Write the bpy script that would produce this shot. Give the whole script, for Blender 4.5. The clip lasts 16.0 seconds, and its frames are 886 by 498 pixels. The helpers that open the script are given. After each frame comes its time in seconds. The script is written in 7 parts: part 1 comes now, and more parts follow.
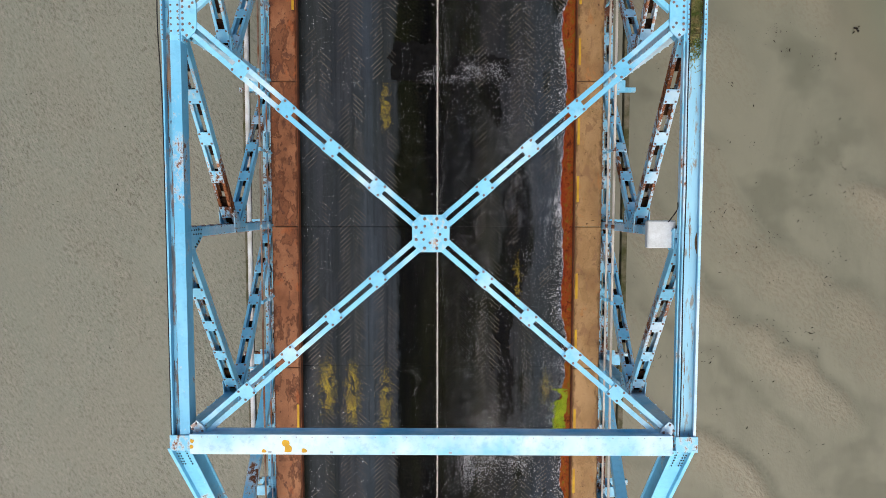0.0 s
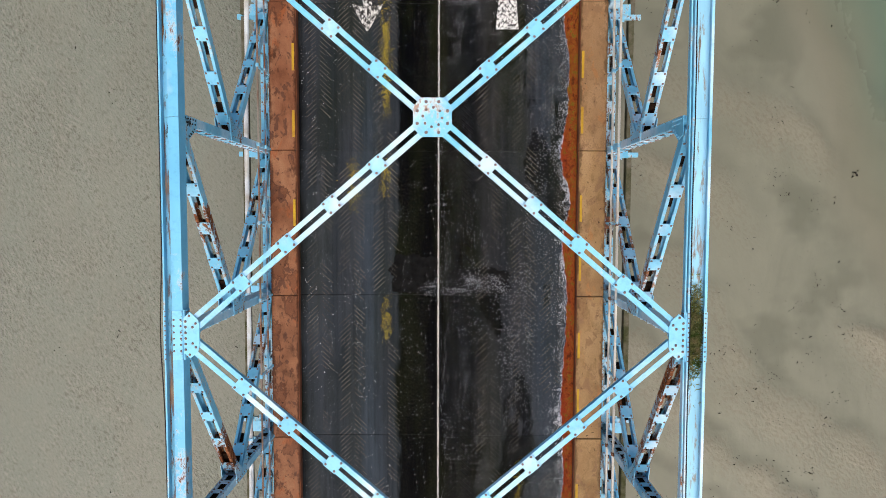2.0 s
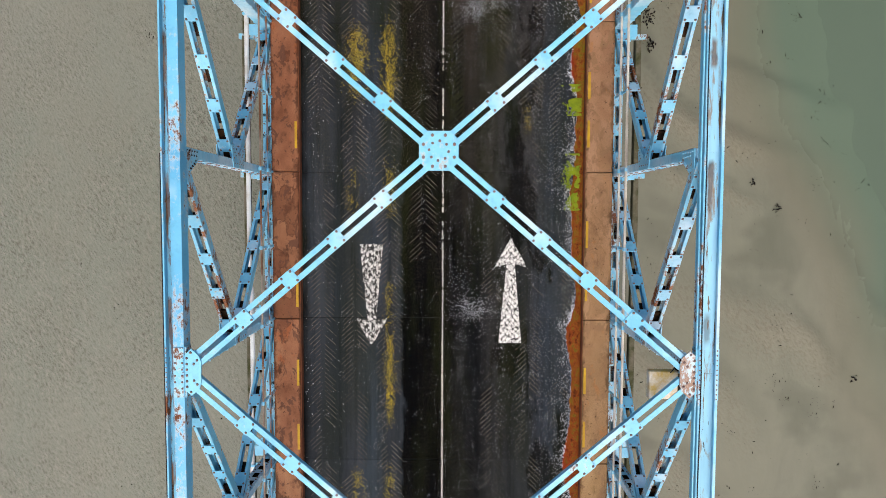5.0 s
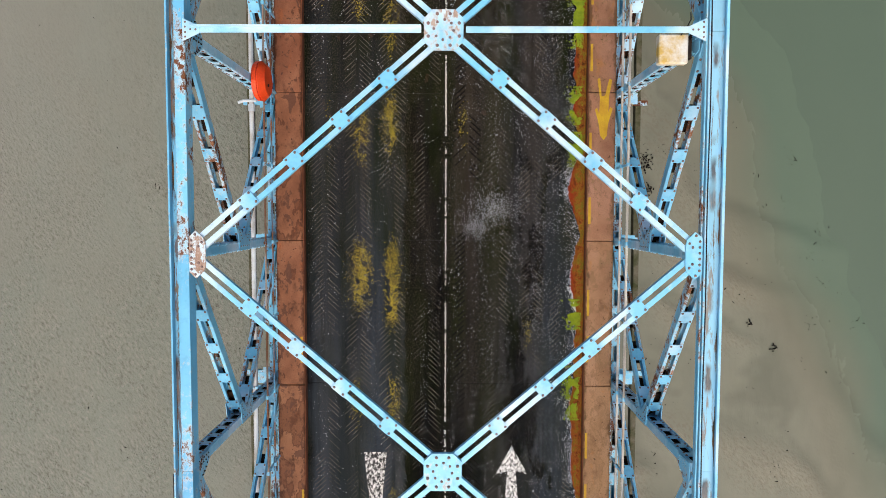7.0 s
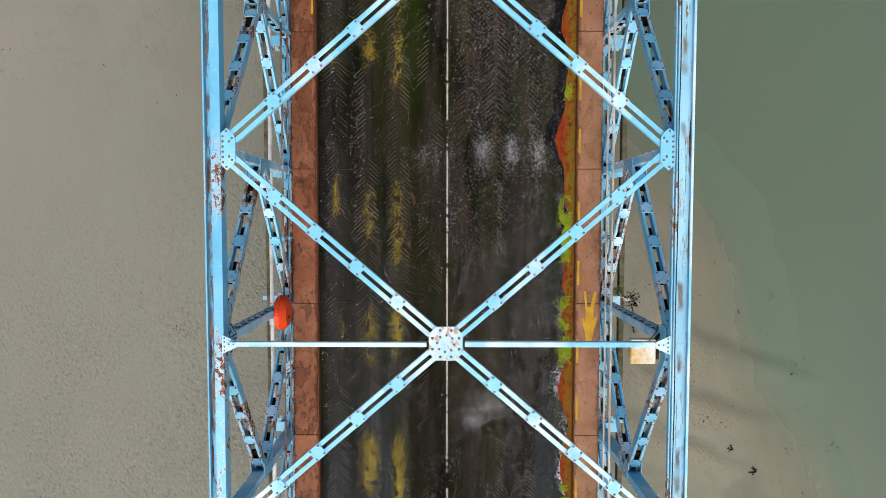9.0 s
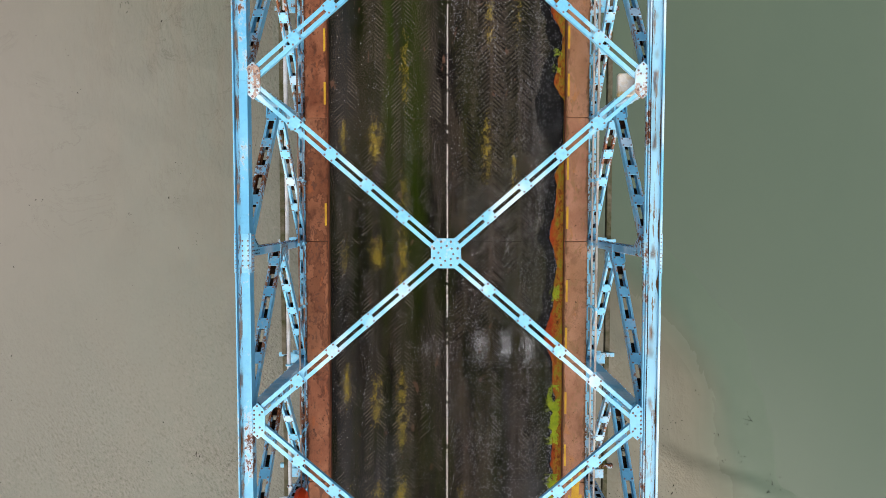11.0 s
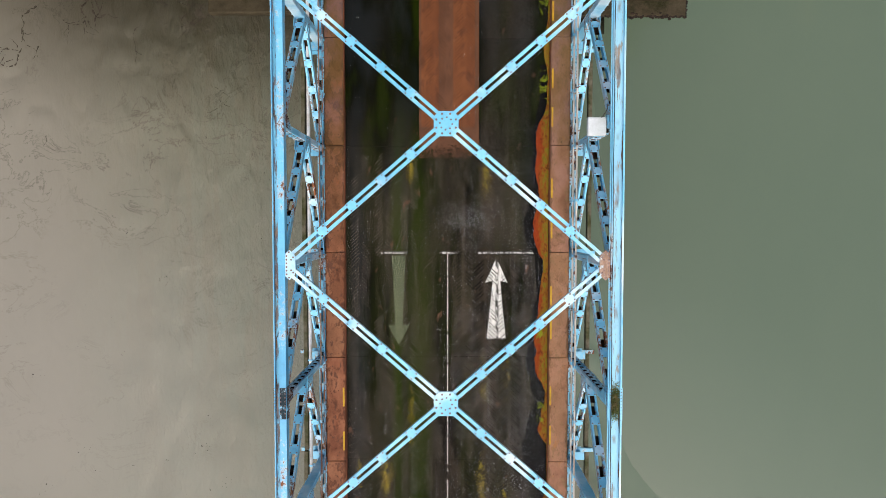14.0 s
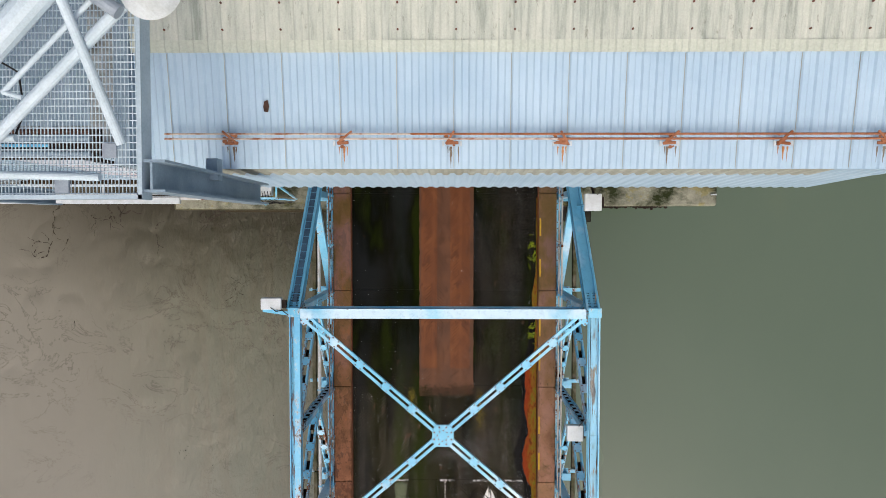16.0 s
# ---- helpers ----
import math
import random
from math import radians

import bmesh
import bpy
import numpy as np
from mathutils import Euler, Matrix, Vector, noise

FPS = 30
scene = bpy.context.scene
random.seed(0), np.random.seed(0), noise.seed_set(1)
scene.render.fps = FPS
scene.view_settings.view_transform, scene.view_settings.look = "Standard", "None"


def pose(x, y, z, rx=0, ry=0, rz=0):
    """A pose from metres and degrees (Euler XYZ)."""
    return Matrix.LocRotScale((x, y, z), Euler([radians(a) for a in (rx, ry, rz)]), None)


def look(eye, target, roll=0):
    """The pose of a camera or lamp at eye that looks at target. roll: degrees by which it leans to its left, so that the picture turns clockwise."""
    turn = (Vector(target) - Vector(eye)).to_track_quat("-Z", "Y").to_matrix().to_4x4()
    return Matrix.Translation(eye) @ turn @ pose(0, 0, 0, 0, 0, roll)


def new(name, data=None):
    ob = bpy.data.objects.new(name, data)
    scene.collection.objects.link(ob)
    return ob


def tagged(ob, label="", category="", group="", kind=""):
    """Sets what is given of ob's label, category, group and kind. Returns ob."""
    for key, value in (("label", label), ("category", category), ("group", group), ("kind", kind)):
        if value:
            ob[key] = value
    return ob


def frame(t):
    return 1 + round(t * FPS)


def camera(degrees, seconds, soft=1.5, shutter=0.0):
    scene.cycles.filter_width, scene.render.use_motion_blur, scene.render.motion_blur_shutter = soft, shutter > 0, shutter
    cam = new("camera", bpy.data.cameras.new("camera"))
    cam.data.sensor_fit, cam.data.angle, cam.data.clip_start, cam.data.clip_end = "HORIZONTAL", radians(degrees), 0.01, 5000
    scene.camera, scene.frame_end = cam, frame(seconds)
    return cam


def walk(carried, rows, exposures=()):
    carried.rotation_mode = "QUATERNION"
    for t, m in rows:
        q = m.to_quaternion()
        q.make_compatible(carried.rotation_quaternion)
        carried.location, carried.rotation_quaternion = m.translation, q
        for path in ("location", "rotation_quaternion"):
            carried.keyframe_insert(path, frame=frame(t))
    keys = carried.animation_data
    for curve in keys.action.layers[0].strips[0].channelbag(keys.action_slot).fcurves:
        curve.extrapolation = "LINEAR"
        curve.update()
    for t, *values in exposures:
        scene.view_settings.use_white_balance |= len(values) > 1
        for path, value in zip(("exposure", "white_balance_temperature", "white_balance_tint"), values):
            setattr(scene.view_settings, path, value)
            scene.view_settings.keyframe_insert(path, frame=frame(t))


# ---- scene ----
cam = camera(70.0, 16.0, 0.65)
PATH = [
    (0, 0.265, 0.490, 15.386, -3.657, 0.394, 0.062),
    (0.5, 0.268, 1.716, 15.317, -3.559, 0.397, 0.087),
    (1, 0.263, 2.963, 15.234, -3.462, 0.399, 0.113),
    (1.5, 0.250, 4.221, 15.195, -3.365, 0.402, 0.138),
    (2, 0.238, 5.469, 15.158, -3.267, 0.404, 0.164),
    (2.5, 0.228, 6.720, 15.097, -3.244, 0.412, 0.168),
    (3, 0.223, 7.945, 15.022, -3.221, 0.420, 0.173),
    (3.5, 0.202, 9.172, 14.972, -3.198, 0.428, 0.178),
    (4, 0.174, 10.395, 14.998, -3.175, 0.436, 0.183),
    (4.2, 0.166, 10.892, 15.001, -3.187, 0.431, 0.185),
    (4.9, 0.139, 12.614, 14.945, -3.230, 0.415, 0.195),
    (5.6, 0.113, 14.351, 14.885, -3.272, 0.398, 0.205),
    (6.3, 0.086, 16.079, 14.851, -3.248, 0.391, 0.191),
    (6.5, 0.083, 16.620, 14.835, -3.215, 0.393, 0.177),
    (7, 0.064, 17.871, 15.019, -3.133, 0.398, 0.143),
    (7.5, 0.042, 19.133, 15.349, -3.052, 0.403, 0.108),
    (8, 0.031, 20.394, 15.700, -2.971, 0.409, 0.074),
    (8.5, 0.034, 21.653, 16.053, -2.959, 0.401, 0.059),
    (9, 0.027, 22.926, 16.371, -2.947, 0.394, 0.044),
    (9.2, 0.017, 23.424, 16.513, -2.942, 0.392, 0.039),
    (9.9, 0.026, 25.247, 17.039, -2.925, 0.382, 0.018),
    (10.6, 0.032, 27.169, 17.590, -2.909, 0.407, 0.022),
    (11.3, 0.041, 29.191, 18.179, -2.892, 0.438, 0.031),
    (11.5, 0.046, 29.892, 18.344, -2.887, 0.446, 0.033),
    (12, 0.054, 31.536, 18.783, -2.876, 0.469, 0.039),
    (12.5, 0.064, 33.253, 19.242, -2.765, 0.498, 0.031),
    (13, 0.069, 35.059, 19.696, -2.655, 0.527, 0.024),
    (13.5, 0.076, 36.924, 20.171, -2.544, 0.557, 0.016),
    (14, 0.083, 38.869, 20.670, -2.433, 0.586, 0.008),
    (14.5, 0.127, 40.868, 21.153, -2.339, 0.598, 0.017),
    (15, 0.157, 42.888, 21.632, -2.245, 0.611, 0.026),
    (15.5, 0.175, 44.958, 22.092, -2.150, 0.623, 0.036),
    (16, 0.192, 47.050, 22.568, -2.056, 0.635, 0.045),
]
walk(cam, [(t, pose(*p)) for t, *p in PATH], [(0, -0.05), (1.0, 0.06), (2.0, 0.08), (4.2, 0.07), (7.0, 0.0), (12.0, 0.05), (15.0, 0.08), (15.5, 0.04), (16.0, -0.25)])


# ---- light ----
SUN_EL, SUN_AZ = 52.0, 178.0
world = bpy.data.worlds.new("overcast")
scene.world = world
world.use_nodes = True
wt = world.node_tree
sky = wt.nodes.new("ShaderNodeTexSky")
sky.sky_type, sky.sun_disc = "NISHITA", False
sky.sun_elevation, sky.sun_rotation = radians(SUN_EL), radians(SUN_AZ)
sky.air_density, sky.dust_density, sky.ozone_density = 0.7, 8.0, 0.3
wt.nodes["Background"].inputs["Strength"].default_value = 0.212
wt.links.new(sky.outputs[0], wt.nodes["Background"].inputs["Color"])
sun_data = bpy.data.lights.new("sun", "SUN")
sun_data.energy, sun_data.angle, sun_data.color = 0.45, radians(70), (0.89, 0.95, 0.91)
sun = new("sun", sun_data)
sun.matrix_world = look((0, 0, 60), (0 - math.sin(radians(SUN_AZ)) * 20, -math.cos(radians(SUN_AZ)) * 20, 60 - 20 * math.tan(radians(SUN_EL))))


# ---- materials ----
def ramp(nt, src, stops):
    r = nt.nodes.new("ShaderNodeValToRGB")
    e = r.color_ramp.elements
    while len(e) < len(stops):
        e.new(0.5)
    for el, (p, c) in zip(e, stops):
        el.position = p
        el.color = (*c, 1) if hasattr(c, "__len__") else (c, c, c, 1)
    nt.links.new(src, r.inputs[0])
    return r.outputs[0]


def mapped(nt, scale):
    """World position, scaled per axis."""
    g = nt.nodes.new("ShaderNodeNewGeometry")
    m = nt.nodes.new("ShaderNodeVectorMath")
    m.operation = "MULTIPLY"
    m.inputs[1].default_value = scale if hasattr(scale, "__len__") else (scale,) * 3
    nt.links.new(g.outputs["Position"], m.inputs[0])
    return m.outputs[0]


def noise_tex(nt, scale, detail=5.0, rough=0.6, warp=0.0):
    n = nt.nodes.new("ShaderNodeTexNoise")
    n.inputs["Scale"].default_value = 1.0
    n.inputs["Detail"].default_value = detail
    n.inputs["Roughness"].default_value = rough
    n.inputs["Distortion"].default_value = warp
    nt.links.new(mapped(nt, scale), n.inputs["Vector"])
    return n.outputs[0]


def mix(nt, fac, a, b, mode="MIX"):
    m = nt.nodes.new("ShaderNodeMix")
    m.data_type, m.blend_type = "RGBA", mode
    for i, v in ((0, fac), (6, a), (7, b)):
        if hasattr(v, "is_output"):
            nt.links.new(v, m.inputs[i])
        else:
            m.inputs[i].default_value = v if i == 0 else (*v, 1)
    return m.outputs[2]


def material(name, rough=0.6, metal=0.0, spec=0.5):
    m = bpy.data.materials.new(name)
    m.use_nodes = True
    p = m.node_tree.nodes["Principled BSDF"]
    p.inputs["Roughness"].default_value = rough
    p.inputs["Metallic"].default_value = metal
    p.inputs["Specular IOR Level"].default_value = spec
    return m, m.node_tree, p


def bump(nt, p, src, strength, dist):
    b = nt.nodes.new("ShaderNodeBump")
    b.inputs["Strength"].default_value = strength
    b.inputs["Distance"].default_value = dist
    nt.links.new(src, b.inputs["Height"])
    nt.links.new(b.outputs[0], p.inputs["Normal"])


def two_tone(name, a, b, scale=3.0, rough=0.6, metal=0.0, grain=40.0, bumpy=0.15, lo=0.35, hi=0.65, spec=0.25):
    m, nt, p = material(name, rough, metal, spec)
    n = noise_tex(nt, scale)
    c = mix(nt, ramp(nt, n, [(lo, 0.0), (hi, 1.0)]), a, b)
    fine = noise_tex(nt, grain, 3)
    c = mix(nt, 0.35, c, ramp(nt, fine, [(0.3, 0.55), (0.7, 1.0)]), "MULTIPLY")
    nt.links.new(c, p.inputs["Base Color"])
    bump(nt, p, fine, bumpy, 0.01)
    return m


def object_random(nt):
    return nt.nodes.new("ShaderNodeObjectInfo").outputs["Random"]


def painted_steel(name, rust_lo=0.66, white=0.6, grime=0.0, pink=False, deep=False, orange=False):
    m, nt, p = material(name, 0.42)
    tone = noise_tex(nt, (0.5, 0.5, 0.5), 3)
    c = ramp(nt, tone, [(0.3, (0.105, 0.40, 0.61)), (0.5, (0.165, 0.505, 0.72)), (0.72, (0.23, 0.575, 0.78))])
    if deep:
        c = ramp(nt, tone, [(0.3, (0.070, 0.32, 0.55)), (0.5, (0.105, 0.40, 0.63)), (0.72, (0.17, 0.49, 0.72))])
    c = mix(nt, ramp(nt, object_random(nt), [(0.0, 0.0), (1.0, 0.3)]), c, (0.20, 0.54, 0.76))
    chalk = noise_tex(nt, (0.8, 0.6, 1.0), 4, 0.5)
    c = mix(nt, ramp(nt, chalk, [(white, 0.0), (white + 0.16, 0.66)]), c, (0.66, 0.76, 0.83))
    mottled = noise_tex(nt, 9.0, 6, 0.7)
    c = mix(nt, ramp(nt, mottled, [(0.5, 0.0), (0.8, 0.45)]), c, (0.05, 0.20, 0.36))
    # rust comes in blotches, thickest where a broad field and a fine one agree
    broad, fine = noise_tex(nt, (0.9, 0.6, 0.9), 3), noise_tex(nt, (11, 7, 11), 6, 0.75)
    s = nt.nodes.new("ShaderNodeMath")
    s.operation = "MULTIPLY_ADD"
    s.inputs[1].default_value, s.inputs[2].default_value = 0.55, 0.0
    nt.links.new(broad, s.inputs[0])
    a = nt.nodes.new("ShaderNodeMath")
    a.operation = "MULTIPLY_ADD"
    a.inputs[1].default_value = 0.5
    nt.links.new(fine, a.inputs[0])
    nt.links.new(s.outputs[0], a.inputs[2])
    halo = ramp(nt, a.outputs[0], [(rust_lo - 0.10, 0.0), (rust_lo - 0.05, 0.5)])
    c = mix(nt, halo, c, (0.62, 0.60, 0.54))
    mask = ramp(nt, a.outputs[0], [(rust_lo - 0.06, 0.0), (rust_lo - 0.02, 1.0)])
    if pink:
        rustcol = ramp(nt, fine, [(0.35, (0.13, 0.075, 0.05)), (0.55, (0.33, 0.225, 0.17)), (0.75, (0.50, 0.44, 0.39))])
    elif orange:
        rustcol = ramp(nt, fine, [(0.38, (0.030, 0.013, 0.008)), (0.52, (0.17, 0.058, 0.022)), (0.70, (0.40, 0.20, 0.11))])
    else:
        rustcol = ramp(nt, fine, [(0.35, (0.025, 0.011, 0.007)), (0.55, (0.13, 0.046, 0.02)), (0.75, (0.26, 0.13, 0.07))])
    c = mix(nt, mask, c, rustcol)
    if grime:
        dark = noise_tex(nt, (5.0, 3.0, 4.0), 5, 0.7, 0.5)
        c = mix(nt, ramp(nt, dark, [(grime - 0.03, 0.95), (grime + 0.03, 0.0)]), c, (0.012, 0.010, 0.008))
        dull = ramp(nt, dark, [(grime - 0.03, 0.03), (grime + 0.03, 0.5)])
        nt.links.new(dull, p.inputs["Specular IOR Level"])
    else:
        nt.links.new(ramp(nt, mask, [(0.0, 0.5), (1.0, 0.06)]), p.inputs["Specular IOR Level"])
    nt.links.new(c, p.inputs["Base Color"])
    nt.links.new(ramp(nt, mask, [(0.0, 0.4), (1.0, 0.85)]), p.inputs["Roughness"])
    bump(nt, p, fine, 0.12, 0.01)
    return m


BLUE = painted_steel("blue_painted_steel", 0.655)
BLUE_DEEP = painted_steel("blue_painted_steel_deep", 0.66, 0.66, deep=True)
BLUE_RUST = painted_steel("blue_painted_steel_rusting", 0.612)
BLUE_PALE = painted_steel("blue_painted_steel_bleached", 0.668, 0.50)
BLUE_CLEAN = painted_steel("blue_painted_steel_sound", 0.74, 0.50)
BLUE_WHITE = painted_steel("blue_painted_steel_chalky_and_lit", 0.74, 0.43)
BLUE_SPECK = painted_steel("blue_painted_steel_specked", 0.645, 0.50, pink=True)
BLUE_GRIMY = painted_steel("blue_painted_steel_grimy", 0.62, 0.56, 0.39)
BLUE_PEEL = painted_steel("blue_painted_steel_peeling", 0.585, 0.45, 0.0, True)
BLUE_STREAK = painted_steel("blue_painted_steel_streaked", 0.605, 0.60, orange=True)
BLUE_WORN = painted_steel("blue_painted_steel_worn", 0.625, 0.57, orange=True)
BLUE_PIT = painted_steel("blue_painted_steel_pitted", 0.60, 0.34, 0.57)


def calc(nt, op, *args, clamp=False):
    """One Math node over sockets or plain numbers."""
    q = nt.nodes.new("ShaderNodeMath")
    q.operation, q.use_clamp = op, clamp
    for i, v in enumerate(args):
        if hasattr(v, "is_output"):
            nt.links.new(v, q.inputs[i])
        else:
            q.inputs[i].default_value = v
    return q.outputs[0]


def span_of(nt, src, a, b, lo=0.0, hi=1.0):
    r = nt.nodes.new("ShaderNodeMapRange")
    r.inputs["From Min"].default_value, r.inputs["From Max"].default_value = a, b
    r.inputs["To Min"].default_value, r.inputs["To Max"].default_value = lo, hi
    nt.links.new(src, r.inputs["Value"])
    return r.outputs[0]


def position(nt):
    g = nt.nodes.new("ShaderNodeNewGeometry")
    sep = nt.nodes.new("ShaderNodeSeparateXYZ")
    nt.links.new(g.outputs["Position"], sep.inputs[0])
    return sep.outputs[0], sep.outputs[1], sep.outputs[2]


def trough_material(name, lo, base, stain, centre, first):
    """Weathered plate at the bottom of a chord trough: paint, chalk, and long brown patches where water stood."""
    m, nt, p = material(name, 0.6, spec=0.3)
    broad = noise_tex(nt, (2.0, 0.35, 2.0), 4)
    c = ramp(nt, broad, [(0.35, base), (0.6, tuple(min(1, v * 1.2 + 0.03) for v in base))])
    run = noise_tex(nt, (10.0, 1.5, 8.0), 6, 0.7, 0.3)
    c = mix(nt, ramp(nt, run, [(lo, 0.0), (lo + 0.07, 0.85)]), c, stain)
    x, y, _ = position(nt)
    off = calc(nt, "ABSOLUTE", calc(nt, "SUBTRACT", calc(nt, "ADD", x, calc(nt, "MULTIPLY_ADD", noise_tex(nt, (9.0, 3.0, 1), 4, 0.6), 0.14, -0.07)), centre))
    pool = calc(nt, "MULTIPLY", ramp(nt, noise_tex(nt, (0.5, 0.95, 0.2), 2, 0.5), [(0.53, 0.0), (0.60, 0.85)]), calc(nt, "MULTIPLY", span_of(nt, off, 0.060, 0.020), span_of(nt, y, first, first + 3.0)))
    c = mix(nt, pool, c, ramp(nt, run, [(0.40, (0.050, 0.024, 0.012)), (0.52, (0.15, 0.085, 0.045)), (0.60, (0.27, 0.19, 0.12))]))
    edge = noise_tex(nt, (16.0, 3.2, 10.0), 6, 0.75, 0.4)
    c = mix(nt, ramp(nt, edge, [(lo + 0.09, 0.0), (lo + 0.13, 0.9)]), c, (0.035, 0.020, 0.012))
    nt.links.new(c, p.inputs["Base Color"])
    bump(nt, p, run, 0.15, 0.01)
    return m


TROUGH_R = trough_material("stained_trough_plate", 0.555, (0.22, 0.47, 0.62), (0.24, 0.19, 0.14), 4.17, 9.0)
TROUGH_L = trough_material("rusting_trough_plate", 0.49, (0.11, 0.36, 0.55), (0.10, 0.045, 0.022), -4.20, -6.0)
GRIME_AND_HOLLOW_BLACK = two_tone("black_grime_and_hollow", (0.008, 0.007, 0.006), (0.05, 0.026, 0.014), 7.0, 0.9, grain=60, spec=0.03)
RIVET = two_tone("rivet_heads", (0.26, 0.155, 0.13), (0.17, 0.14, 0.15), 20.0, 0.7)
DARK = two_tone("grimy_steel", (0.012, 0.012, 0.012), (0.035, 0.025, 0.02), 6.0, 0.8, spec=0.05)
TUBE_WHITE = two_tone("pale_grey_blue_tube", (0.52, 0.63, 0.71), (0.44, 0.55, 0.62), 3.0, 0.4)
WHITE = two_tone("white_enamel", (0.58, 0.64, 0.68), (0.46, 0.51, 0.53), 3.0, 0.4)
GALV = two_tone("galvanised_steel", (0.36, 0.42, 0.48), (0.24, 0.29, 0.34), 4.0, 0.45, 0.3)
GALV_DARK = two_tone("weathered_cover_plate", (0.075, 0.15, 0.23), (0.05, 0.10, 0.16), 4.0, 0.6)
PALE_PIPE = two_tone("pale_pipe", (0.62, 0.66, 0.68), (0.36, 0.30, 0.22), 1.6, 0.5, lo=0.45, hi=0.75)
RUST_PIPE = two_tone("rusty_pipe", (0.22, 0.075, 0.03), (0.34, 0.15, 0.08), 6.0, 0.8)
RUST_RAIL = two_tone("rusty_handrail", (0.30, 0.26, 0.22), (0.16, 0.07, 0.035), 1.2, 0.7, lo=0.4, hi=0.6)
PALE_RAIL = two_tone("pale_rail_paint", (0.60, 0.58, 0.52), (0.40, 0.32, 0.24), 1.4, 0.5, lo=0.46, hi=0.70)
RUST_BLUE = two_tone("rusting_blue_rail", (0.13, 0.38, 0.58), (0.20, 0.085, 0.04), 1.3, 0.6, lo=0.42, hi=0.56)
PALE_RUST = two_tone("pale_rusting_conduit", (0.48, 0.43, 0.38), (0.27, 0.12, 0.07), 6.0, 0.6, lo=0.46, hi=0.62)
RUST_BROWN = two_tone("brown_rust", (0.15, 0.060, 0.035), (0.085, 0.038, 0.025), 9.0, 0.8)
RUST_DARK = two_tone("dark_rusted_steel", (0.050, 0.030, 0.024), (0.105, 0.060, 0.046), 6.0, 0.85, spec=0.1)
ORANGE = two_tone("orange_plastic", (0.80, 0.075, 0.015), (0.72, 0.06, 0.012), 5.0, 0.35)
BLACK = two_tone("black_cable", (0.012, 0.012, 0.014), (0.025, 0.025, 0.025), 8.0, 0.5, spec=0.1)
TIMBER = two_tone("mossy_timber", (0.15, 0.135, 0.10), (0.045, 0.050, 0.016), 3.0, 0.9, grain=30, bumpy=0.6)
GRASS = two_tone("dry_and_green_grass", (0.40, 0.34, 0.17), (0.10, 0.17, 0.03), 7.0, 0.8)
MOSS = two_tone("bright_moss", (0.24, 0.31, 0.012), (0.15, 0.22, 0.010), 6.0, 0.9, grain=90, bumpy=0.6)
YELLOW = two_tone("yellow_paint", (0.60, 0.38, 0.02), (0.46, 0.25, 0.02), 4.0, 0.6)
YELLOW_FLAKE = two_tone("yellow_flakes", (0.60, 0.47, 0.03), (0.38, 0.27, 0.03), 6.0, 0.7)
WHITE_FLAKE = two_tone("white_grit", (0.86, 0.88, 0.92), (0.60, 0.63, 0.68), 8.0, 0.7)
STAIN_PALE = two_tone("brown_water_stain", (0.20, 0.19, 0.16), (0.15, 0.105, 0.07), 7.0, 0.8, grain=60)
GRIME = two_tone("silt_and_rust", (0.045, 0.034, 0.022), (0.17, 0.095, 0.050), 5.0, 0.9, grain=70, spec=0.05)
SILT = two_tone("drifted_silt", (0.030, 0.022, 0.014), (0.060, 0.042, 0.026), 5.0, 0.95, grain=30, bumpy=0.8, spec=0.05)
WET_MUD = two_tone("dark_wet_mud", (0.028, 0.024, 0.018), (0.060, 0.052, 0.040), 5.0, 0.6, grain=30, bumpy=0.5, spec=0.1)
LENS = two_tone("lamp_lens", (0.55, 0.45, 0.14), (0.40, 0.36, 0.24), 4.0, 0.25)


# tone across the carriageway: (x, brightness, warmth), at the near end and towards the tower
NEAR_BANDS = [(-3.3, 0.010, 0), (-3.1, 0.055, -0.06), (-2.83, 0.064, -0.02), (-2.45, 0.040, -0.06), (-2.05, 0.054, -0.02), (-1.66, 0.068, -0.12), (-1.24, 0.042, -0.04), (-1.0, 0.044, -0.06), (-0.90, 0.0030, -0.05),
              (-0.2, 0.0022, -0.05), (0.15, 0.005, 0.05), (0.52, 0.010, 0.04), (0.85, 0.007, 0.0), (1.25, 0.026, 0.08), (1.65, 0.023, 0.0), (2.05, 0.036, 0.02), (2.5, 0.047, -0.12), (3.0, 0.054, -0.08), (3.3, 0.022, 0)]
FAR_BANDS = [(-3.3, 0.0082, 0.1), (-2.85, 0.01968, 0.05), (-2.4, 0.0082, 0.3), (-2.0, 0.0205, 0.18), (-1.62, 0.00738, 0.35), (-1.2, 0.01886, 0.22), (-0.85, 0.00656, 0.35), (-0.42, 0.01476, 0.2), (0.0, 0.01148, 0.15), (0.52, 0.0328, 0.32),
             (0.86, 0.01476, 0.2), (1.25, 0.02952, 0.3), (1.65, 0.01804, 0.15), (2.05, 0.02624, 0.25), (2.5, 0.0164, 0.1), (3.0, 0.01066, 0.1), (3.3, 0.00984, 0.1)]


def band_ramp(nt, x, bands):
    return ramp(nt, span_of(nt, x, -3.3, 3.3), [((bx + 3.3) / 6.6, (v * (0.86 + w), v * 0.98, v * (1.14 - 1.3 * w))) for bx, v, w in bands])


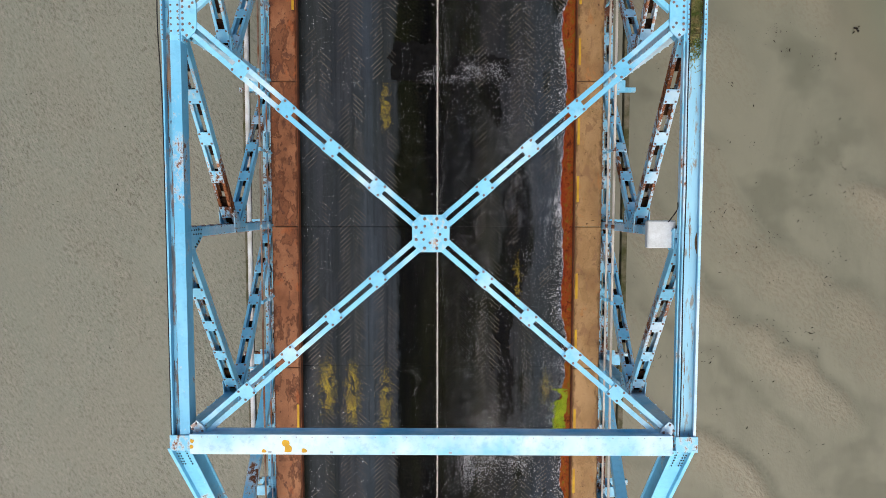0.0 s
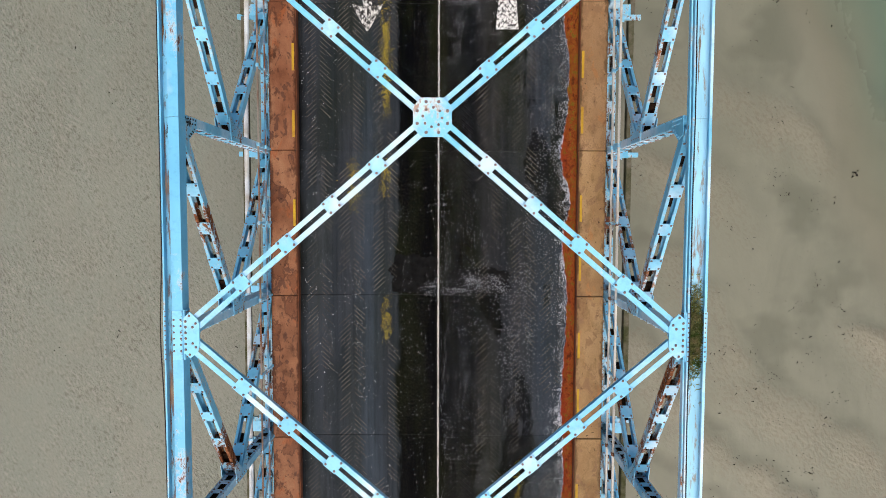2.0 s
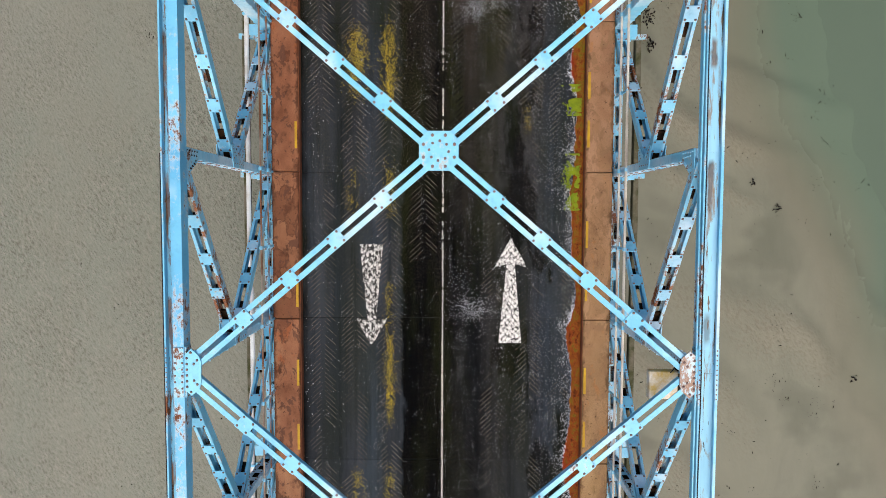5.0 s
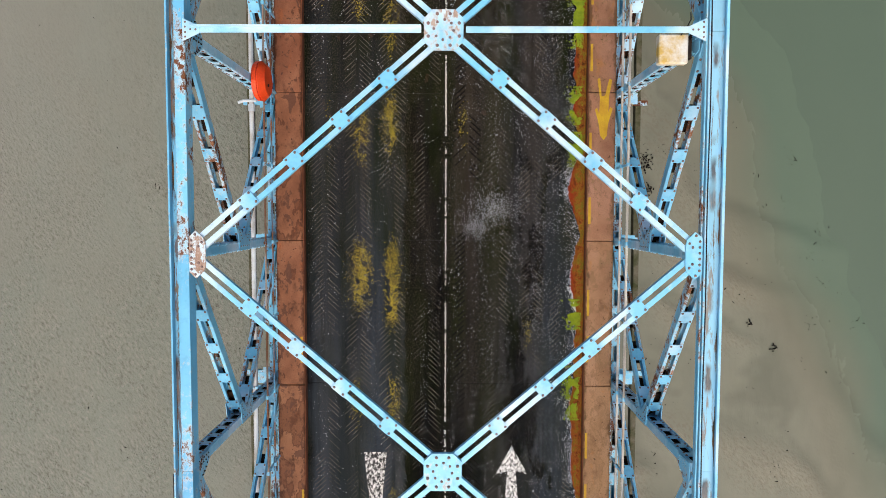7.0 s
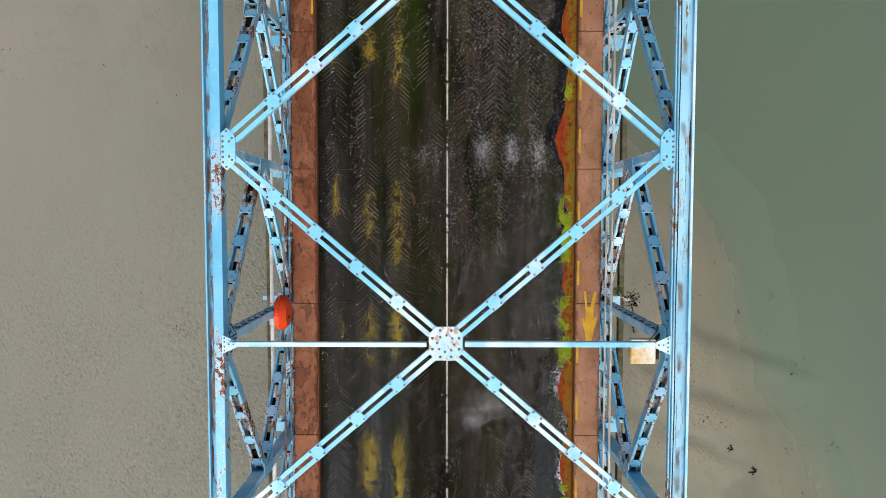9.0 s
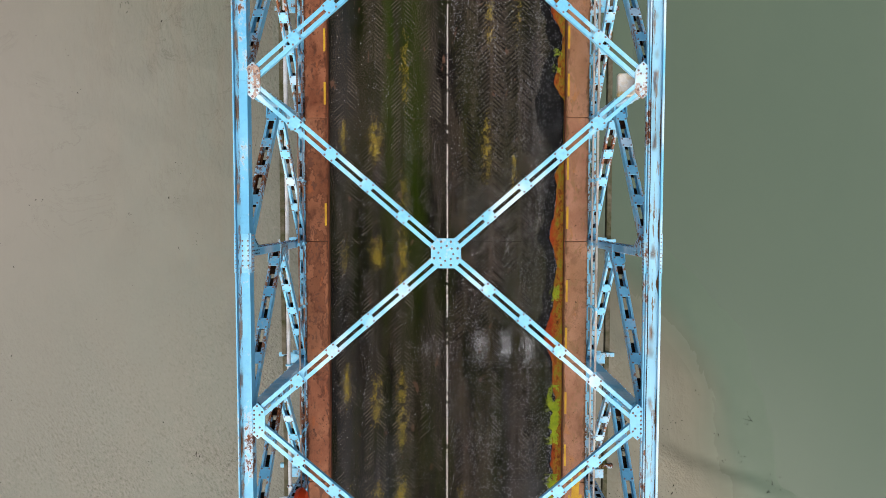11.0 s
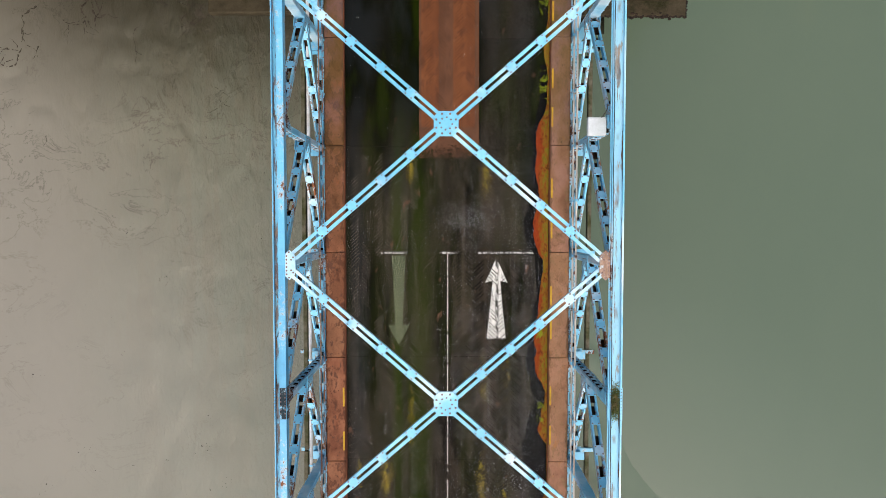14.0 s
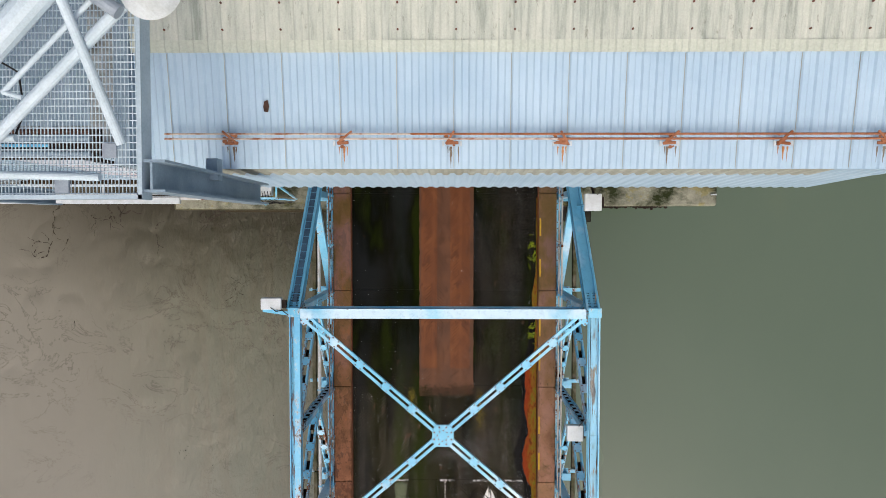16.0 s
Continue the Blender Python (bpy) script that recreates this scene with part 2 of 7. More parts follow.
def road_material():
    m, nt, p = material("dark_deck_surface", 0.5, spec=0.012)
    x, y, _ = position(nt)
    # ragged edges to the bands, as wet and silt leave them
    wob = calc(nt, "MULTIPLY_ADD", noise_tex(nt, (1.0, 0.55, 1), 5, 0.62), 0.62, -0.31)
    wob = calc(nt, "ADD", wob, calc(nt, "MULTIPLY_ADD", noise_tex(nt, (9.0, 1.6, 1), 4, 0.7), 0.16, -0.08))
    xw = calc(nt, "ADD", x, wob)
    far = calc(nt, "ADD", span_of(nt, y, 11.0, 24.0), calc(nt, "MULTIPLY_ADD", noise_tex(nt, (0.5, 0.2, 1), 3), 0.6, -0.3), clamp=True)
    c = mix(nt, far, band_ramp(nt, xw, NEAR_BANDS), mix(nt, 1.0, band_ramp(nt, xw, FAR_BANDS), (1.22, 1.16, 1.08), "MULTIPLY"))
    # every deck panel has weathered a little differently
    c = mix(nt, 1.0, c, ramp(nt, object_random(nt), [(0.0, 0.64), (1.0, 1.04)]), "MULTIPLY")
    streak = noise_tex(nt, (13.0, 0.22, 1), 4, 0.6)
    c = mix(nt, 0.8, c, ramp(nt, streak, [(0.3, 0.55), (0.55, 1.0), (0.75, 1.0)]), "MULTIPLY")
    # black wet patches with sharp rims, mostly right of the crown
    patch = noise_tex(nt, (0.8, 0.24, 1), 6, 0.62)
    wet = calc(nt, "MULTIPLY", ramp(nt, patch, [(0.535, 0.0), (0.565, 0.85)]), calc(nt, "MAXIMUM", span_of(nt, x, -1.2, -0.2, 0.2, 1.0), span_of(nt, y, 12.0, 20.0, 0.0, 0.75)))
    c = mix(nt, wet, c, (0.0020, 0.0020, 0.0024))
    # algae creeps along the valleys of the tread towards the tower
    alga = calc(nt, "MULTIPLY", ramp(nt, noise_tex(nt, (1.2, 0.18, 1), 5, 0.6), [(0.44, 0.0), (0.60, 0.9)]), span_of(nt, y, 2.0, 24.0, 0.28, 0.75))
    c = mix(nt, alga, c, (0.0110, 0.0150, 0.0026))
    for x0, half, ya, yb, tint, most in ((-0.95, 0.50, 22.0, 30.0, (0.0150, 0.0260, 0.0018), 0.8), (-1.6, 0.28, 24.0, 33.0, (0.022, 0.038, 0.004), 0.7), (-2.35, 0.30, 25.0, 33.0, (0.0085, 0.0105, 0.003), 0.75), (-2.95, 0.30, 26.0, 33.0, (0.018, 0.020, 0.021), 0.7)):
        d = calc(nt, "ABSOLUTE", calc(nt, "SUBTRACT", xw, x0))
        c = mix(nt, calc(nt, "MULTIPLY", span_of(nt, d, half, half * 0.25), span_of(nt, y, ya, yb, 0.0, most)), c, tint)
    # coarse brown silt packed into the tread
    pack = ramp(nt, noise_tex(nt, (1.5, 0.16, 1.0), 4, 0.6), [(0.40, 0.0), (0.56, 1.0)])
    clod = ramp(nt, noise_tex(nt, (34.0, 21.0, 20.0), 5, 0.78), [(0.50, 0.0), (0.60, 0.9)])
    c = mix(nt, calc(nt, "MULTIPLY", calc(nt, "MULTIPLY", pack, clod), calc(nt, "ADD", span_of(nt, y, 6.0, 24.0, 0.10, 0.5), span_of(nt, y, 26.0, 33.0, 0.0, 0.4))), c, (0.130, 0.108, 0.080))
    scab = calc(nt, "MULTIPLY", ramp(nt, noise_tex(nt, (2.6, 1.3, 2.0), 5, 0.66, 0.3), [(0.64, 0.0), (0.68, 0.85)]), span_of(nt, y, 18.0, 30.0))
    c = mix(nt, scab, c, (0.135, 0.075, 0.050))
    # the last stretch darkens to a smooth black-green
    broad = noise_tex(nt, (0.9, 0.25, 1), 4, 0.5)
    c = mix(nt, calc(nt, "MULTIPLY", span_of(nt, y, 39.0, 43.0, 0.0, 0.90), span_of(nt, x, 0.9, 1.4, 1.0, 0.62)), c, ramp(nt, broad, [(0.40, (0.010, 0.016, 0.0015)), (0.48, (0.0028, 0.0036, 0.0014)), (0.62, (0.011, 0.013, 0.014))]))
    grit = noise_tex(nt, 48.0, 5, 0.8)
    c = mix(nt, 0.75, c, ramp(nt, grit, [(0.36, 0.25), (0.50, 0.95), (0.60, 1.0)]), "MULTIPLY")
    c = mix(nt, ramp(nt, grit, [(0.63, 0.0), (0.71, 0.28)]), c, (0.080, 0.080, 0.074))
    nt.links.new(c, p.inputs["Base Color"])
    nt.links.new(ramp(nt, noise_tex(nt, (0.7, 0.25, 1), 4), [(0.35, 0.4), (0.65, 0.75)]), p.inputs["Roughness"])
    bump(nt, p, grit, 0.5, 0.01)
    return m


ROAD = road_material()


def rib_material(name, pale, share):
    """Tread lines: bare pale metal where traffic keeps them clean, black where wet silt fills them."""
    m, nt, p = material(name, 0.6, spec=0.1)
    n = noise_tex(nt, (1.6, 0.5, 1), 5, 0.65)
    c = ramp(nt, n, [(share - 0.10, (0.006, 0.006, 0.006)), (share, tuple(v * 0.4 for v in pale)), (share + 0.16, pale)])
    chip = noise_tex(nt, 22.0, 4, 0.7)
    c = mix(nt, ramp(nt, chip, [(0.40, 0.85), (0.52, 0.0)]), c, (0.010, 0.010, 0.009))
    nt.links.new(c, p.inputs["Base Color"])
    return m


RIBS = rib_material("pale_tread_lines", (0.20, 0.172, 0.140), 0.44)
RIBS_DIM = rib_material("dull_tread_lines", (0.175, 0.152, 0.112), 0.47)
RIBS_DARK = two_tone("black_tread_ribs", (0.0016, 0.0016, 0.0016), (0.006, 0.0055, 0.005), 5.0, 0.7, grain=60, spec=0.04)


def worn_paint(name, colour, under, lo, hi, scale=14.0, tread=0.0, core=None):
    """Paint worn through to the deck; tread: how far the chevron ribs have worn it; core: a line along which it is gone in patches."""
    m, nt, p = material(name, 0.55, spec=0.15)
    n = noise_tex(nt, (scale * 1.3, scale * 0.8, 1), 6, 0.75)
    c = mix(nt, ramp(nt, n, [(lo, 0.0), (hi, 1.0)]), under, colour)
    x, y, _ = position(nt)
    if tread:
        fold = calc(nt, "PINGPONG", calc(nt, "SUBTRACT", x, -3.0), 0.20)
        v = calc(nt, "FRACT", calc(nt, "DIVIDE", calc(nt, "SUBTRACT", y, calc(nt, "MULTIPLY", fold, 1.15)), 0.135))
        v = calc(nt, "ADD", v, calc(nt, "SUBTRACT", n, 0.5))
        c = mix(nt, ramp(nt, v, [(0.20, tread), (0.34, 0.0)]), c, under)
    if core is not None:
        d = calc(nt, "ABSOLUTE", calc(nt, "SUBTRACT", x, core))
        gone = calc(nt, "MULTIPLY", span_of(nt, d, 0.075, 0.03), ramp(nt, noise_tex(nt, (9.0, 4.0, 1), 5, 0.7), [(0.44, 0.0), (0.50, 1.0)]))
        c = mix(nt, gone, c, under)
    nt.links.new(c, p.inputs["Base Color"])
    bump(nt, p, n, 0.2, 0.005)
    return m


LINE = worn_paint("worn_white_line", (0.70, 0.69, 0.62), (0.006, 0.006, 0.006), 0.475, 0.51, 30.0)
ARROW = worn_paint("worn_white_arrow", (0.70, 0.70, 0.68), (0.02, 0.02, 0.02), 0.44, 0.50, 14.0, 0.5)
ARROW_FAR = worn_paint("chipped_white_arrow", (0.70, 0.71, 0.68), (0.02, 0.02, 0.015), 0.41, 0.45, 26.0, core=1.64)
ARROW_DULL = worn_paint("flaking_white_arrow", (0.62, 0.62, 0.60), (0.02, 0.02, 0.02), 0.48, 0.53, 12.0, 0.35)
ARROW_ALGAE = worn_paint("algae_covered_arrow", (0.46, 0.52, 0.34), (0.014, 0.024, 0.004), 0.535, 0.575, 30.0)


def rust_plate(name, cols, edged=False, far=None, grimy=0.6, peel=0.85):
    m, nt, p = material(name, 0.5, spec=0.15)
    n = noise_tex(nt, (1.6, 1.0, 1), 5, 0.6)
    c = ramp(nt, n, [(0.32, cols[0]), (0.5, cols[1]), (0.66, cols[2])])
    g = nt.nodes.new("ShaderNodeNewGeometry")
    sep = nt.nodes.new("ShaderNodeSeparateXYZ")
    nt.links.new(g.outputs["Position"], sep.inputs[0])
    if far:
        r = nt.nodes.new("ShaderNodeMapRange")
        r.inputs["From Min"].default_value, r.inputs["From Max"].default_value = 6.0, 19.0
        nt.links.new(sep.outputs[1], r.inputs["Value"])
        c = mix(nt, r.outputs[0], c, mix(nt, 1.0, c, far, "MULTIPLY"))
    c = mix(nt, ramp(nt, object_random(nt), [(0.0, 0.0), (1.0, 0.45)]), c, cols[4])
    if edged:
        # each plate flakes in its own pattern: sound skin, a dark rim, then raw red rust
        w4 = nt.nodes.new("ShaderNodeTexNoise")
        w4.noise_dimensions = "4D"
        w4.inputs["Scale"].default_value, w4.inputs["Detail"].default_value, w4.inputs["Roughness"].default_value = 1.0, 6.0, 0.6
        nt.links.new(mapped(nt, (2.1, 1.2, 1.0)), w4.inputs["Vector"])
        nt.links.new(calc(nt, "MULTIPLY", object_random(nt), 37.0), w4.inputs["W"])
        raw = calc(nt, "ADD", w4.outputs[0], calc(nt, "MULTIPLY_ADD", object_random(nt), 0.12, -0.09))
        c = mix(nt, ramp(nt, raw, [(0.515, 0.0), (0.53, peel)]), c, tuple(v * 0.9 for v in cols[0]))
        c = mix(nt, ramp(nt, raw, [(0.50, 0.0), (0.515, peel), (0.525, peel), (0.54, 0.0)]), c, tuple(v * 0.35 for v in cols[0]))
    blot = noise_tex(nt, (4.0, 2.6, 4.0), 5, 0.65, 0.6)
    c = mix(nt, ramp(nt, blot, [(0.57, 0.0), (0.60, 0.85)]), c, cols[3])
    flake = noise_tex(nt, (2.6, 1.4, 2.6), 6, 0.66, 0.4)
    c = mix(nt, ramp(nt, flake, [(0.60, 0.0), (0.66, 0.7)]), c, cols[5])
    spots = noise_tex(nt, 13.0, 4, 0.6)
    c = mix(nt, ramp(nt, spots, [(0.655, 0.0), (0.69, 0.8)]), c, tuple(v * 0.28 for v in cols[0]))
    grime = noise_tex(nt, (3.0, 2.2, 6.0), 5, 0.65)
    c = mix(nt, ramp(nt, grime, [(0.34, grimy), (0.45, 0.0)]), c, tuple(v * 0.35 for v in cols[0]))
    if edged:
        # rust creeping in unevenly from both long edges
        ab = nt.nodes.new("ShaderNodeMath")
        ab.operation = "ABSOLUTE"
        nt.links.new(sep.outputs[0], ab.inputs[0])
        d = nt.nodes.new("ShaderNodeMath")
        d.operation = "SUBTRACT"
        d.inputs[1].default_value = 3.635
        nt.links.new(ab.outputs[0], d.inputs[0])
        d2 = nt.nodes.new("ShaderNodeMath")
        d2.operation = "ABSOLUTE"
        nt.links.new(d.outputs[0], d2.inputs[0])
        w = nt.nodes.new("ShaderNodeMath")
        w.operation = "MULTIPLY_ADD"
        w.inputs[1].default_value = 0.42
        nt.links.new(noise_tex(nt, (5.0, 2.4, 4.0), 6, 0.7), w.inputs[0])
        nt.links.new(d2.outputs[0], w.inputs[2])
        c = mix(nt, ramp(nt, w.outputs[0], [(0.465, 0.0), (0.52, 0.8)]), c, tuple(v * 0.42 for v in cols[0]))
        # a dull film of algae over the last plates
        r = nt.nodes.new("ShaderNodeMapRange")
        r.inputs["From Min"].default_value, r.inputs["From Max"].default_value = 37.0, 46.0
        r.inputs["To Max"].default_value = 0.75
        nt.links.new(sep.outputs[1], r.inputs["Value"])
        c = mix(nt, r.outputs[0], c, ramp(nt, n, [(0.40, (0.095, 0.072, 0.018)), (0.50, (0.125, 0.085, 0.045)), (0.60, (0.15, 0.095, 0.085))]))
    fine = noise_tex(nt, 45.0, 4, 0.7)
    c = mix(nt, 0.5, c, ramp(nt, fine, [(0.3, 0.45), (0.65, 1.0)]), "MULTIPLY")
    nt.links.new(c, p.inputs["Base Color"])
    nt.links.new(ramp(nt, n, [(0.3, 0.4), (0.7, 0.7)]), p.inputs["Roughness"])
    bump(nt, p, blot, 0.15, 0.012)
    return m


KERB_L = rust_plate("orange_rusted_plate", [(0.15, 0.050, 0.022), (0.28, 0.118, 0.058), (0.36, 0.175, 0.092), (0.115, 0.050, 0.030), (0.29, 0.145, 0.072), (0.34, 0.105, 0.036)], True, (0.90, 0.80, 0.82), peel=0.6)
KERB_R = rust_plate("tan_rusted_plate", [(0.25, 0.138, 0.058), (0.35, 0.215, 0.092), (0.42, 0.27, 0.13), (0.27, 0.155, 0.078), (0.36, 0.21, 0.105), (0.39, 0.175, 0.062)], True, (1.0, 0.80, 1.12), 0.3, 0.22)
KERB_EDGE = two_tone("rusted_kerb_edge", (0.17, 0.055, 0.022), (0.08, 0.03, 0.015), 3.0, 0.8)


def crust_material():
    m, nt, p = material("red_algae_crust", 0.8, spec=0.1)
    along = noise_tex(nt, (0.8, 0.16, 1), 3)
    fine = noise_tex(nt, (9.0, 6.0, 9.0), 6, 0.7)
    c = ramp(nt, along, [(0.36, (0.21, 0.018, 0.009)), (0.52, (0.23, 0.035, 0.010)), (0.64, (0.21, 0.065, 0.012)), (0.74, (0.14, 0.085, 0.014))])
    c = mix(nt, ramp(nt, fine, [(0.54, 0.0), (0.64, 0.8)]), c, (0.12, 0.10, 0.008))
    c = mix(nt, ramp(nt, fine, [(0.36, 0.9), (0.48, 0.0)]), c, (0.045, 0.006, 0.004))
    # brighter red, and olive against the kerb, further on
    g = nt.nodes.new("ShaderNodeNewGeometry")
    sep = nt.nodes.new("ShaderNodeSeparateXYZ")
    nt.links.new(g.outputs["Position"], sep.inputs[0])
    wx = nt.nodes.new("ShaderNodeMath")
    wx.operation = "MULTIPLY_ADD"
    wx.inputs[1].default_value = 0.45
    nt.links.new(noise_tex(nt, (3.0, 1.2, 3.0), 5, 0.7), wx.inputs[0])
    nt.links.new(sep.outputs[0], wx.inputs[2])
    rx = nt.nodes.new("ShaderNodeMapRange")
    rx.inputs["From Min"].default_value, rx.inputs["From Max"].default_value = 3.22, 3.36
    nt.links.new(wx.outputs[0], rx.inputs["Value"])
    ry = nt.nodes.new("ShaderNodeMapRange")
    ry.inputs["From Min"].default_value, ry.inputs["From Max"].default_value = 4.0, 25.0
    ry.inputs["To Min"].default_value, ry.inputs["To Max"].default_value = 0.22, 0.9
    nt.links.new(sep.outputs[1], ry.inputs["Value"])
    c = mix(nt, ry.outputs[0], c, mix(nt, 0.42, c, (0.30, 0.050, 0.010)))
    both = nt.nodes.new("ShaderNodeMath")
    both.operation = "MULTIPLY"
    nt.links.new(rx.outputs[0], both.inputs[0])
    nt.links.new(ry.outputs[0], both.inputs[1])
    c = mix(nt, both.outputs[0], c, ramp(nt, fine, [(0.36, (0.07, 0.03, 0.008)), (0.44, (0.22, 0.075, 0.012)), (0.54, (0.20, 0.145, 0.014)), (0.66, (0.14, 0.16, 0.012))]))
    speck = noise_tex(nt, 40.0, 4, 0.75)
    c = mix(nt, 0.55, c, ramp(nt, speck, [(0.35, 0.3), (0.62, 1.0)]), "MULTIPLY")
    nt.links.new(c, p.inputs["Base Color"])
    bump(nt, p, speck, 0.6, 0.02)
    return m


RED_DIRT = crust_material()
WET_BLACK = two_tone("black_slime", (0.0015, 0.0015, 0.0016), (0.005, 0.005, 0.005), 6.0, 0.6, grain=50, bumpy=0.6, spec=0.06)
RED_STRIP = rust_plate("red_brown_surfacing", [(0.085, 0.040, 0.022), (0.11, 0.050, 0.027), (0.135, 0.060, 0.030), (0.095, 0.042, 0.022), (0.12, 0.052, 0.026), (0.13, 0.058, 0.026)], grimy=0.25)
RED_BAND = rust_plate("orange_brown_surfacing", [(0.105, 0.038, 0.016), (0.15, 0.053, 0.020), (0.185, 0.068, 0.026), (0.10, 0.037, 0.017), (0.15, 0.052, 0.018), (0.175, 0.060, 0.018)], grimy=0.25)
RED_RIB = two_tone("black_filled_ribs", (0.022, 0.010, 0.006), (0.07, 0.028, 0.013), 9.0, 0.9, spec=0.05)


def attribute(nt, name):
    a = nt.nodes.new("ShaderNodeAttribute")
    a.attribute_name = name
    return a.outputs["Fac"]


def turned_noise(nt, scale, degrees, detail=4.0, rough=0.6, warp=0.0):
    """Noise stretched along a direction in plan."""
    g = nt.nodes.new("ShaderNodeNewGeometry")
    m = nt.nodes.new("ShaderNodeMapping")
    m.vector_type = "TEXTURE"
    m.inputs["Rotation"].default_value = (0, 0, radians(degrees))
    m.inputs["Scale"].default_value = tuple(1 / v for v in scale)
    nt.links.new(g.outputs["Position"], m.inputs["Vector"])
    n = nt.nodes.new("ShaderNodeTexNoise")
    n.inputs["Scale"].default_value = 1.0
    n.inputs["Detail"].default_value, n.inputs["Roughness"].default_value, n.inputs["Distortion"].default_value = detail, rough, warp
    nt.links.new(m.outputs[0], n.inputs["Vector"])
    return n.outputs[0]


def river_colour(nt):
    return ramp(nt, noise_tex(nt, (0.08, 0.05, 0.0), 4), [(0.3, (0.077, 0.112, 0.080)), (0.6, (0.085, 0.119, 0.085)), (0.8, (0.097, 0.126, 0.084))])


def mud_material():
    m, nt, p = material("wet_mud", 0.5, spec=0.3)
    x, y, _ = position(nt)
    wet, bar = attribute(nt, "wetness"), attribute(nt, "sandbar")

    def times(a, b):
        return calc(nt, "MULTIPLY", a, b)

    big = noise_tex(nt, (0.10, 0.06, 0.1), 4)
    c = ramp(nt, big, [(0.3, (0.145, 0.159, 0.129)), (0.55, (0.162, 0.176, 0.145)), (0.75, (0.179, 0.193, 0.159))])
    mid = noise_tex(nt, (0.55, 0.30, 0.7), 5, 0.6, 0.8)
    c = mix(nt, ramp(nt, mid, [(0.40, 0.22), (0.58, 0.0)]), c, (0.166, 0.154, 0.117))
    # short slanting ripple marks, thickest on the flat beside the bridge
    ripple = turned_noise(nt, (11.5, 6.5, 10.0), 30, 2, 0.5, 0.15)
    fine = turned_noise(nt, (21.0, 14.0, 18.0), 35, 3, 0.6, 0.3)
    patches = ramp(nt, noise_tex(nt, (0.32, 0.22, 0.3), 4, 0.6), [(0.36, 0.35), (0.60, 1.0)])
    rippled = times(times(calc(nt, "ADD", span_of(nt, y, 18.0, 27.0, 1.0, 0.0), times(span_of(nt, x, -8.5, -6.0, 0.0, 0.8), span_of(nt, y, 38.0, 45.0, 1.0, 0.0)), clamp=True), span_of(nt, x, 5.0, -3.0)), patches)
    # dark troughs and pale crests paint in relief shading the soft sun leaves out
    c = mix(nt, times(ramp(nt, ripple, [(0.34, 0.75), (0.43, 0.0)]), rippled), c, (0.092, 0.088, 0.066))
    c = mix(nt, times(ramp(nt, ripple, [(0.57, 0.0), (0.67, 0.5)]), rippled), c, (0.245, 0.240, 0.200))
    flow = noise_tex(nt, (1.3, 0.16, 1.0), 4, 0.6, 0.4)
    c = mix(nt, times(ramp(nt, flow, [(0.42, 0.35), (0.52, 0.0)]), span_of(nt, y, 22.0, 36.0)), c, (0.160, 0.146, 0.112))
    # pale, faintly pink silt far out on the left
    c = mix(nt, times(span_of(nt, x, -9.0, -17.0), span_of(nt, y, 15.0, 30.0)), c, (0.196, 0.190, 0.162))
    # right bank: sandy bars with dimpled crests over grey-green wet hollows
    right = span_of(nt, x, 4.0, 7.0)
    c = mix(nt, right, c, ramp(nt, mid, [(0.38, (0.132, 0.137, 0.101)), (0.60, (0.152, 0.156, 0.117))]))
    crest = times(ramp(nt, bar, [(0.30, 0.0), (0.80, 0.5)]), ramp(nt, noise_tex(nt, (0.5, 0.5, 0.5), 5, 0.6), [(0.36, 0.35), (0.55, 1.0)]))
    c = mix(nt, crest, c, (0.200, 0.184, 0.136))
    dimple = turned_noise(nt, (11.0, 6.5, 8.0), 40, 3, 0.5, 0.0)
    c = mix(nt, times(times(ramp(nt, dimple, [(0.40, 0.5), (0.50, 0.0)]), ramp(nt, bar, [(0.12, 0.0), (0.45, 1.0)])), right), c, (0.128, 0.115, 0.080))
    hollow = times(ramp(nt, bar, [(0.02, 1.0), (0.16, 0.0)]), ramp(nt, noise_tex(nt, (0.30, 0.34, 0.3), 3), [(0.50, 0.0), (0.60, 0.75)]))
    c = mix(nt, times(times(hollow, right), span_of(nt, wet, 0.06, 0.0)), c, (0.098, 0.103, 0.074))
    # scattered worm casts
    cast = noise_tex(nt, 9.0, 3, 0.7)
    where_cast = ramp(nt, noise_tex(nt, (0.5, 0.7, 0.5), 3), [(0.50, 0.0), (0.62, 1.0)])
    c = mix(nt, times(times(ramp(nt, cast, [(0.30, 0.8), (0.35, 0.0)]), where_cast), right), c, (0.060, 0.058, 0.050))
    # runnels near the pier
    vein = noise_tex(nt, (0.42, 0.60, 0.5), 7, 0.66, 0.7)
    thin = ramp(nt, vein, [(0.482, 0.0), (0.499, 0.6), (0.501, 0.6), (0.507, 0.0)])
    where = times(span_of(nt, y, 24.0, 42.0), ramp(nt, noise_tex(nt, (0.25, 0.2, 0.2), 3), [(0.42, 0.0), (0.55, 1.0)]))
    c = mix(nt, times(thin, where), c, (0.055, 0.045, 0.032))
    # towards the pier the mud is browner, and much darker over the last metres
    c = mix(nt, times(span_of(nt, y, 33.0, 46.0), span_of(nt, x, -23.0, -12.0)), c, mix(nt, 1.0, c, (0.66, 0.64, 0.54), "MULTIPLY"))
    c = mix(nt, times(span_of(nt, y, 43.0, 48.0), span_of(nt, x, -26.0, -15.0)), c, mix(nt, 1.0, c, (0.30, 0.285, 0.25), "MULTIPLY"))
    # ground under the shallows: brown at the rim, then green with the river's silt
    c = mix(nt, times(span_of(nt, wet, 0.005, 0.10), right), c, (0.134, 0.130, 0.092))
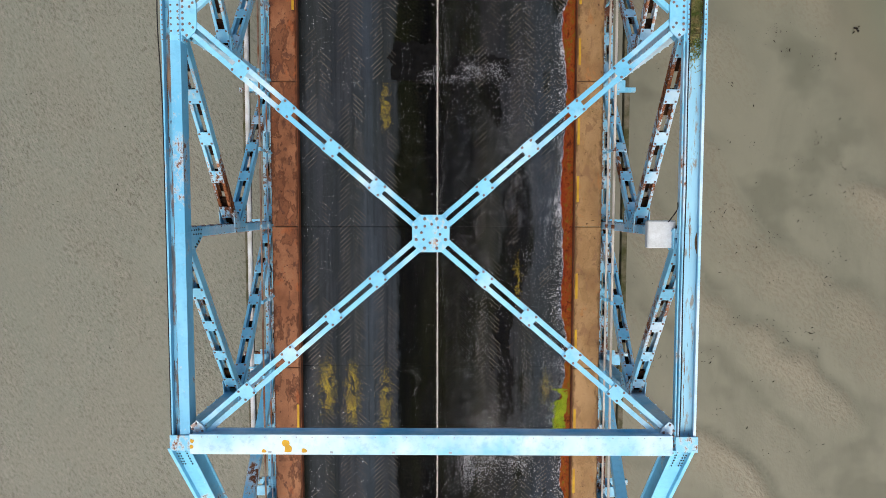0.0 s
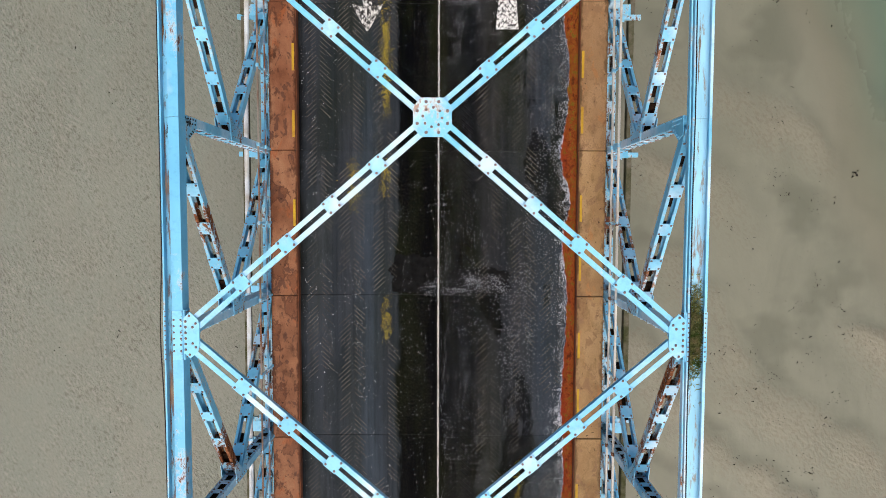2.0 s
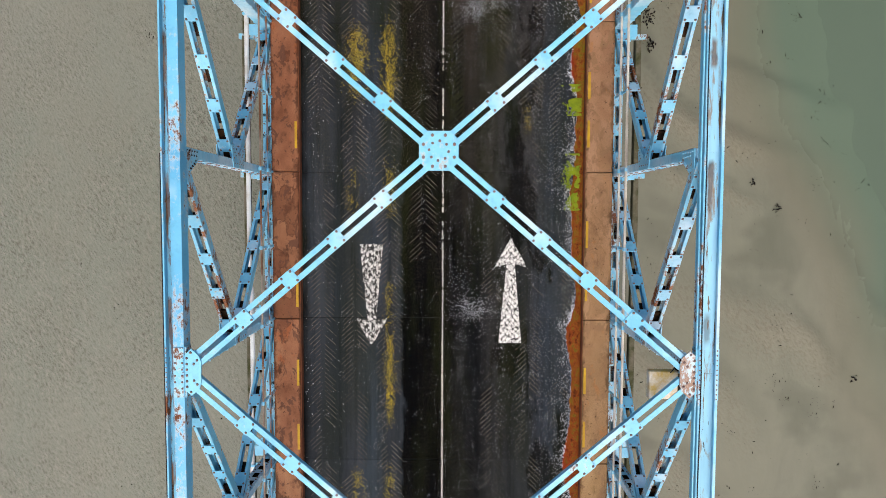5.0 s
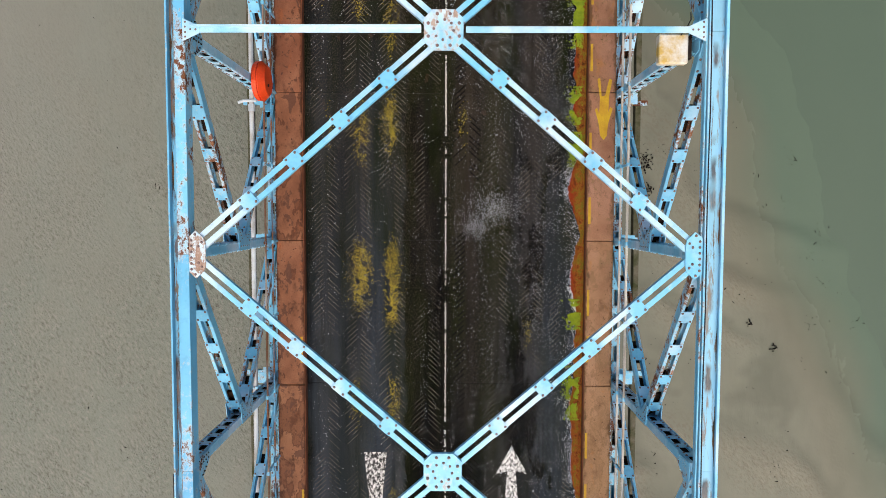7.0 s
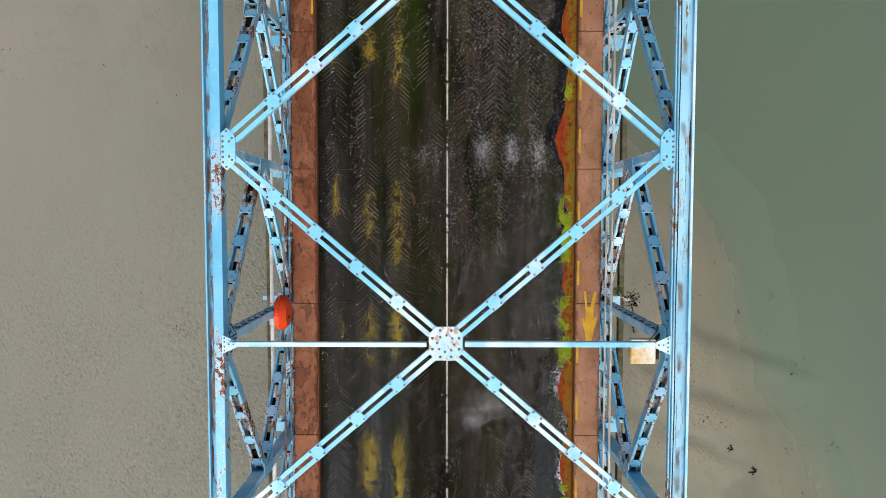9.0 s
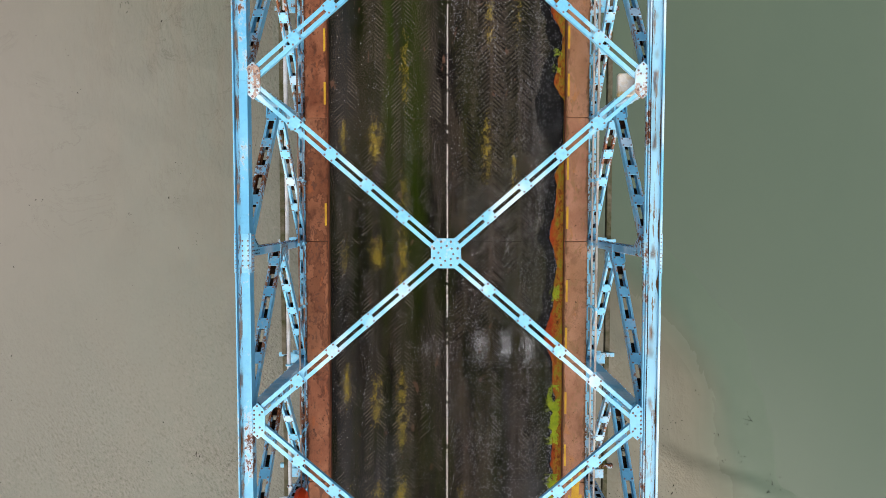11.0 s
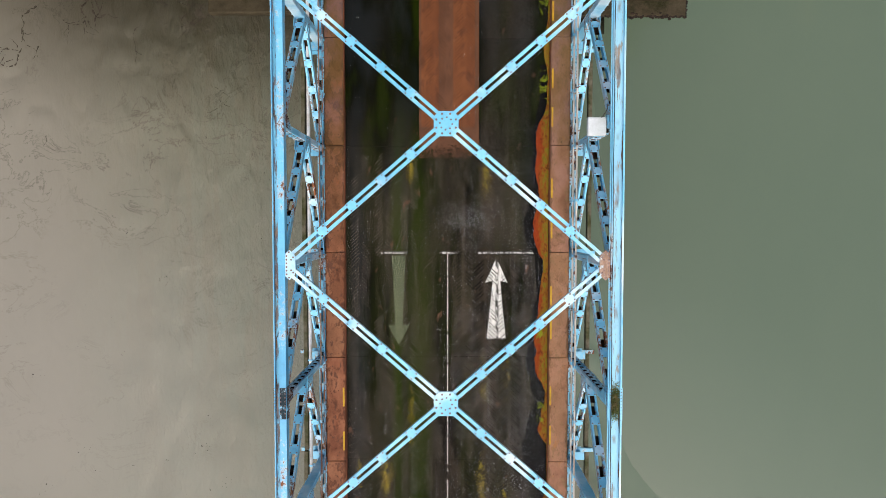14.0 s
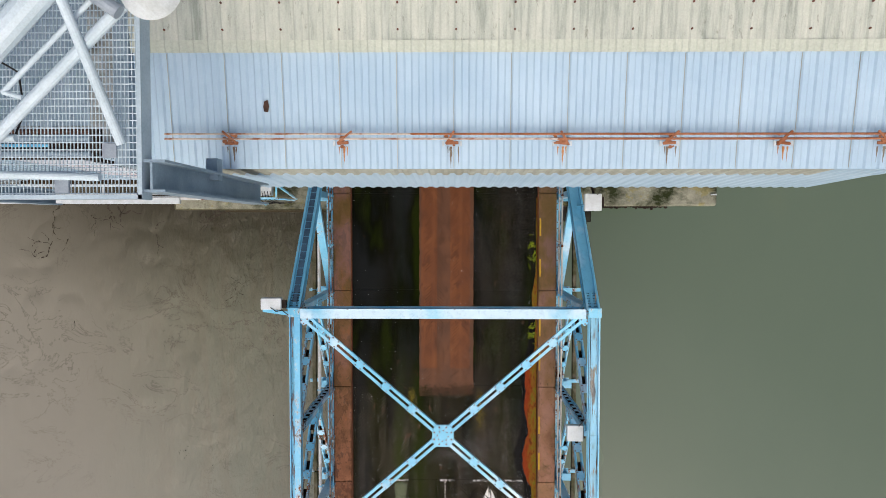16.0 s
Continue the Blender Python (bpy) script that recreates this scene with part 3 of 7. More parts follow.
    c = mix(nt, span_of(nt, wet, 0.06, 0.36), c, mix(nt, 1.0, river_colour(nt), (1.12, 1.12, 1.10), "MULTIPLY"))
    nt.links.new(c, p.inputs["Base Color"])
    deep = span_of(nt, wet, 0.03, 0.33)
    nt.links.new(mix(nt, deep, ramp(nt, mid, [(0.4, 0.4), (0.65, 0.65)]), (0.15, 0.15, 0.15)), p.inputs["Roughness"])
    nt.links.new(mix(nt, deep, (0.30, 0.30, 0.30), (0.35, 0.35, 0.35)), p.inputs["Specular IOR Level"])
    lumps = noise_tex(nt, (1.4, 0.6, 1.0), 6, 0.58, 0.0)
    tall = calc(nt, "MULTIPLY", lumps, times(span_of(nt, y, 17.0, 46.0, 0.30, 5.2), span_of(nt, x, -18.0, -11.0, 0.15, 1.0)))
    tall = calc(nt, "ADD", tall, times(calc(nt, "ADD", ripple, calc(nt, "MULTIPLY", fine, 0.5)), calc(nt, "MULTIPLY", rippled, 0.8)))
    tall = calc(nt, "ADD", tall, times(dimple, calc(nt, "MULTIPLY", times(bar, right), 0.5)))
    bump(nt, p, times(tall, span_of(nt, wet, 0.15, 0.02)), 1.0, 0.07)
    return m


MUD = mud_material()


def water_material():
    m, nt, p = material("murky_green_water", 0.15, spec=0.35)
    nt.links.new(river_colour(nt), p.inputs["Base Color"])
    bump(nt, p, noise_tex(nt, (2.2, 3.2, 1), 3), 0.05, 0.02)
    return m


WATER = water_material()


def concrete_material(name, pale, green_lo, green=(0.007, 0.011, 0.0015), lichens=0.6):
    m, nt, p = material(name, 0.85, spec=0.08)
    n = noise_tex(nt, 2.4, 6, 0.65)
    c = ramp(nt, n, [(0.3, tuple(v * 0.6 for v in pale)), (0.55, pale), (0.75, tuple(min(1, v * 1.25) for v in pale))])
    lichen = noise_tex(nt, (1.1, 1.5, 1.0), 6, 0.7)
    c = mix(nt, ramp(nt, lichen, [(0.54, 0.0), (0.60, lichens)]), c, (0.22, 0.19, 0.05))
    moss = calc(nt, "ADD", noise_tex(nt, (0.9, 1.2, 0.6), 9, 0.68), span_of(nt, position(nt)[1], 48.1, 49.3, -0.07, 0.06))
    c = mix(nt, ramp(nt, moss, [(green_lo - 0.09, 0.0), (green_lo, 0.45), (green_lo + 0.09, 0.95)]), c, green)
    fine = noise_tex(nt, 28.0, 5, 0.7)
    c = mix(nt, 0.5, c, ramp(nt, fine, [(0.3, 0.45), (0.65, 1.0)]), "MULTIPLY")
    nt.links.new(c, p.inputs["Base Color"])
    bump(nt, p, fine, 0.4, 0.02)
    return m


CONCRETE = concrete_material("mossy_concrete", (0.27, 0.275, 0.215), 0.475, (0.012, 0.019, 0.002))
CONCRETE_BLACK = concrete_material("slimy_dark_concrete", (0.10, 0.10, 0.065), 0.49, (0.010, 0.013, 0.003), lichens=0.3)
CONCRETE_DRY = concrete_material("pale_concrete", (0.25, 0.28, 0.29), 0.66, lichens=0.12)
CONCRETE_WET = concrete_material("wet_brown_concrete", (0.056, 0.047, 0.030), 0.54, lichens=0.0)
AWASH_BLACK = two_tone("awash_black_block", (0.006, 0.0075, 0.004), (0.018, 0.019, 0.011), 1.5, 0.25, grain=20, bumpy=0.1, spec=0.3)
EDGE_GREY = two_tone("pale_blue_grey_steel", (0.42, 0.53, 0.61), (0.33, 0.43, 0.51), 2.0, 0.5)
CLAD = two_tone("pale_blue_sheeting", (0.355, 0.50, 0.635), (0.425, 0.575, 0.705), 0.7, 0.5, grain=90, bumpy=0.05)
CLAD_STAIN = two_tone("stained_sheeting", (0.31, 0.32, 0.27), (0.43, 0.46, 0.42), 1.5, 0.6, grain=14, bumpy=0.05)
def lichen_sheet():
    m, nt, p = material("lichen_cement_sheeting", 0.85)
    n = noise_tex(nt, (5.0, 0.7, 1.0), 5, 0.65)
    c = ramp(nt, n, [(0.30, (0.26, 0.30, 0.265)), (0.48, (0.43, 0.47, 0.42)), (0.70, (0.54, 0.575, 0.51))])
    spot = noise_tex(nt, (12.0, 4.0, 4.0), 5, 0.7)
    c = mix(nt, ramp(nt, spot, [(0.60, 0.0), (0.70, 0.6)]), c, (0.16, 0.165, 0.13))
    fine = noise_tex(nt, 40.0, 4, 0.7)
    c = mix(nt, 0.35, c, ramp(nt, fine, [(0.3, 0.6), (0.65, 1.0)]), "MULTIPLY")
    nt.links.new(c, p.inputs["Base Color"])
    bump(nt, p, fine, 0.2, 0.01)
    return m


ASBESTOS = lichen_sheet()
CREAM = two_tone("cream_sheet_edge", (0.51, 0.56, 0.485), (0.45, 0.495, 0.43), 3.0, 0.8, grain=30)
PINK = two_tone("faded_pink_panel", (0.57, 0.44, 0.47), (0.55, 0.61, 0.70), 0.9, 0.55, lo=0.36, hi=0.50)
GREY_STEEL = two_tone("grey_blue_steel", (0.25, 0.34, 0.42), (0.18, 0.26, 0.33), 2.0, 0.5)
STAIN = two_tone("rust_run", (0.33, 0.13, 0.045), (0.45, 0.24, 0.10), 5.0, 0.8)


# ---- mesh helpers ----
def empty(name, at=(0, 0, 0)):
    e = new(name)
    e.location = at
    return e


def mesh_of(name, bm, mat):
    me = bpy.data.meshes.new(name)
    bm.to_mesh(me)
    bm.free()
    for m in (mat if isinstance(mat, (list, tuple)) else (mat,)):
        me.materials.append(m)
    return me


def part(name, bm, mat, parent=None, label="", at=None):
    """Links a bmesh (or a ready mesh) as one object under a thing."""
    me = bm if isinstance(bm, bpy.types.Mesh) else mesh_of(name, bm, mat)
    ob = new(name, me)
    ob.parent = parent
    if at is not None:
        ob.matrix_basis = at
    if label:
        ob["label"] = label
    return ob


def box(bm, c, s, m=None, bevel=0.0, mi=0):
    """A box of size s about c, turned by m."""
    t = Matrix.Translation(c) @ (m if m is not None else Matrix())
    r = bmesh.ops.create_cube(bm, size=1.0, matrix=t @ Matrix.Diagonal((*s, 1)))
    if mi:
        for f in {f for v in r["verts"] for f in v.link_faces}:
            f.material_index = mi
    if bevel:
        edges = list({e for v in r["verts"] for e in v.link_edges})
        bmesh.ops.bevel(bm, geom=edges, offset=bevel, segments=1, affect="EDGES")


def axes(p0, p1, side):
    """Turn whose x runs from p0 to p1 and whose y lies along side."""
    x = (Vector(p1) - Vector(p0)).normalized()
    y = Vector(side)
    y = (y - x * y.dot(x)).normalized()
    z = x.cross(y)
    return Matrix((x, y, z)).transposed().to_4x4()


def bar(bm, p0, p1, w, h, side=(1, 0, 0), off=(0, 0)):
    """A bar from p0 to p1, w wide along side and h deep, moved sideways by off."""
    m = axes(p0, p1, side)
    c = (Vector(p0) + Vector(p1)) / 2 + m.to_3x3() @ Vector((0, *off))
    box(bm, c, ((Vector(p1) - Vector(p0)).length, w, h), m)


def tube(bm, p0, p1, r, n=8):
    p0, p1 = Vector(p0), Vector(p1)
    d = p1 - p0
    q = d.to_track_quat("Z", "Y").to_matrix().to_4x4()
    bmesh.ops.create_cone(bm, cap_ends=True, segments=n, radius1=r, radius2=r, depth=d.length, matrix=Matrix.Translation((p0 + p1) / 2) @ q)


def path_tube(bm, pts, r, n=6):
    """One bent tube through the points."""
    pts = [Vector(p) for p in pts]
    rings = []
    for i, p in enumerate(pts):
        d = (pts[min(i + 1, len(pts) - 1)] - pts[max(i - 1, 0)]).normalized()
        u = d.cross(Vector((0, 0, 1)))
        u = u.normalized() if u.length > 0.01 else Vector((1, 0, 0))
        w = d.cross(u)
        rings.append([bm.verts.new(p + u * r * math.cos(j * 2 * math.pi / n) + w * r * math.sin(j * 2 * math.pi / n)) for j in range(n)])
    fs = [bm.faces.new(rings[0]), bm.faces.new(rings[-1][::-1])]
    for a, b in zip(rings, rings[1:]):
        for j in range(n):
            fs.append(bm.faces.new((a[j], b[j], b[(j + 1) % n], a[(j + 1) % n])))
    bmesh.ops.recalc_face_normals(bm, faces=fs)


def rivet(bm, at, r=0.018, up=(0, 0, 1), mi=1):
    q = Vector(up).to_track_quat("Z", "Y").to_matrix().to_4x4()
    res = bmesh.ops.create_cone(bm, cap_ends=True, segments=6, radius1=r, radius2=r * 0.55, depth=r * 0.8, matrix=Matrix.Translation(at) @ q @ Matrix.Translation((0, 0, r * 0.4)))
    for f in {f for v in res["verts"] for f in v.link_faces}:
        f.material_index = mi


def prism(bm, pts, z0, z1, mi=0):
    """A flat plate with the outline pts between two heights."""
    lo = [bm.verts.new((x, y, z0)) for x, y in pts]
    hi = [bm.verts.new((x, y, z1)) for x, y in pts]
    fs = [bm.faces.new(hi), bm.faces.new(lo[::-1])]
    for i in range(len(pts)):
        j = (i + 1) % len(pts)
        fs.append(bm.faces.new((lo[i], lo[j], hi[j], hi[i])))
    for f in fs:
        f.material_index = mi
    bmesh.ops.recalc_face_normals(bm, faces=fs)


def extrude(bm, p0, p1, side, pts):
    """A closed outline of (side, normal) offsets drawn out from p0 to p1."""
    m = axes(p0, p1, side).to_3x3()
    rings = [[bm.verts.new(Vector(p) + m @ Vector((0, a, b))) for a, b in pts] for p in (p0, p1)]
    fs = [bm.faces.new(rings[0]), bm.faces.new(rings[1][::-1])]
    for i in range(len(pts)):
        j = (i + 1) % len(pts)
        fs.append(bm.faces.new((rings[0][i], rings[1][i], rings[1][j], rings[0][j])))
    bmesh.ops.recalc_face_normals(bm, faces=fs)


def channel(w, d, s, web=0.022, flange=0.055, out=False):
    """Outline of a channel whose web stands at s * w / 2, its flanges turned in (or out)."""
    f, e = flange * (-1 if not out else 1), d / 2
    a = w / 2
    b = a - web if not out else a - web
    t = web * 0.7
    if out:
        pts = [(b, -e), (a + flange - web, -e), (a + flange - web, -e + t), (a, -e + t), (a, e - t), (a + flange - web, e - t), (a + flange - web, e), (b, e)]
    else:
        pts = [(a, -e), (a, e), (a - flange, e), (a - flange, e - t), (a - web, e - t), (a - web, -e + t), (a - flange, -e + t), (a - flange, -e)]
    return [(s * x, z) for x, z in pts]


def sheet(name, verts, faces, mat, parent=None):
    me = bpy.data.meshes.new(name)
    me.from_pydata([tuple(v) for v in verts], [], [tuple(f) for f in faces])
    for m in (mat if isinstance(mat, (list, tuple)) else (mat,)):
        me.materials.append(m)
    me.update()
    ob = new(name, me)
    ob.parent = parent
    return ob


# ---- plan of the bridge: truss panels of 3.43 m, numbered -3 to 15, and deck panels of 3.44 m ----
P, Y0, XT = 3.43, 0.09, 4.12
PD, YD0 = 3.44, 0.055
ZTOP, ZMID, ZBOT = 5.20, 2.45, -0.30


def yk(k):
    return Y0 + P * k


def yd(k):
    return YD0 + PD * k


# ---- ground and water ----
SHORE = [(-400, 70), (-60, 40), (0, 25.5), (3.8, 23.4), (7.3, 21.6), (12.7, 19.6), (15.2, 18.3), (21, 16.4), (24, 14.2), (28, 11.0), (32, 9.2), (50, 8.2), (90, 8.0), (400, 8.0)]
WATER_Z = -8.05


def wetness(x, y):
    """0 on the open flat, 1 below the river."""
    xb = np.interp(y, [s[0] for s in SHORE], [s[1] for s in SHORE])
    d = x - xb + 1.1 * noise.noise((x * 0.12, y * 0.16, 3.0)) + 0.5 * noise.noise((x * 0.4, y * 0.4, 7.0))
    s = max(0.0, min(1.0, (d + 9.0) / 12.0))
    return s * s * (3 - 2 * s)


def sandbar(x, y):
    """Long diagonal bars of sand on the right bank, with steep scalloped fronts: 0 in the hollows, 1 on the crests."""
    if x < 3.5:
        return 0.0
    along, across = 0.8 * x - 0.6 * y, 0.6 * x + 0.8 * y
    ph = across * 0.36 + 0.9 * noise.noise((along * 0.14, across * 0.10, 11.0)) + 0.16 * noise.noise((along * 0.8, across * 0.8, 4.0))
    u = ph - math.floor(ph)
    saw = u / 0.80 if u < 0.80 else (1 - u) / 0.20
    patch = max(0.0, min(1.0, 0.55 + 1.7 * noise.noise((along * 0.18, across * 0.30, 21.0))))
    return saw * patch * min(1.0, (x - 3.5) / 3)


def ground_z(x, y):
    base = float(np.interp(x, [-60, -20, -6, 4, 10, 16], [-6.85, -6.72, -6.72, -7.48, -7.72, -7.88]))
    z = base + 0.05 * noise.noise((x * 0.25, y * 0.15, 0)) + 0.022 * noise.noise((x * 1.1, y * 0.7, 5)) + 0.016 * noise.noise((x * 2.6, y * 1.9, 9)) + 0.10 * sandbar(x, y)
    near = max(0.0, min(1.0, (y - 26) / 18)) * (1.0 if x < 0 else 0.3)
    if near > 0:
        # crumpled, creased mud that slumps towards the pier
        ridge = abs(noise.noise((x * 0.5 + 0.35 * noise.noise((x * 0.8, y * 0.8, 1)), y * 0.30, 2.0)))
        z -= 0.07 * near * max(0.0, 1 - ridge / 0.035)
        fold = noise.noise((x * 0.9 + 0.8 * noise.noise((x * 1.3, y * 1.3, 6)), y * 0.55, 13.0))
        z += near * (0.05 * abs(fold) + 0.02 * noise.noise((x * 2.1, y * 1.4, 17.0)))
    sm = wetness(x, y)
    return z * (1 - sm) + (WATER_Z - 0.28) * sm


def graded(lo, hi, fine_lo, fine_hi, step, grow=1.5):
    mid = list(np.arange(fine_lo, fine_hi + step / 2, step))
    out, s, v = [], step, fine_hi
    while v < hi:
        s *= grow
        v = min(hi, v + s)
        out.append(v)
    left, s, v = [], step, fine_lo
    while v > lo:
        s *= grow
        v = max(lo, v - s)
        left.append(v)
    return left[::-1] + mid + out


gx, gy = graded(-2500, 2500, -21, 18, 0.16), graded(-2500, 2500, -14, 53, 0.2)
verts = [(x, y, ground_z(x, y)) for y in gy for x in gx]
nx = len(gx)
faces = [(j * nx + i, j * nx + i + 1, (j + 1) * nx + i + 1, (j + 1) * nx + i) for j in range(len(gy) - 1) for i in range(nx - 1)]
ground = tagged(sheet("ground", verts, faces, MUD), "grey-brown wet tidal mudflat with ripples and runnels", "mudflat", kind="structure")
ground.data.polygons.foreach_set("use_smooth", [True] * len(ground.data.polygons))
for name, field in (("wetness", wetness), ("sandbar", sandbar)):
    ground.data.attributes.new(name, "FLOAT", "POINT").data.foreach_set("value", [field(x, y) for y in gy for x in gx])
bm = bmesh.new()
wx = [2, 6, 10, 15, 22, 40, 100, 400, 2500]
wy = [-2500, -400, -60, -10, 10, 20, 30, 45, 60, 100, 400, 2500]
grid = [[bm.verts.new((x, y, WATER_Z)) for x in wx] for y in wy]
for j in range(len(wy) - 1):
    for i in range(len(wx) - 1):
        bm.faces.new((grid[j][i], grid[j][i + 1], grid[j + 1][i + 1], grid[j + 1][i]))
tagged(part("water", bm, WATER), "calm murky green river water beside the mud", "water", kind="structure")

# ---- deck ----
Y_START, Y_END = yd(-5), yd(20)
road = empty("road")
tagged(road, "dark ribbed bridge carriageway with worn markings", "road", kind="structure")
KERB_IN, KERB_OUT = 3.32, 3.95


def deck_mesh():
    bm = bmesh.new()
    box(bm, (0, 0, -0.1), (2 * KERB_IN - 0.004, PD - 0.007, 0.2), bevel=0.005)
    return mesh_of("deck_panel", bm, ROAD)


deck_data = deck_mesh()
for k in range(-5, 20):
    part("deck_panel", deck_data, None, road, at=pose(0, yd(k) + PD / 2, random.uniform(-0.002, 0.002)))
bm = bmesh.new()
box(bm, (0, (Y_START + Y_END) / 2, -0.16), (2 * KERB_IN, Y_END - Y_START, 0.12))
part("joint_bed", bm, DARK, road, "black joint filler")


def ribs(name, apexes, y0, y1, pitch, mat, parent, height=0.006, w=0.0075, reach=0.34, keep=-0.20):
    """Chevron tread ribs as low bars, two arms falling away from each apex line."""
    v, f = [], []
    for a in apexes:
        for s in (-1, 1):
            for y in np.arange(y0, y1, pitch):
                x0, x1 = a + s * random.uniform(0.035, 0.06), a + s * random.uniform(reach - 0.07, reach)
                if noise.noise((a * 3 + s * 1.7, y * 0.45, 2)) < keep or random.random() < 0.10:
                    continue
                if random.random() < 0.3:
                    x1 = x0 + (x1 - x0) * random.uniform(0.4, 0.9)
                ya, yb = y - abs(x0 - a) * 0.92, y - abs(x1 - a) * 0.92
                b = len(v)
                v += [(x0, ya - w, 0.001), (x0, ya + w, 0.001), (x1, yb + w, 0.001), (x1, yb - w, 0.001),
                      (x0, ya - w * 0.6, height), (x0, ya + w * 0.6, height), (x1, yb + w * 0.6, height), (x1, yb - w * 0.6, height)]
                q = [(b + 4, b + 5, b + 6, b + 7), (b, b + 4, b + 7, b + 3), (b + 1, b + 2, b + 6, b + 5), (b, b + 1, b + 5, b + 4), (b + 3, b + 7, b + 6, b + 2)]
                f += q if s < 0 else [t[::-1] for t in q]
    ob = sheet(name, v, f, mat, parent)
    ob["kind"] = "stuff"
    return ob


ribs("tread_ribs", (-2.83, -2.05, -1.24), yk(-4), 41.2, 0.112, RIBS, road)
ribs("tread_ribs", (1.25, 2.06, 2.80), yk(-4), 41.2, 0.112, RIBS_DIM, road, keep=-0.10)
ribs("tread_ribs", (-0.43,), 12.0, 41.2, 0.112, RIBS_DIM, road, keep=-0.05)
ribs("tread_ribs", (0.53,), yk(-4), 41.2, 0.118, RIBS_DARK, road, 0.008, 0.021, keep=-0.05)
ribs("tread_ribs", (1.25, 2.06), 24.0, 37.75, 0.122, RIBS_DARK, road, 0.0065, 0.023, 0.42, keep=-0.35)


def wavy_strip(name, x0, x1, y0, y1, z, mat, parent, edge=0.02):
    ys = np.arange(y0, y1 + 0.01, 0.06)
    v = []
    for y in ys:
        v += [(x0 + edge * noise.noise((x0, y * 4, 0)) * 2, y, z), (x1 + edge * noise.noise((x1, y * 4, 3)) * 2, y, z)]
    f = [(2 * i, 2 * i + 1, 2 * i + 3, 2 * i + 2) for i in range(len(ys) - 1)]
    return sheet(name, v, f, mat, parent)


strip = wavy_strip("red_surfacing", -0.90, 1.03, 41.45, Y_END, 0.004, RED_STRIP, road, 0.012)
strip["label"] = "red-brown anti-skid strip"
for a, b in ((-0.83, -0.27), (0.20, 0.90)):
    wavy_strip("worn_band", a, b, 41.95, Y_END, 0.0065, RED_BAND, road, 0.015)["label"] = "orange wheel band worn into the red strip"
ribs("red_tread_ribs", (-0.39, 0.57), 41.6, 50.5, 0.115, RED_RIB, road, 0.0085, 0.011, 0.36, keep=-0.35)

pts, sizes = [], []
for _ in range(1500):
    u = random.random() ** 2
    pts.append((random.uniform(-0.9, 1.03), 41.5 - 0.55 * u)), sizes.append(0.012 + 0.03 * random.random() * (1 - u))
red_pts, red_sizes = pts, sizes

# kerb plates
for side, mat, name in ((-1, KERB_L, "orange-brown"), (1, KERB_R, "tan-brown")):
    kerb = empty("kerb")
    tagged(kerb, f"{name} rusted steel kerb walkway beside the carriageway", "kerb", kind="structure")
    bm = bmesh.new()
    w = KERB_OUT - KERB_IN
    box(bm, (0, 0, 0.0), (w, PD - 0.012, 0.40), bevel=0.015)
    data = mesh_of("kerb_plate", bm, mat)
    bm = bmesh.new()
    bar(bm, (side * (KERB_IN - 0.012), Y_START, 0.10), (side * (KERB_IN - 0.012), Y_END, 0.10), 0.022, 0.21)
    part("kerb_face", bm, KERB_EDGE, kerb, "dark rusted kerb face")
    bm = bmesh.new()
    box(bm, (0, 0, 0), (0.055, 0.62, 0.006))
    dash = mesh_of("yellow_dash", bm, YELLOW)
    for k in range(-5, 20):
        part("kerb_plate", data, None, kerb, at=pose(side * (KERB_IN + w / 2), yd(k) + PD / 2, random.uniform(-0.004, 0.004)))
        for f in (0.22, 0.62):
            if side > 0 or (k < 10 and random.random() < 0.35):
                part("yellow_dash", dash, None, kerb, "worn yellow edge mark" if k == 0 and f < 0.3 else "", at=pose(side * (KERB_IN + 0.06), yd(k) + PD * (f + random.uniform(-0.05, 0.05)), 0.205))

# markings
ys = np.arange(yk(-5), 37.86, 0.03)
lv, lf = [], []
for y in ys:
    w = 0.014 + 0.006 * noise.noise((0, y * 0.6, 0)) + 0.012 * noise.noise((1, y * 9, 0))
    lv += [(0.02 - w, y, 0.003), (0.02 + 0.021 + 0.012 * noise.noise((2, y * 9, 0)), y, 0.003)]
lf = [(2 * i, 2 * i + 1, 2 * i + 3, 2 * i + 2) for i in range(len(ys) - 1) if ys[i] < 11 or noise.noise((3.0, ys[i] * 0.9, 0)) + 1.1 * noise.noise((3.0, ys[i] * 7, 2)) < 0.36]
sheet("centre_line", lv, lf, LINE, road)["label"] = "worn white centre line"


def arrow(x, tip, tail, head_w, head_l, w0, w1, mat, label):
    """A straight lane arrow from tail to tip along y."""
    s = 1 if tip > tail else -1
    neck = tip - s * head_l
    pts = [(x - w0 / 2, tail), (x + w0 / 2, tail), (x + w1 / 2, neck), (x + head_w / 2, neck - s * 0.06), (x + head_w * 0.42, neck + s * 0.08), (x, tip),
           (x - head_w * 0.42, neck + s * 0.08), (x - head_w / 2, neck - s * 0.06), (x - w1 / 2, neck)]
    bm = bmesh.new()
    prism(bm, pts if s > 0 else pts[::-1], 0.001, 0.0045)
    part("lane_arrow", bm, mat, road, label)


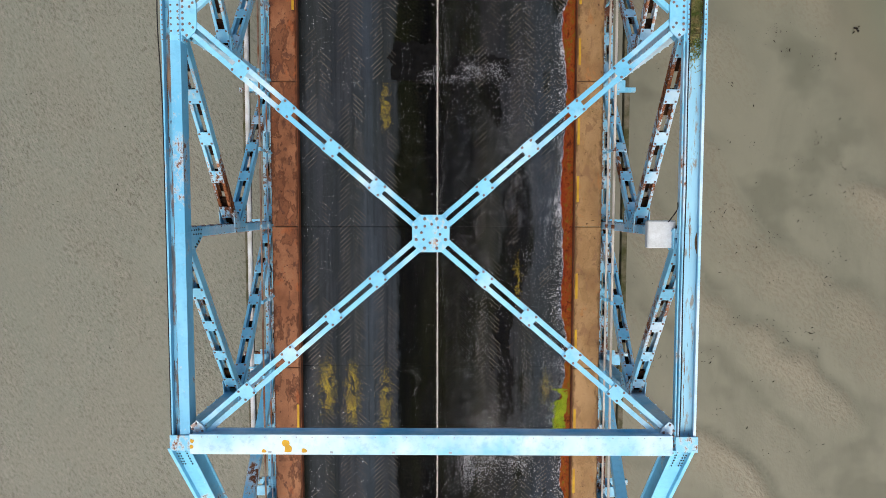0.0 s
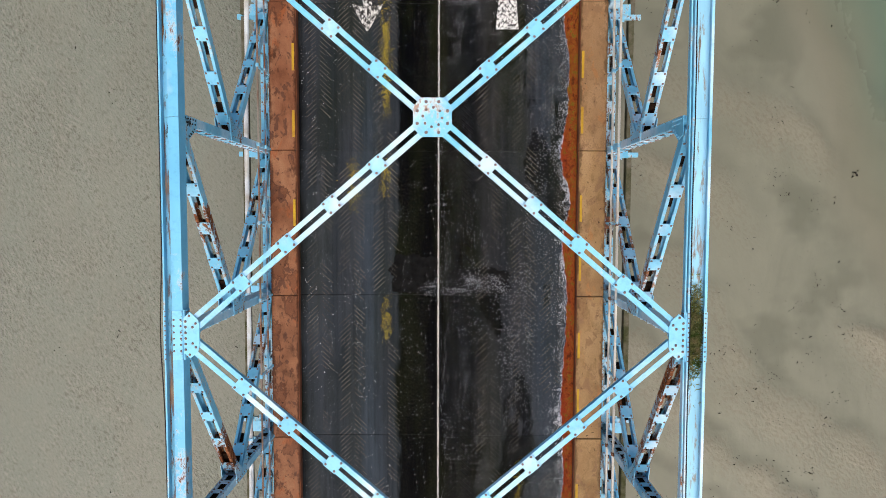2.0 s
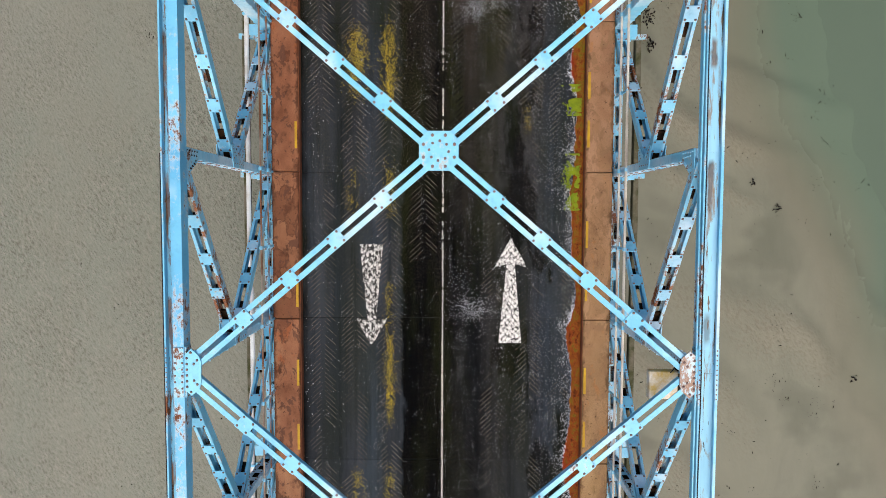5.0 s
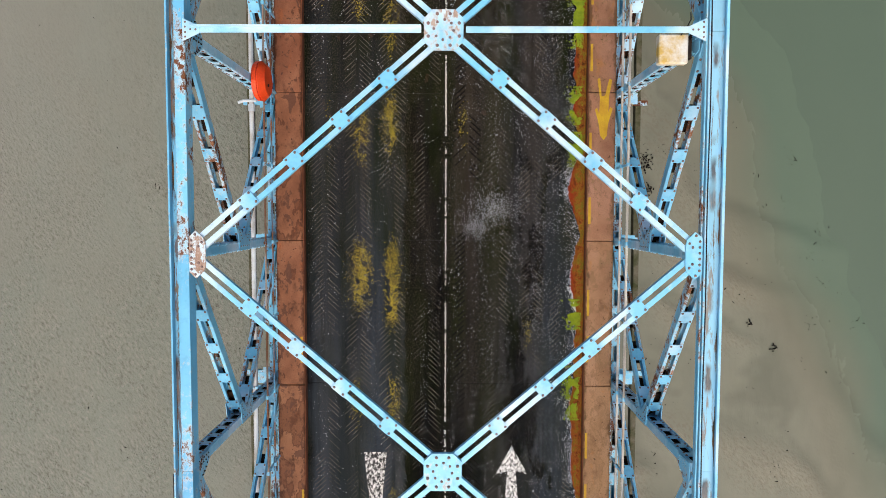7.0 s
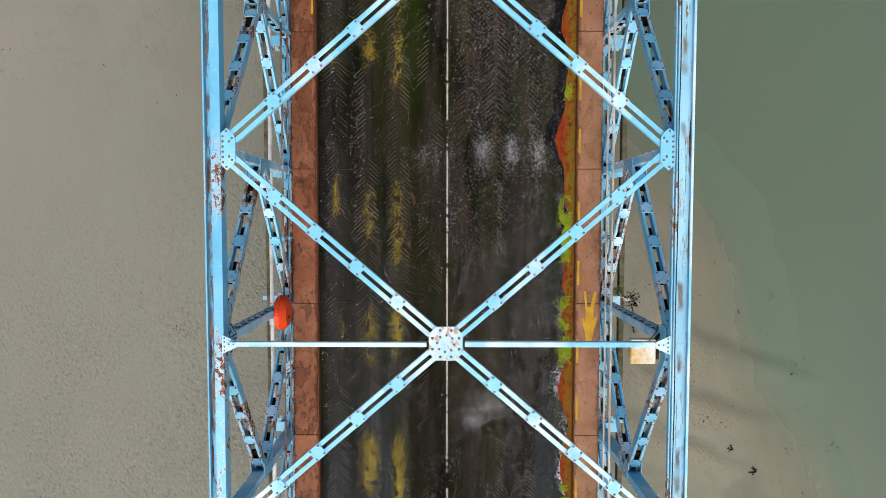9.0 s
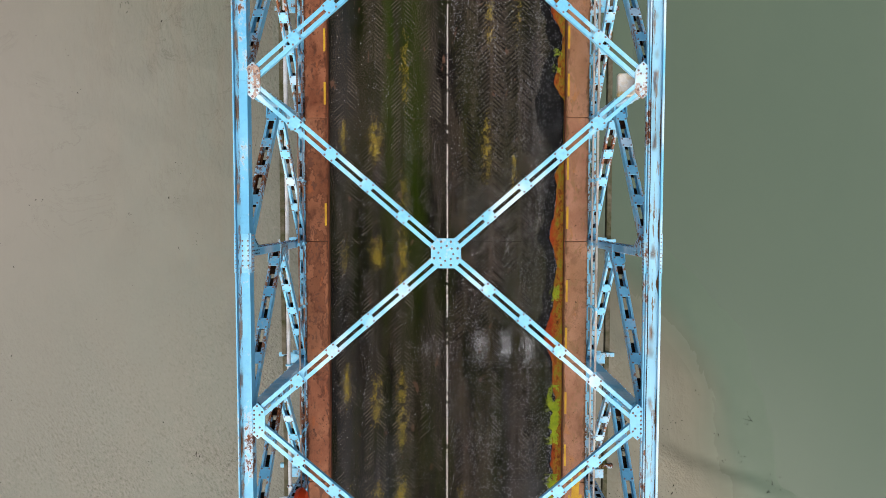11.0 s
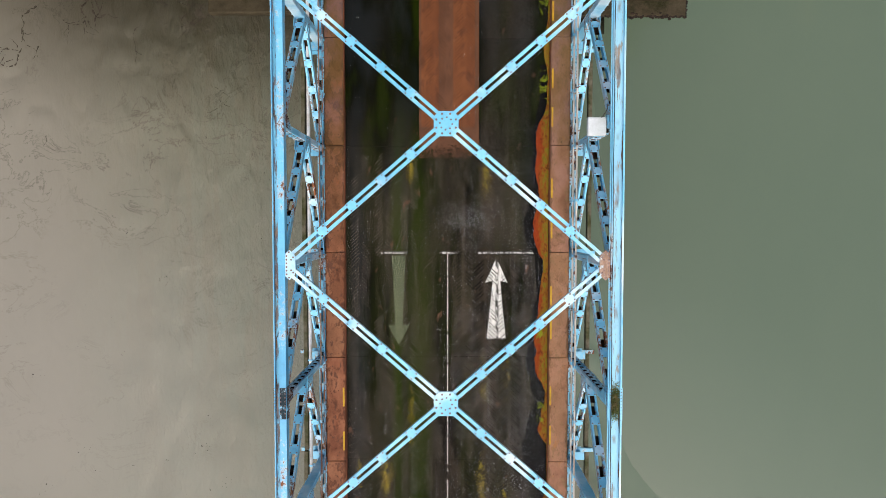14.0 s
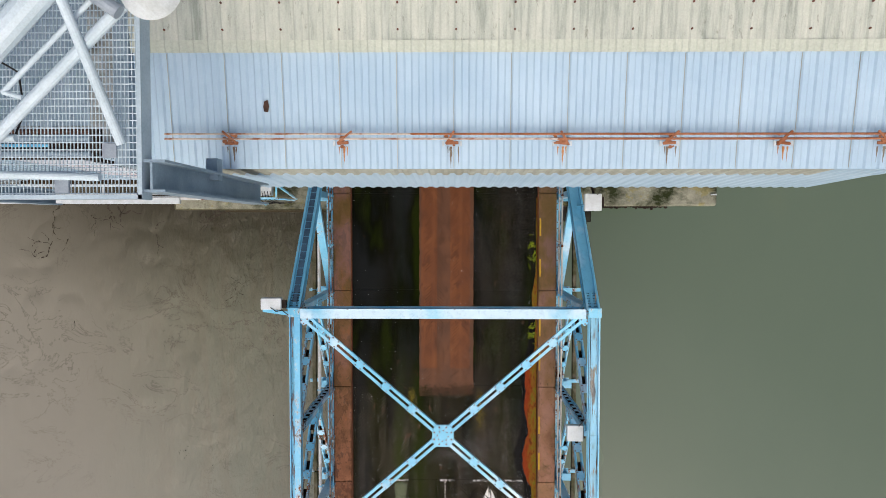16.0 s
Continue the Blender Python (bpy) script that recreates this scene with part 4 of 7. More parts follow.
arrow(-1.66, 9.70, 12.12, 0.72, 0.60, 0.55, 0.20, ARROW_DULL, "flaking white lane arrow")
arrow(1.63, 12.28, 9.78, 0.74, 0.62, 0.54, 0.20, ARROW, "white lane arrow")
arrow(1.62, 37.70, 35.05, 0.72, 0.75, 0.62, 0.24, ARROW_FAR, "chipped white lane arrow")
arrow(-1.58, 34.85, 37.75, 0.70, 0.60, 0.44, 0.22, ARROW_ALGAE, "faint algae-covered lane arrow")
bm = bmesh.new()
for a, b in ((-2.15, -1.28), (-0.15, 0.32), (1.02, 2.85)):
    prism(bm, [(a, 37.835), (b, 37.835), (b, 37.90), (a, 37.90)], 0.001, 0.0045)
part("stop_line", bm, ARROW_DULL, road, "broken white stop line")


def flakes(name, pts, sizes, mat, parent, z=0.006, label=""):
    """Thin angular chips, each turned and stretched at random."""
    v, f = [], []
    for (x, y), s in zip(pts, sizes):
        n, b, a0 = random.choice((4, 5)), len(v), random.random() * 6.28
        ca, sa, k = math.cos(a0), math.sin(a0), random.uniform(0.45, 1.0)
        for i in range(n):
            a, r = i * 6.283 / n, s * random.uniform(0.7, 1.3)
            px, py = 1.25 * r * math.cos(a), k * r * math.sin(a)
            v.append((x + px * ca - py * sa, y + px * sa + py * ca, z + random.uniform(0, 0.004)))
        f.append(tuple(range(b, b + n)))
    ob = sheet(name, v, f, mat, parent)
    ob["kind"] = "stuff"
    if label:
        ob["label"] = label
    return ob


CRUST_GAP = 30.75


def crust_edge(y):
    """Inner edge of the red crust along the far kerb."""
    grow = max(0.0, min(1.0, (y - 19) / 12))
    w = 0.26 + 0.10 * grow + (0.26 + 0.06 * grow) * noise.noise((0.0, y * 0.5, 4)) + (0.17 + 0.12 * grow) * noise.noise((0.0, y * 0.95, 8)) + 0.05 * noise.noise((0, y * 4, 3)) + 0.025 * noise.noise((0, y * 11, 1))
    w *= 1 - max(0.0, min(1.0, (1.25 - abs(y - CRUST_GAP)) / 0.5))
    if y > 42:
        w *= max(0.15, 1 - (y - 42) / 4)
    return KERB_IN - max(0.035, w)


def crust():
    """The crust is a low bank against the kerb, thinning out to its broken edge."""
    v, f = [], []
    ys = np.arange(yk(-4), yk(14), 0.05)
    n = 7
    for y in ys:
        e = crust_edge(y)
        for i in range(n):
            u = i / (n - 1)
            x = e + u * (KERB_IN - 0.026 - e)
            v.append((x, y, 0.003 + 0.05 * u + (0.012 * noise.noise((x * 12, y * 12, 2)) + 0.008 if 0 < i < n - 1 else 0)))
    for j in range(len(ys) - 1):
        for i in range(n - 1):
            a = j * n + i
            f.append((a, a + 1, a + n + 1, a + n))
    ob = sheet("red_crust", v, f, RED_DIRT)
    for poly in ob.data.polygons:
        poly.use_smooth = True
    return tagged(ob, "rust-red algae crust banked against the kerb", "algae", kind="stuff")


crust()
# a shallow black puddle across the crown of the near deck
def puddle(x0, x1, y0, y1, seed):
    n, v = 90, []
    for i in range(n):
        a = i * 2 * math.pi / n
        c, s = math.cos(a), math.sin(a)
        r = (abs(c) ** 4 + abs(s) ** 4) ** -0.25 * (1 + 0.22 * noise.noise((c * 2.5, s * 2.5, seed)) + 0.10 * noise.noise((c * 9, s * 9, seed)))
        v.append(((x0 + x1) / 2 + c * r * (x1 - x0) / 2, (y0 + y1) / 2 + s * r * (y1 - y0) / 2, 0.0025))
    return sheet("puddle", v, [tuple(range(n))], WET_BLACK)


tagged(puddle(-1.1, 0.0, 3.55, 4.45, 1.0), "shallow black puddle on the worn deck", "puddle", kind="stuff")
tagged(puddle(0.3, 1.75, 3.52, 4.15, 5.0), "shallow black puddle on the worn deck", "puddle", kind="stuff")
# black standing wet along the crust's edge
v, f = [], []
ys = np.arange(20.0, 44.0, 0.06)
for y in ys:
    w = min(1, (y - 20) / 4, (44 - y) / 3) * max(0.0, 0.16 + 0.35 * noise.noise((4.0, y * 0.45, 1)) + 0.12 * noise.noise((4.0, y * 1.9, 6)) + 0.34 * math.exp(-((y - 31.3) / 1.1) ** 2))
    v += [(min(crust_edge(y), 3.0) - w, y, 0.0076), (KERB_IN - 0.03, y, 0.0076)]
f = [(2 * i, 2 * i + 1, 2 * i + 3, 2 * i + 2) for i in range(len(ys) - 1)]
tagged(sheet("gutter_wet", v, f, WET_BLACK), "black wet slime in the gutter by the crust", "slime", kind="stuff")

pts, sizes = [], []
for _ in range(420000):
    x, y = random.uniform(-3.25, 3.2), random.uniform(-9.5, 50)
    # grit gathers in long streaks, mostly in the right-hand lane
    streak = noise.noise((x * 3.2, y * 0.22, 0)) + 0.5 * noise.noise((x * 7, y * 1.2, 4))
    d = 0.08 + 0.75 * max(0, streak) + (0.08 if x > 0.2 else 0) + (0.18 if x > 2.1 else 0) + (0.13 if 20 < y < 36 and x > 0.3 else 0) + (0.10 if x < -2.7 else 0)
    if random.random() < d * (1.0 if x > 0 else 0.5) * (0.9 if y < 36 else (0.55 if y < 41 else (0.30 if x > 1.05 else 0.07))):
        pts.append((x, y)), sizes.append(0.0024 + 0.0085 * random.random() ** 4)
for _ in range(130000):
    y = random.uniform(-9.5, 42)
    e = crust_edge(y)
    x = e - abs(random.gauss(0, 0.07 + 0.30 * abs(noise.noise((9.0, y * 2.2, 5))))) + 0.05
    clump = 0.6 + 1.1 * noise.noise((x * 14, y * 14, 2))
    if random.random() < clump * (0.95 if y < 16 else max(0.10, 0.95 - (y - 16) / 10)) * (0.35 + max(0, noise.noise((3.0, y * 1.1, 5))) * 1.8):
        pts.append((x, y)), sizes.append(0.0024 + 0.0085 * random.random() ** 3)
for cx, cy, rx, ry, n in ((0.95, 3.78, 0.36, 0.22, 420), (1.45, 3.75, 0.25, 0.30, 340), (-0.15, 3.65, 0.22, 0.18, 200), (0.5, 3.6, 0.3, 0.1, 150), (1.30, -5.4, 0.40, 0.8, 3000), (0.75, -5.8, 0.22, 0.7, 1500), (2.05, -5.5, 0.30, 0.6, 1800), (0.75, 10.6, 0.45, 0.28, 900), (1.2, 18.0, 0.5, 0.35, 1500), (0.7, 17.6, 0.3, 0.3, 700),
                         (0.9, 21.7, 0.8, 0.6, 450), (0.93, 24.6, 0.22, 0.42, 900), (1.68, 24.6, 0.18, 0.42, 900), (2.35, 24.55, 0.20, 0.40, 800), (-0.45, 24.5, 0.4, 0.3, 300), (0.7, 38.9, 0.9, 0.5, 1500), (2.4, 17.6, 0.4, 0.2, 160), (0.9, 28.5, 0.7, 1.2, 800)):
    for _ in range(n):
        x, y = random.gauss(cx, rx * 0.6), random.gauss(cy, ry * 0.6)
        if -3.2 < x < 3.1:
            pts.append((x, y)), sizes.append(0.0022 + 0.0075 * random.random() ** 3)
tagged(flakes("white_grit", pts, sizes, WHITE_FLAKE, None), "scattered white grit on the dark deck", "grit", kind="stuff")

tagged(flakes("red_flakes", red_pts, red_sizes, RED_STRIP, None, 0.0055), "crumbled end of the red-brown surfacing", "paint flakes", kind="stuff")
# worn yellow streaks: x, y, width, length, share
YELLOWS = ((-2.69, -3.9, 0.24, 1.0, 1.0), (-2.07, -4.1, 0.22, 1.3, 0.8), (-1.25, -4.3, 0.18, 1.4, 0.7), (-1.22, 2.85, 0.14, 0.8, 0.9), (2.0, -1.2, 0.12, 1.0, 0.4),
           (2.7, -3.9, 0.15, 0.5, 0.5), (-1.23, 8.9, 0.15, 1.9, 0.9), (-1.23, 6.3, 0.15, 0.8, 0.6), (-2.0, 6.1, 0.2, 0.9, 0.6), (-1.24, 13.4, 0.18, 0.9, 0.7),
           (-2.1, 13.3, 0.2, 0.8, 0.35), (-1.99, 16.4, 0.30, 1.3, 1.0), (-1.25, 16.2, 0.22, 1.8, 1.0), (-1.28, 20.0, 0.2, 1.1, 0.8), (-1.98, 19.8, 0.24, 1.2, 0.5),
           (2.0, 15.0, 0.12, 0.5, 0.5), (0.44, 20.0, 0.15, 0.8, 0.25), (-2.85, 23.4, 0.12, 1.0, 0.8), (-2.0, 23.0, 0.2, 1.2, 0.45), (-1.27, 22.7, 0.2, 2.0, 0.5),
           (-1.97, 27.2, 0.22, 0.6, 0.9), (-1.27, 26.9, 0.16, 1.2, 0.4), (-2.0, 30.4, 0.22, 0.8, 0.9), (-2.9, 30.5, 0.13, 0.7, 0.6), (-2.9, 27.1, 0.13, 0.6, 0.5),
           (-1.17, 32.4, 0.14, 1.8, 0.45), (1.14, 30.2, 0.16, 1.6, 0.55), (1.9, 29.5, 0.12, 0.9, 0.5), (1.95, 34.0, 0.14, 0.9, 0.4), (-1.18, 40.7, 0.15, 0.8, 0.7),
           (1.27, 40.4, 0.17, 1.1, 0.55), (1.2, 33.8, 0.15, 1.2, 0.5), (-1.2, 28.0, 0.16, 3.0, 0.3), (-1.25, 10.5, 0.14, 1.2, 0.4), (-2.7, 19.9, 0.12, 0.8, 0.3))
pts, sizes = [], []
for cx, cy, w, l, share in YELLOWS:
    for _ in range(int(2200 * w * l / 0.3 * share)):
        u = random.uniform(-1, 1)
        x, y = random.gauss(cx, w * 0.50 * (1 - 0.3 * abs(u))), cy + u * l * 0.5 + random.gauss(0, 0.16)
        if noise.noise((x * 7, y * 4, 9)) + 0.6 * noise.noise((x * 22, y * 12, 3)) > -0.08 - 0.25 * share:
            pts.append((x, y)), sizes.append(0.0024 + 0.0095 * random.random() ** 2.4)
tagged(flakes("yellow_flakes", pts, sizes, YELLOW_FLAKE, None, 0.007), "flaking yellow streaks worn into the deck", "paint flakes", kind="stuff")


def moss_bank(cx, cy, w, l, n):
    v, f = [], []
    ico = bmesh.new()
    bmesh.ops.create_icosphere(ico, subdivisions=1, radius=1)
    base = [tuple(q.co) for q in ico.verts]
    tri = [tuple(q.index for q in t.verts) for t in ico.faces]
    ico.free()
    for _ in range(n):
        x, y = random.gauss(cx, w * 0.34), cy + l * 0.5 * max(-1, min(1, random.gauss(0, 0.5)))
        if not KERB_IN - 0.6 < x < KERB_IN - 0.03 or noise.noise((x * 4, y * 4, 6)) < -0.12:
            continue
        r, b = random.uniform(0.008, 0.024), len(v)
        v += [(x + a * r, y + c * r, 0.035 + d * r * 0.7) for a, c, d in base]
        f += [tuple(i + b for i in t) for t in tri]
    tagged(sheet("moss", v, f, MOSS), "bright yellow-green moss cushion beside the kerb", "moss", kind="stuff")


for cy, l, n in ((-4.5, 1.1, 1500), (13.6, 1.3, 1400), (15.5, 0.7, 800), (19.4, 0.8, 600), (22.6, 1.7, 1700), (20.4, 0.9, 700), (26.1, 0.4, 120), (32.6, 0.7, 150), (35.2, 0.6, 120), (43.3, 0.9, 110), (46.1, 1.3, 190)):
    moss_bank(KERB_IN - 0.20, cy, 0.30 if n > 500 else 0.2, l, int(n * 1.6))

# yellow paint splash on the walkway
bm = bmesh.new()
prism(bm, [(3.47, 20.30), (3.56, 19.98), (3.60, 19.70), (3.68, 19.60), (3.75, 19.70), (3.78, 19.98), (3.88, 20.32), (3.82, 20.36), (3.78, 20.24), (3.79, 20.60), (3.86, 20.98), (3.79, 21.0), (3.70, 20.62), (3.62, 20.60), (3.58, 21.02), (3.52, 21.0), (3.58, 20.55), (3.57, 20.2), (3.52, 20.34)], 0.203, 0.208)
tagged(part("paint_mark", bm, YELLOW), "yellow paint mark daubed on the walkway", "paint mark", kind="structure")


# ---- runnels draining down the mud from the pier ----
v, f = [], []


def runnel(x, y, ang, width, steps):
    """A wandering thread of dark wet mud that forks and thins out."""
    base = None
    for i in range(steps):
        ang += random.gauss(0, 0.30)
        x += 0.075 * math.cos(ang)
        y += 0.075 * math.sin(ang)
        if x > -4.9 or y > 48.6:
            return
        w = width * (1 - i / steps) * (0.15 + 1.6 * random.random() ** 2) + 0.004
        nx2, ny2 = -math.sin(ang) * w, math.cos(ang) * w
        b = len(v)
        v.append((x + nx2, y + ny2, ground_z(x + nx2, y + ny2) + 0.012))
        v.append((x - nx2, y - ny2, ground_z(x - nx2, y - ny2) + 0.012))
        if base is not None and random.random() < 0.80:
            f.append((base, base + 1, b + 1, b))
        base = b
        if random.random() < 0.08 and width > 0.008:
            runnel(x, y, ang + random.choice((-1, 1)) * random.uniform(0.5, 1.1), width * 0.6, int((steps - i) * 0.6))


RUNS = [(-15.4, 48.5, -2.0, 0.06, 44), (-15.1, 48.5, -1.5, 0.07, 30), (-15.2, 48.4, -1.0, 0.04, 50), (-17.6, 48.2, -2.5, 0.035, 60), (-18.3, 46.4, -2.3, 0.035, 50), (-10.4, 48.2, 3.4, 0.045, 40),
        (-10.4, 47.9, 3.1, 0.035, 50), (-10.5, 47.9, -2.5, 0.02, 40), (-16.6, 47.6, -0.3, 0.02, 40), (-13.0, 47.3, -2.9, 0.02, 44)]
RUNS += [(random.uniform(-18, -7), random.uniform(40, 47.5), -1.6 + random.gauss(0, 0.4), random.uniform(0.010, 0.026), random.randint(12, 30)) for _ in range(4)]
RUNS += [(-10.3, 47.6, 3.0 + 0.25 * i, 0.04, 34) for i in range(-2, 4)]
for x0, y0, ang, w, n in RUNS:
    runnel(x0, y0, ang, w * 1.2, int(n * 0.6))
tagged(sheet("runnels", v, f, WET_MUD), "dark forking runnels in the mud below the pier", "runnels", kind="stuff")


# ---- twigs and clods on the mud ----
v, f = [], []
for _ in range(420):
    if random.random() < 0.75:
        x, y = random.uniform(4.5, 15.0), random.uniform(-9, 21)
    else:
        x, y = random.uniform(-20, -5), random.uniform(-10, 47)
    z = ground_z(x, y)
    if wetness(x, y) > 0.45:
        continue
    for _ in range(random.choice((1, 1, 2, 4, 9))):
        a, l, w = random.uniform(0, 6.28), random.choice((0.02, 0.03, 0.03, 0.05, 0.12)) * random.uniform(0.7, 1.3), random.uniform(0.005, 0.012)
        px, py = x + random.gauss(0, 0.16), y + random.gauss(0, 0.16)
        dx, dy, b = math.cos(a), math.sin(a), len(v)
        v += [(px - dy * w, py + dx * w, z - 0.02), (px + dy * w, py - dx * w, z - 0.02), (px + dx * l, py + dy * l, z + 0.0), (px + dx * l * 0.4, py + dy * l * 0.4, z + 0.05)]
        f += [(b, b + 1, b + 3), (b + 1, b + 2, b + 3), (b + 2, b, b + 3)]
for cx, cy, n in ((7.1, 19.75, 50), (7.2, 18.75, 25), (11.0, 14.0, 10), (14.95, 6.95, 8), (11.9, 13.1, 10)):
    z = ground_z(cx, cy)
    for _ in range(n):
        a, l, w = random.uniform(0, 6.28), random.uniform(0.04, 0.14), random.uniform(0.012, 0.03)
        px, py = cx + random.gauss(0, 0.002 * n + 0.03), cy + random.gauss(0, 0.003 * n + 0.04)
        dx, dy, b = math.cos(a), math.sin(a), len(v)
        v += [(px - dy * w, py + dx * w, z - 0.02), (px + dy * w, py - dx * w, z - 0.02), (px + dx * l, py + dy * l, z + 0.02), (px + dx * l * 0.4, py + dy * l * 0.4, z + 0.10)]
        f += [(b, b + 1, b + 3), (b + 1, b + 2, b + 3), (b + 2, b, b + 3)]
tagged(sheet("twigs", v, f, DARK), "dark twigs and clods stranded on the mud", "twigs", kind="stuff")


# ---- steel members ----
def laced(p0, p1, width, depth, pitch, side=(1, 0, 0)):
    """Two channels held apart by batten plates: returns the two channels' bmeshes and the battens' poses."""
    bars = []
    for s in (-1, 1):
        bm = bmesh.new()
        extrude(bm, p0, p1, side, channel(width, depth, s))
        bars.append(bm)
    m = axes(p0, p1, side)
    length = (Vector(p1) - Vector(p0)).length
    n = max(1, int(round((length - 0.7) / pitch)))
    poses = []
    for i in range(n + 1):
        u = 0.35 + (length - 0.7) * i / n
        for t in (-1, 1):
            at = Vector(p0) + m.to_3x3() @ Vector((u, 0, t * (depth / 2 + 0.008)))
            poses.append(Matrix.Translation(at) @ m @ pose(0, 0, 0, 0 if t > 0 else 180, 0, 0))
    return bars, poses


def batten_mesh(length, width, mat):
    bm = bmesh.new()
    box(bm, (0, 0, 0), (length, width, 0.014), bevel=0.003)
    for i in (-1, 1):
        for j in (-1, 1):
            rivet(bm, (i * length * 0.36, j * width * 0.36, 0.006), 0.024)
    return mesh_of("batten_plate", bm, (mat, RIVET))


WD = 0.24
BATTEN_D = [batten_mesh(0.27, WD, m) for m in (BLUE_CLEAN, BLUE)]
BATTEN_UNDER = batten_mesh(0.52, WD - 0.05, GRIME_AND_HOLLOW_BLACK)
# light on the posts' upright faces is put into their paler paint
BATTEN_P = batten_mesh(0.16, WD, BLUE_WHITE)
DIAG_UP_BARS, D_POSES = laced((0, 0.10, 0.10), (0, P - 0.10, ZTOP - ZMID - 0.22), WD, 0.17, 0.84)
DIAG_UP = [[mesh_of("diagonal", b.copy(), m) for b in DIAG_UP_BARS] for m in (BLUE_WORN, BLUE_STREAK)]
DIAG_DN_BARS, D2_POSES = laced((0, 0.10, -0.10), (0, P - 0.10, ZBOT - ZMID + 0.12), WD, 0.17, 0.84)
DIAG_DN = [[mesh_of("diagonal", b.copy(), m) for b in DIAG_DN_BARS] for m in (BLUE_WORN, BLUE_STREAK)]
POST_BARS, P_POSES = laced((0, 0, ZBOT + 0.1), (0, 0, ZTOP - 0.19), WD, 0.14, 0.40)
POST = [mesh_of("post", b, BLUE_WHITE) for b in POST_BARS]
# added black core: paints the shade seen through the posts' open pockets
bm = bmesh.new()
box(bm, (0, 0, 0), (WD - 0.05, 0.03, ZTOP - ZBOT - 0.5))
HOLLOW_CORE = mesh_of("inner_web", bm, GRIME_AND_HOLLOW_BLACK)
bm = bmesh.new()
box(bm, (0, 0, 0), (0.014, 0.165, ZTOP - ZBOT - 0.4), bevel=0.003)
for i in range(30):
    for s in (-1, 1):
        rivet(bm, (-0.006, s * 0.066, -2.4 + i * 0.165), 0.014, (-1, 0, 0))
        rivet(bm, (0.006, s * 0.066, -2.4 + i * 0.165), 0.014, (1, 0, 0))
FACE_PLATE = mesh_of("face_plate", bm, (BLUE_WHITE, BLUE))


bm = bmesh.new()
box(bm, (0, 0, 0), (WD + 0.03, 0.014, ZTOP - ZBOT - 0.3), bevel=0.003)
for i in range(22):
    for e in (-1, 1):
        rivet(bm, (e * 0.105, 0.007, -2.45 + i * 0.23), 0.020, (0, 1, 0), 0)
    # lugs and bolt heads along the edges
    box(bm, ((WD / 2 + 0.022) * (1 if i % 2 else -1), 0, -2.3 + i * 0.22), (0.02, 0.03, 0.035))
POST_COVER = mesh_of("cover_plate", bm, BLUE_WHITE)


def gusset_mid():
    """Plates on both faces where the diagonals meet the post."""
    bm = bmesh.new()
    m = Matrix(((0, 0, 1, 0), (1, 0, 0, 0), (0, 1, 0, 0), (0, 0, 0, 1)))
    for s in (-1, 1):
        b2 = bmesh.new()
        prism(b2, [(-0.08, -0.30), (0.08, -0.34), (0.34, -0.40), (0.38, -0.26), (0.13, 0), (0.38, 0.26), (0.34, 0.40), (0.08, 0.34), (-0.08, 0.30)], -0.008, 0.008)
        for u, v in ((0.15, 0.17), (0.21, 0.24), (0.27, 0.30), (0.32, 0.34), (0.15, -0.17), (0.21, -0.24), (0.27, -0.30), (0.32, -0.34), (0, 0.24), (0, 0.12), (0, 0), (0, -0.12), (0, -0.24), (0.10, 0.28), (0.10, -0.28)):
            rivet(b2, (u, v, 0.008 * s), 0.016, (0, 0, s))
        b2.transform(Matrix.Translation((s * (WD / 2 + 0.024), 0, 0)) @ m)
        tmp = bpy.data.meshes.new("tmp")
        b2.to_mesh(tmp)
        b2.free()
        bm.from_mesh(tmp)
        bpy.data.meshes.remove(tmp)
    return mesh_of("gusset_plate", bm, (BLUE, RIVET))


MID_GUSSET = gusset_mid()


def post_gusset(mat):
    """Plate under the chord that ties the post to the diagonal arriving there, with close rivets."""
    bm = bmesh.new()
    prism(bm, [(0.07, 5.02), (-0.24, 5.02), (-0.29, 4.80), (-0.09, 4.50), (0.07, 4.50)], -0.008, 0.008)
    for u, v in [(0.035, 4.56 + 0.10 * i) for i in range(5)] + [(-0.035, 4.58 + 0.10 * i) for i in range(4)] + [(-0.11 - 0.045 * i, 4.62 + 0.07 * i) for i in range(4)] + [(-0.17 - 0.04 * i, 4.66 + 0.07 * i) for i in range(3)]:
        rivet(bm, (u, v, 0.008), 0.017)
        rivet(bm, (u, v, -0.008), 0.017, (0, 0, -1))
    bm.transform(Matrix(((0, 0, 1, 0), (1, 0, 0, 0), (0, 1, 0, 0), (0, 0, 0, 1))))
    return mesh_of("post_gusset", bm, (mat, DARK if mat is BLUE_GRIMY else BLUE))


POST_GUSSET = {-1: post_gusset(BLUE_GRIMY), 1: post_gusset(BLUE)}
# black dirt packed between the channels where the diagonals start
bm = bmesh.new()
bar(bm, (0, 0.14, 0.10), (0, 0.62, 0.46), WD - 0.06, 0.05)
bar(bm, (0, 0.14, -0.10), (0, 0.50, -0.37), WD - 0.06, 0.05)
NODE_DIRT = mesh_of("node_dirt", bm, GRIME_AND_HOLLOW_BLACK)


CW, CD, ZCH = 0.30, 0.25, 5.147
TROUGH_Z = ZCH + 0.012


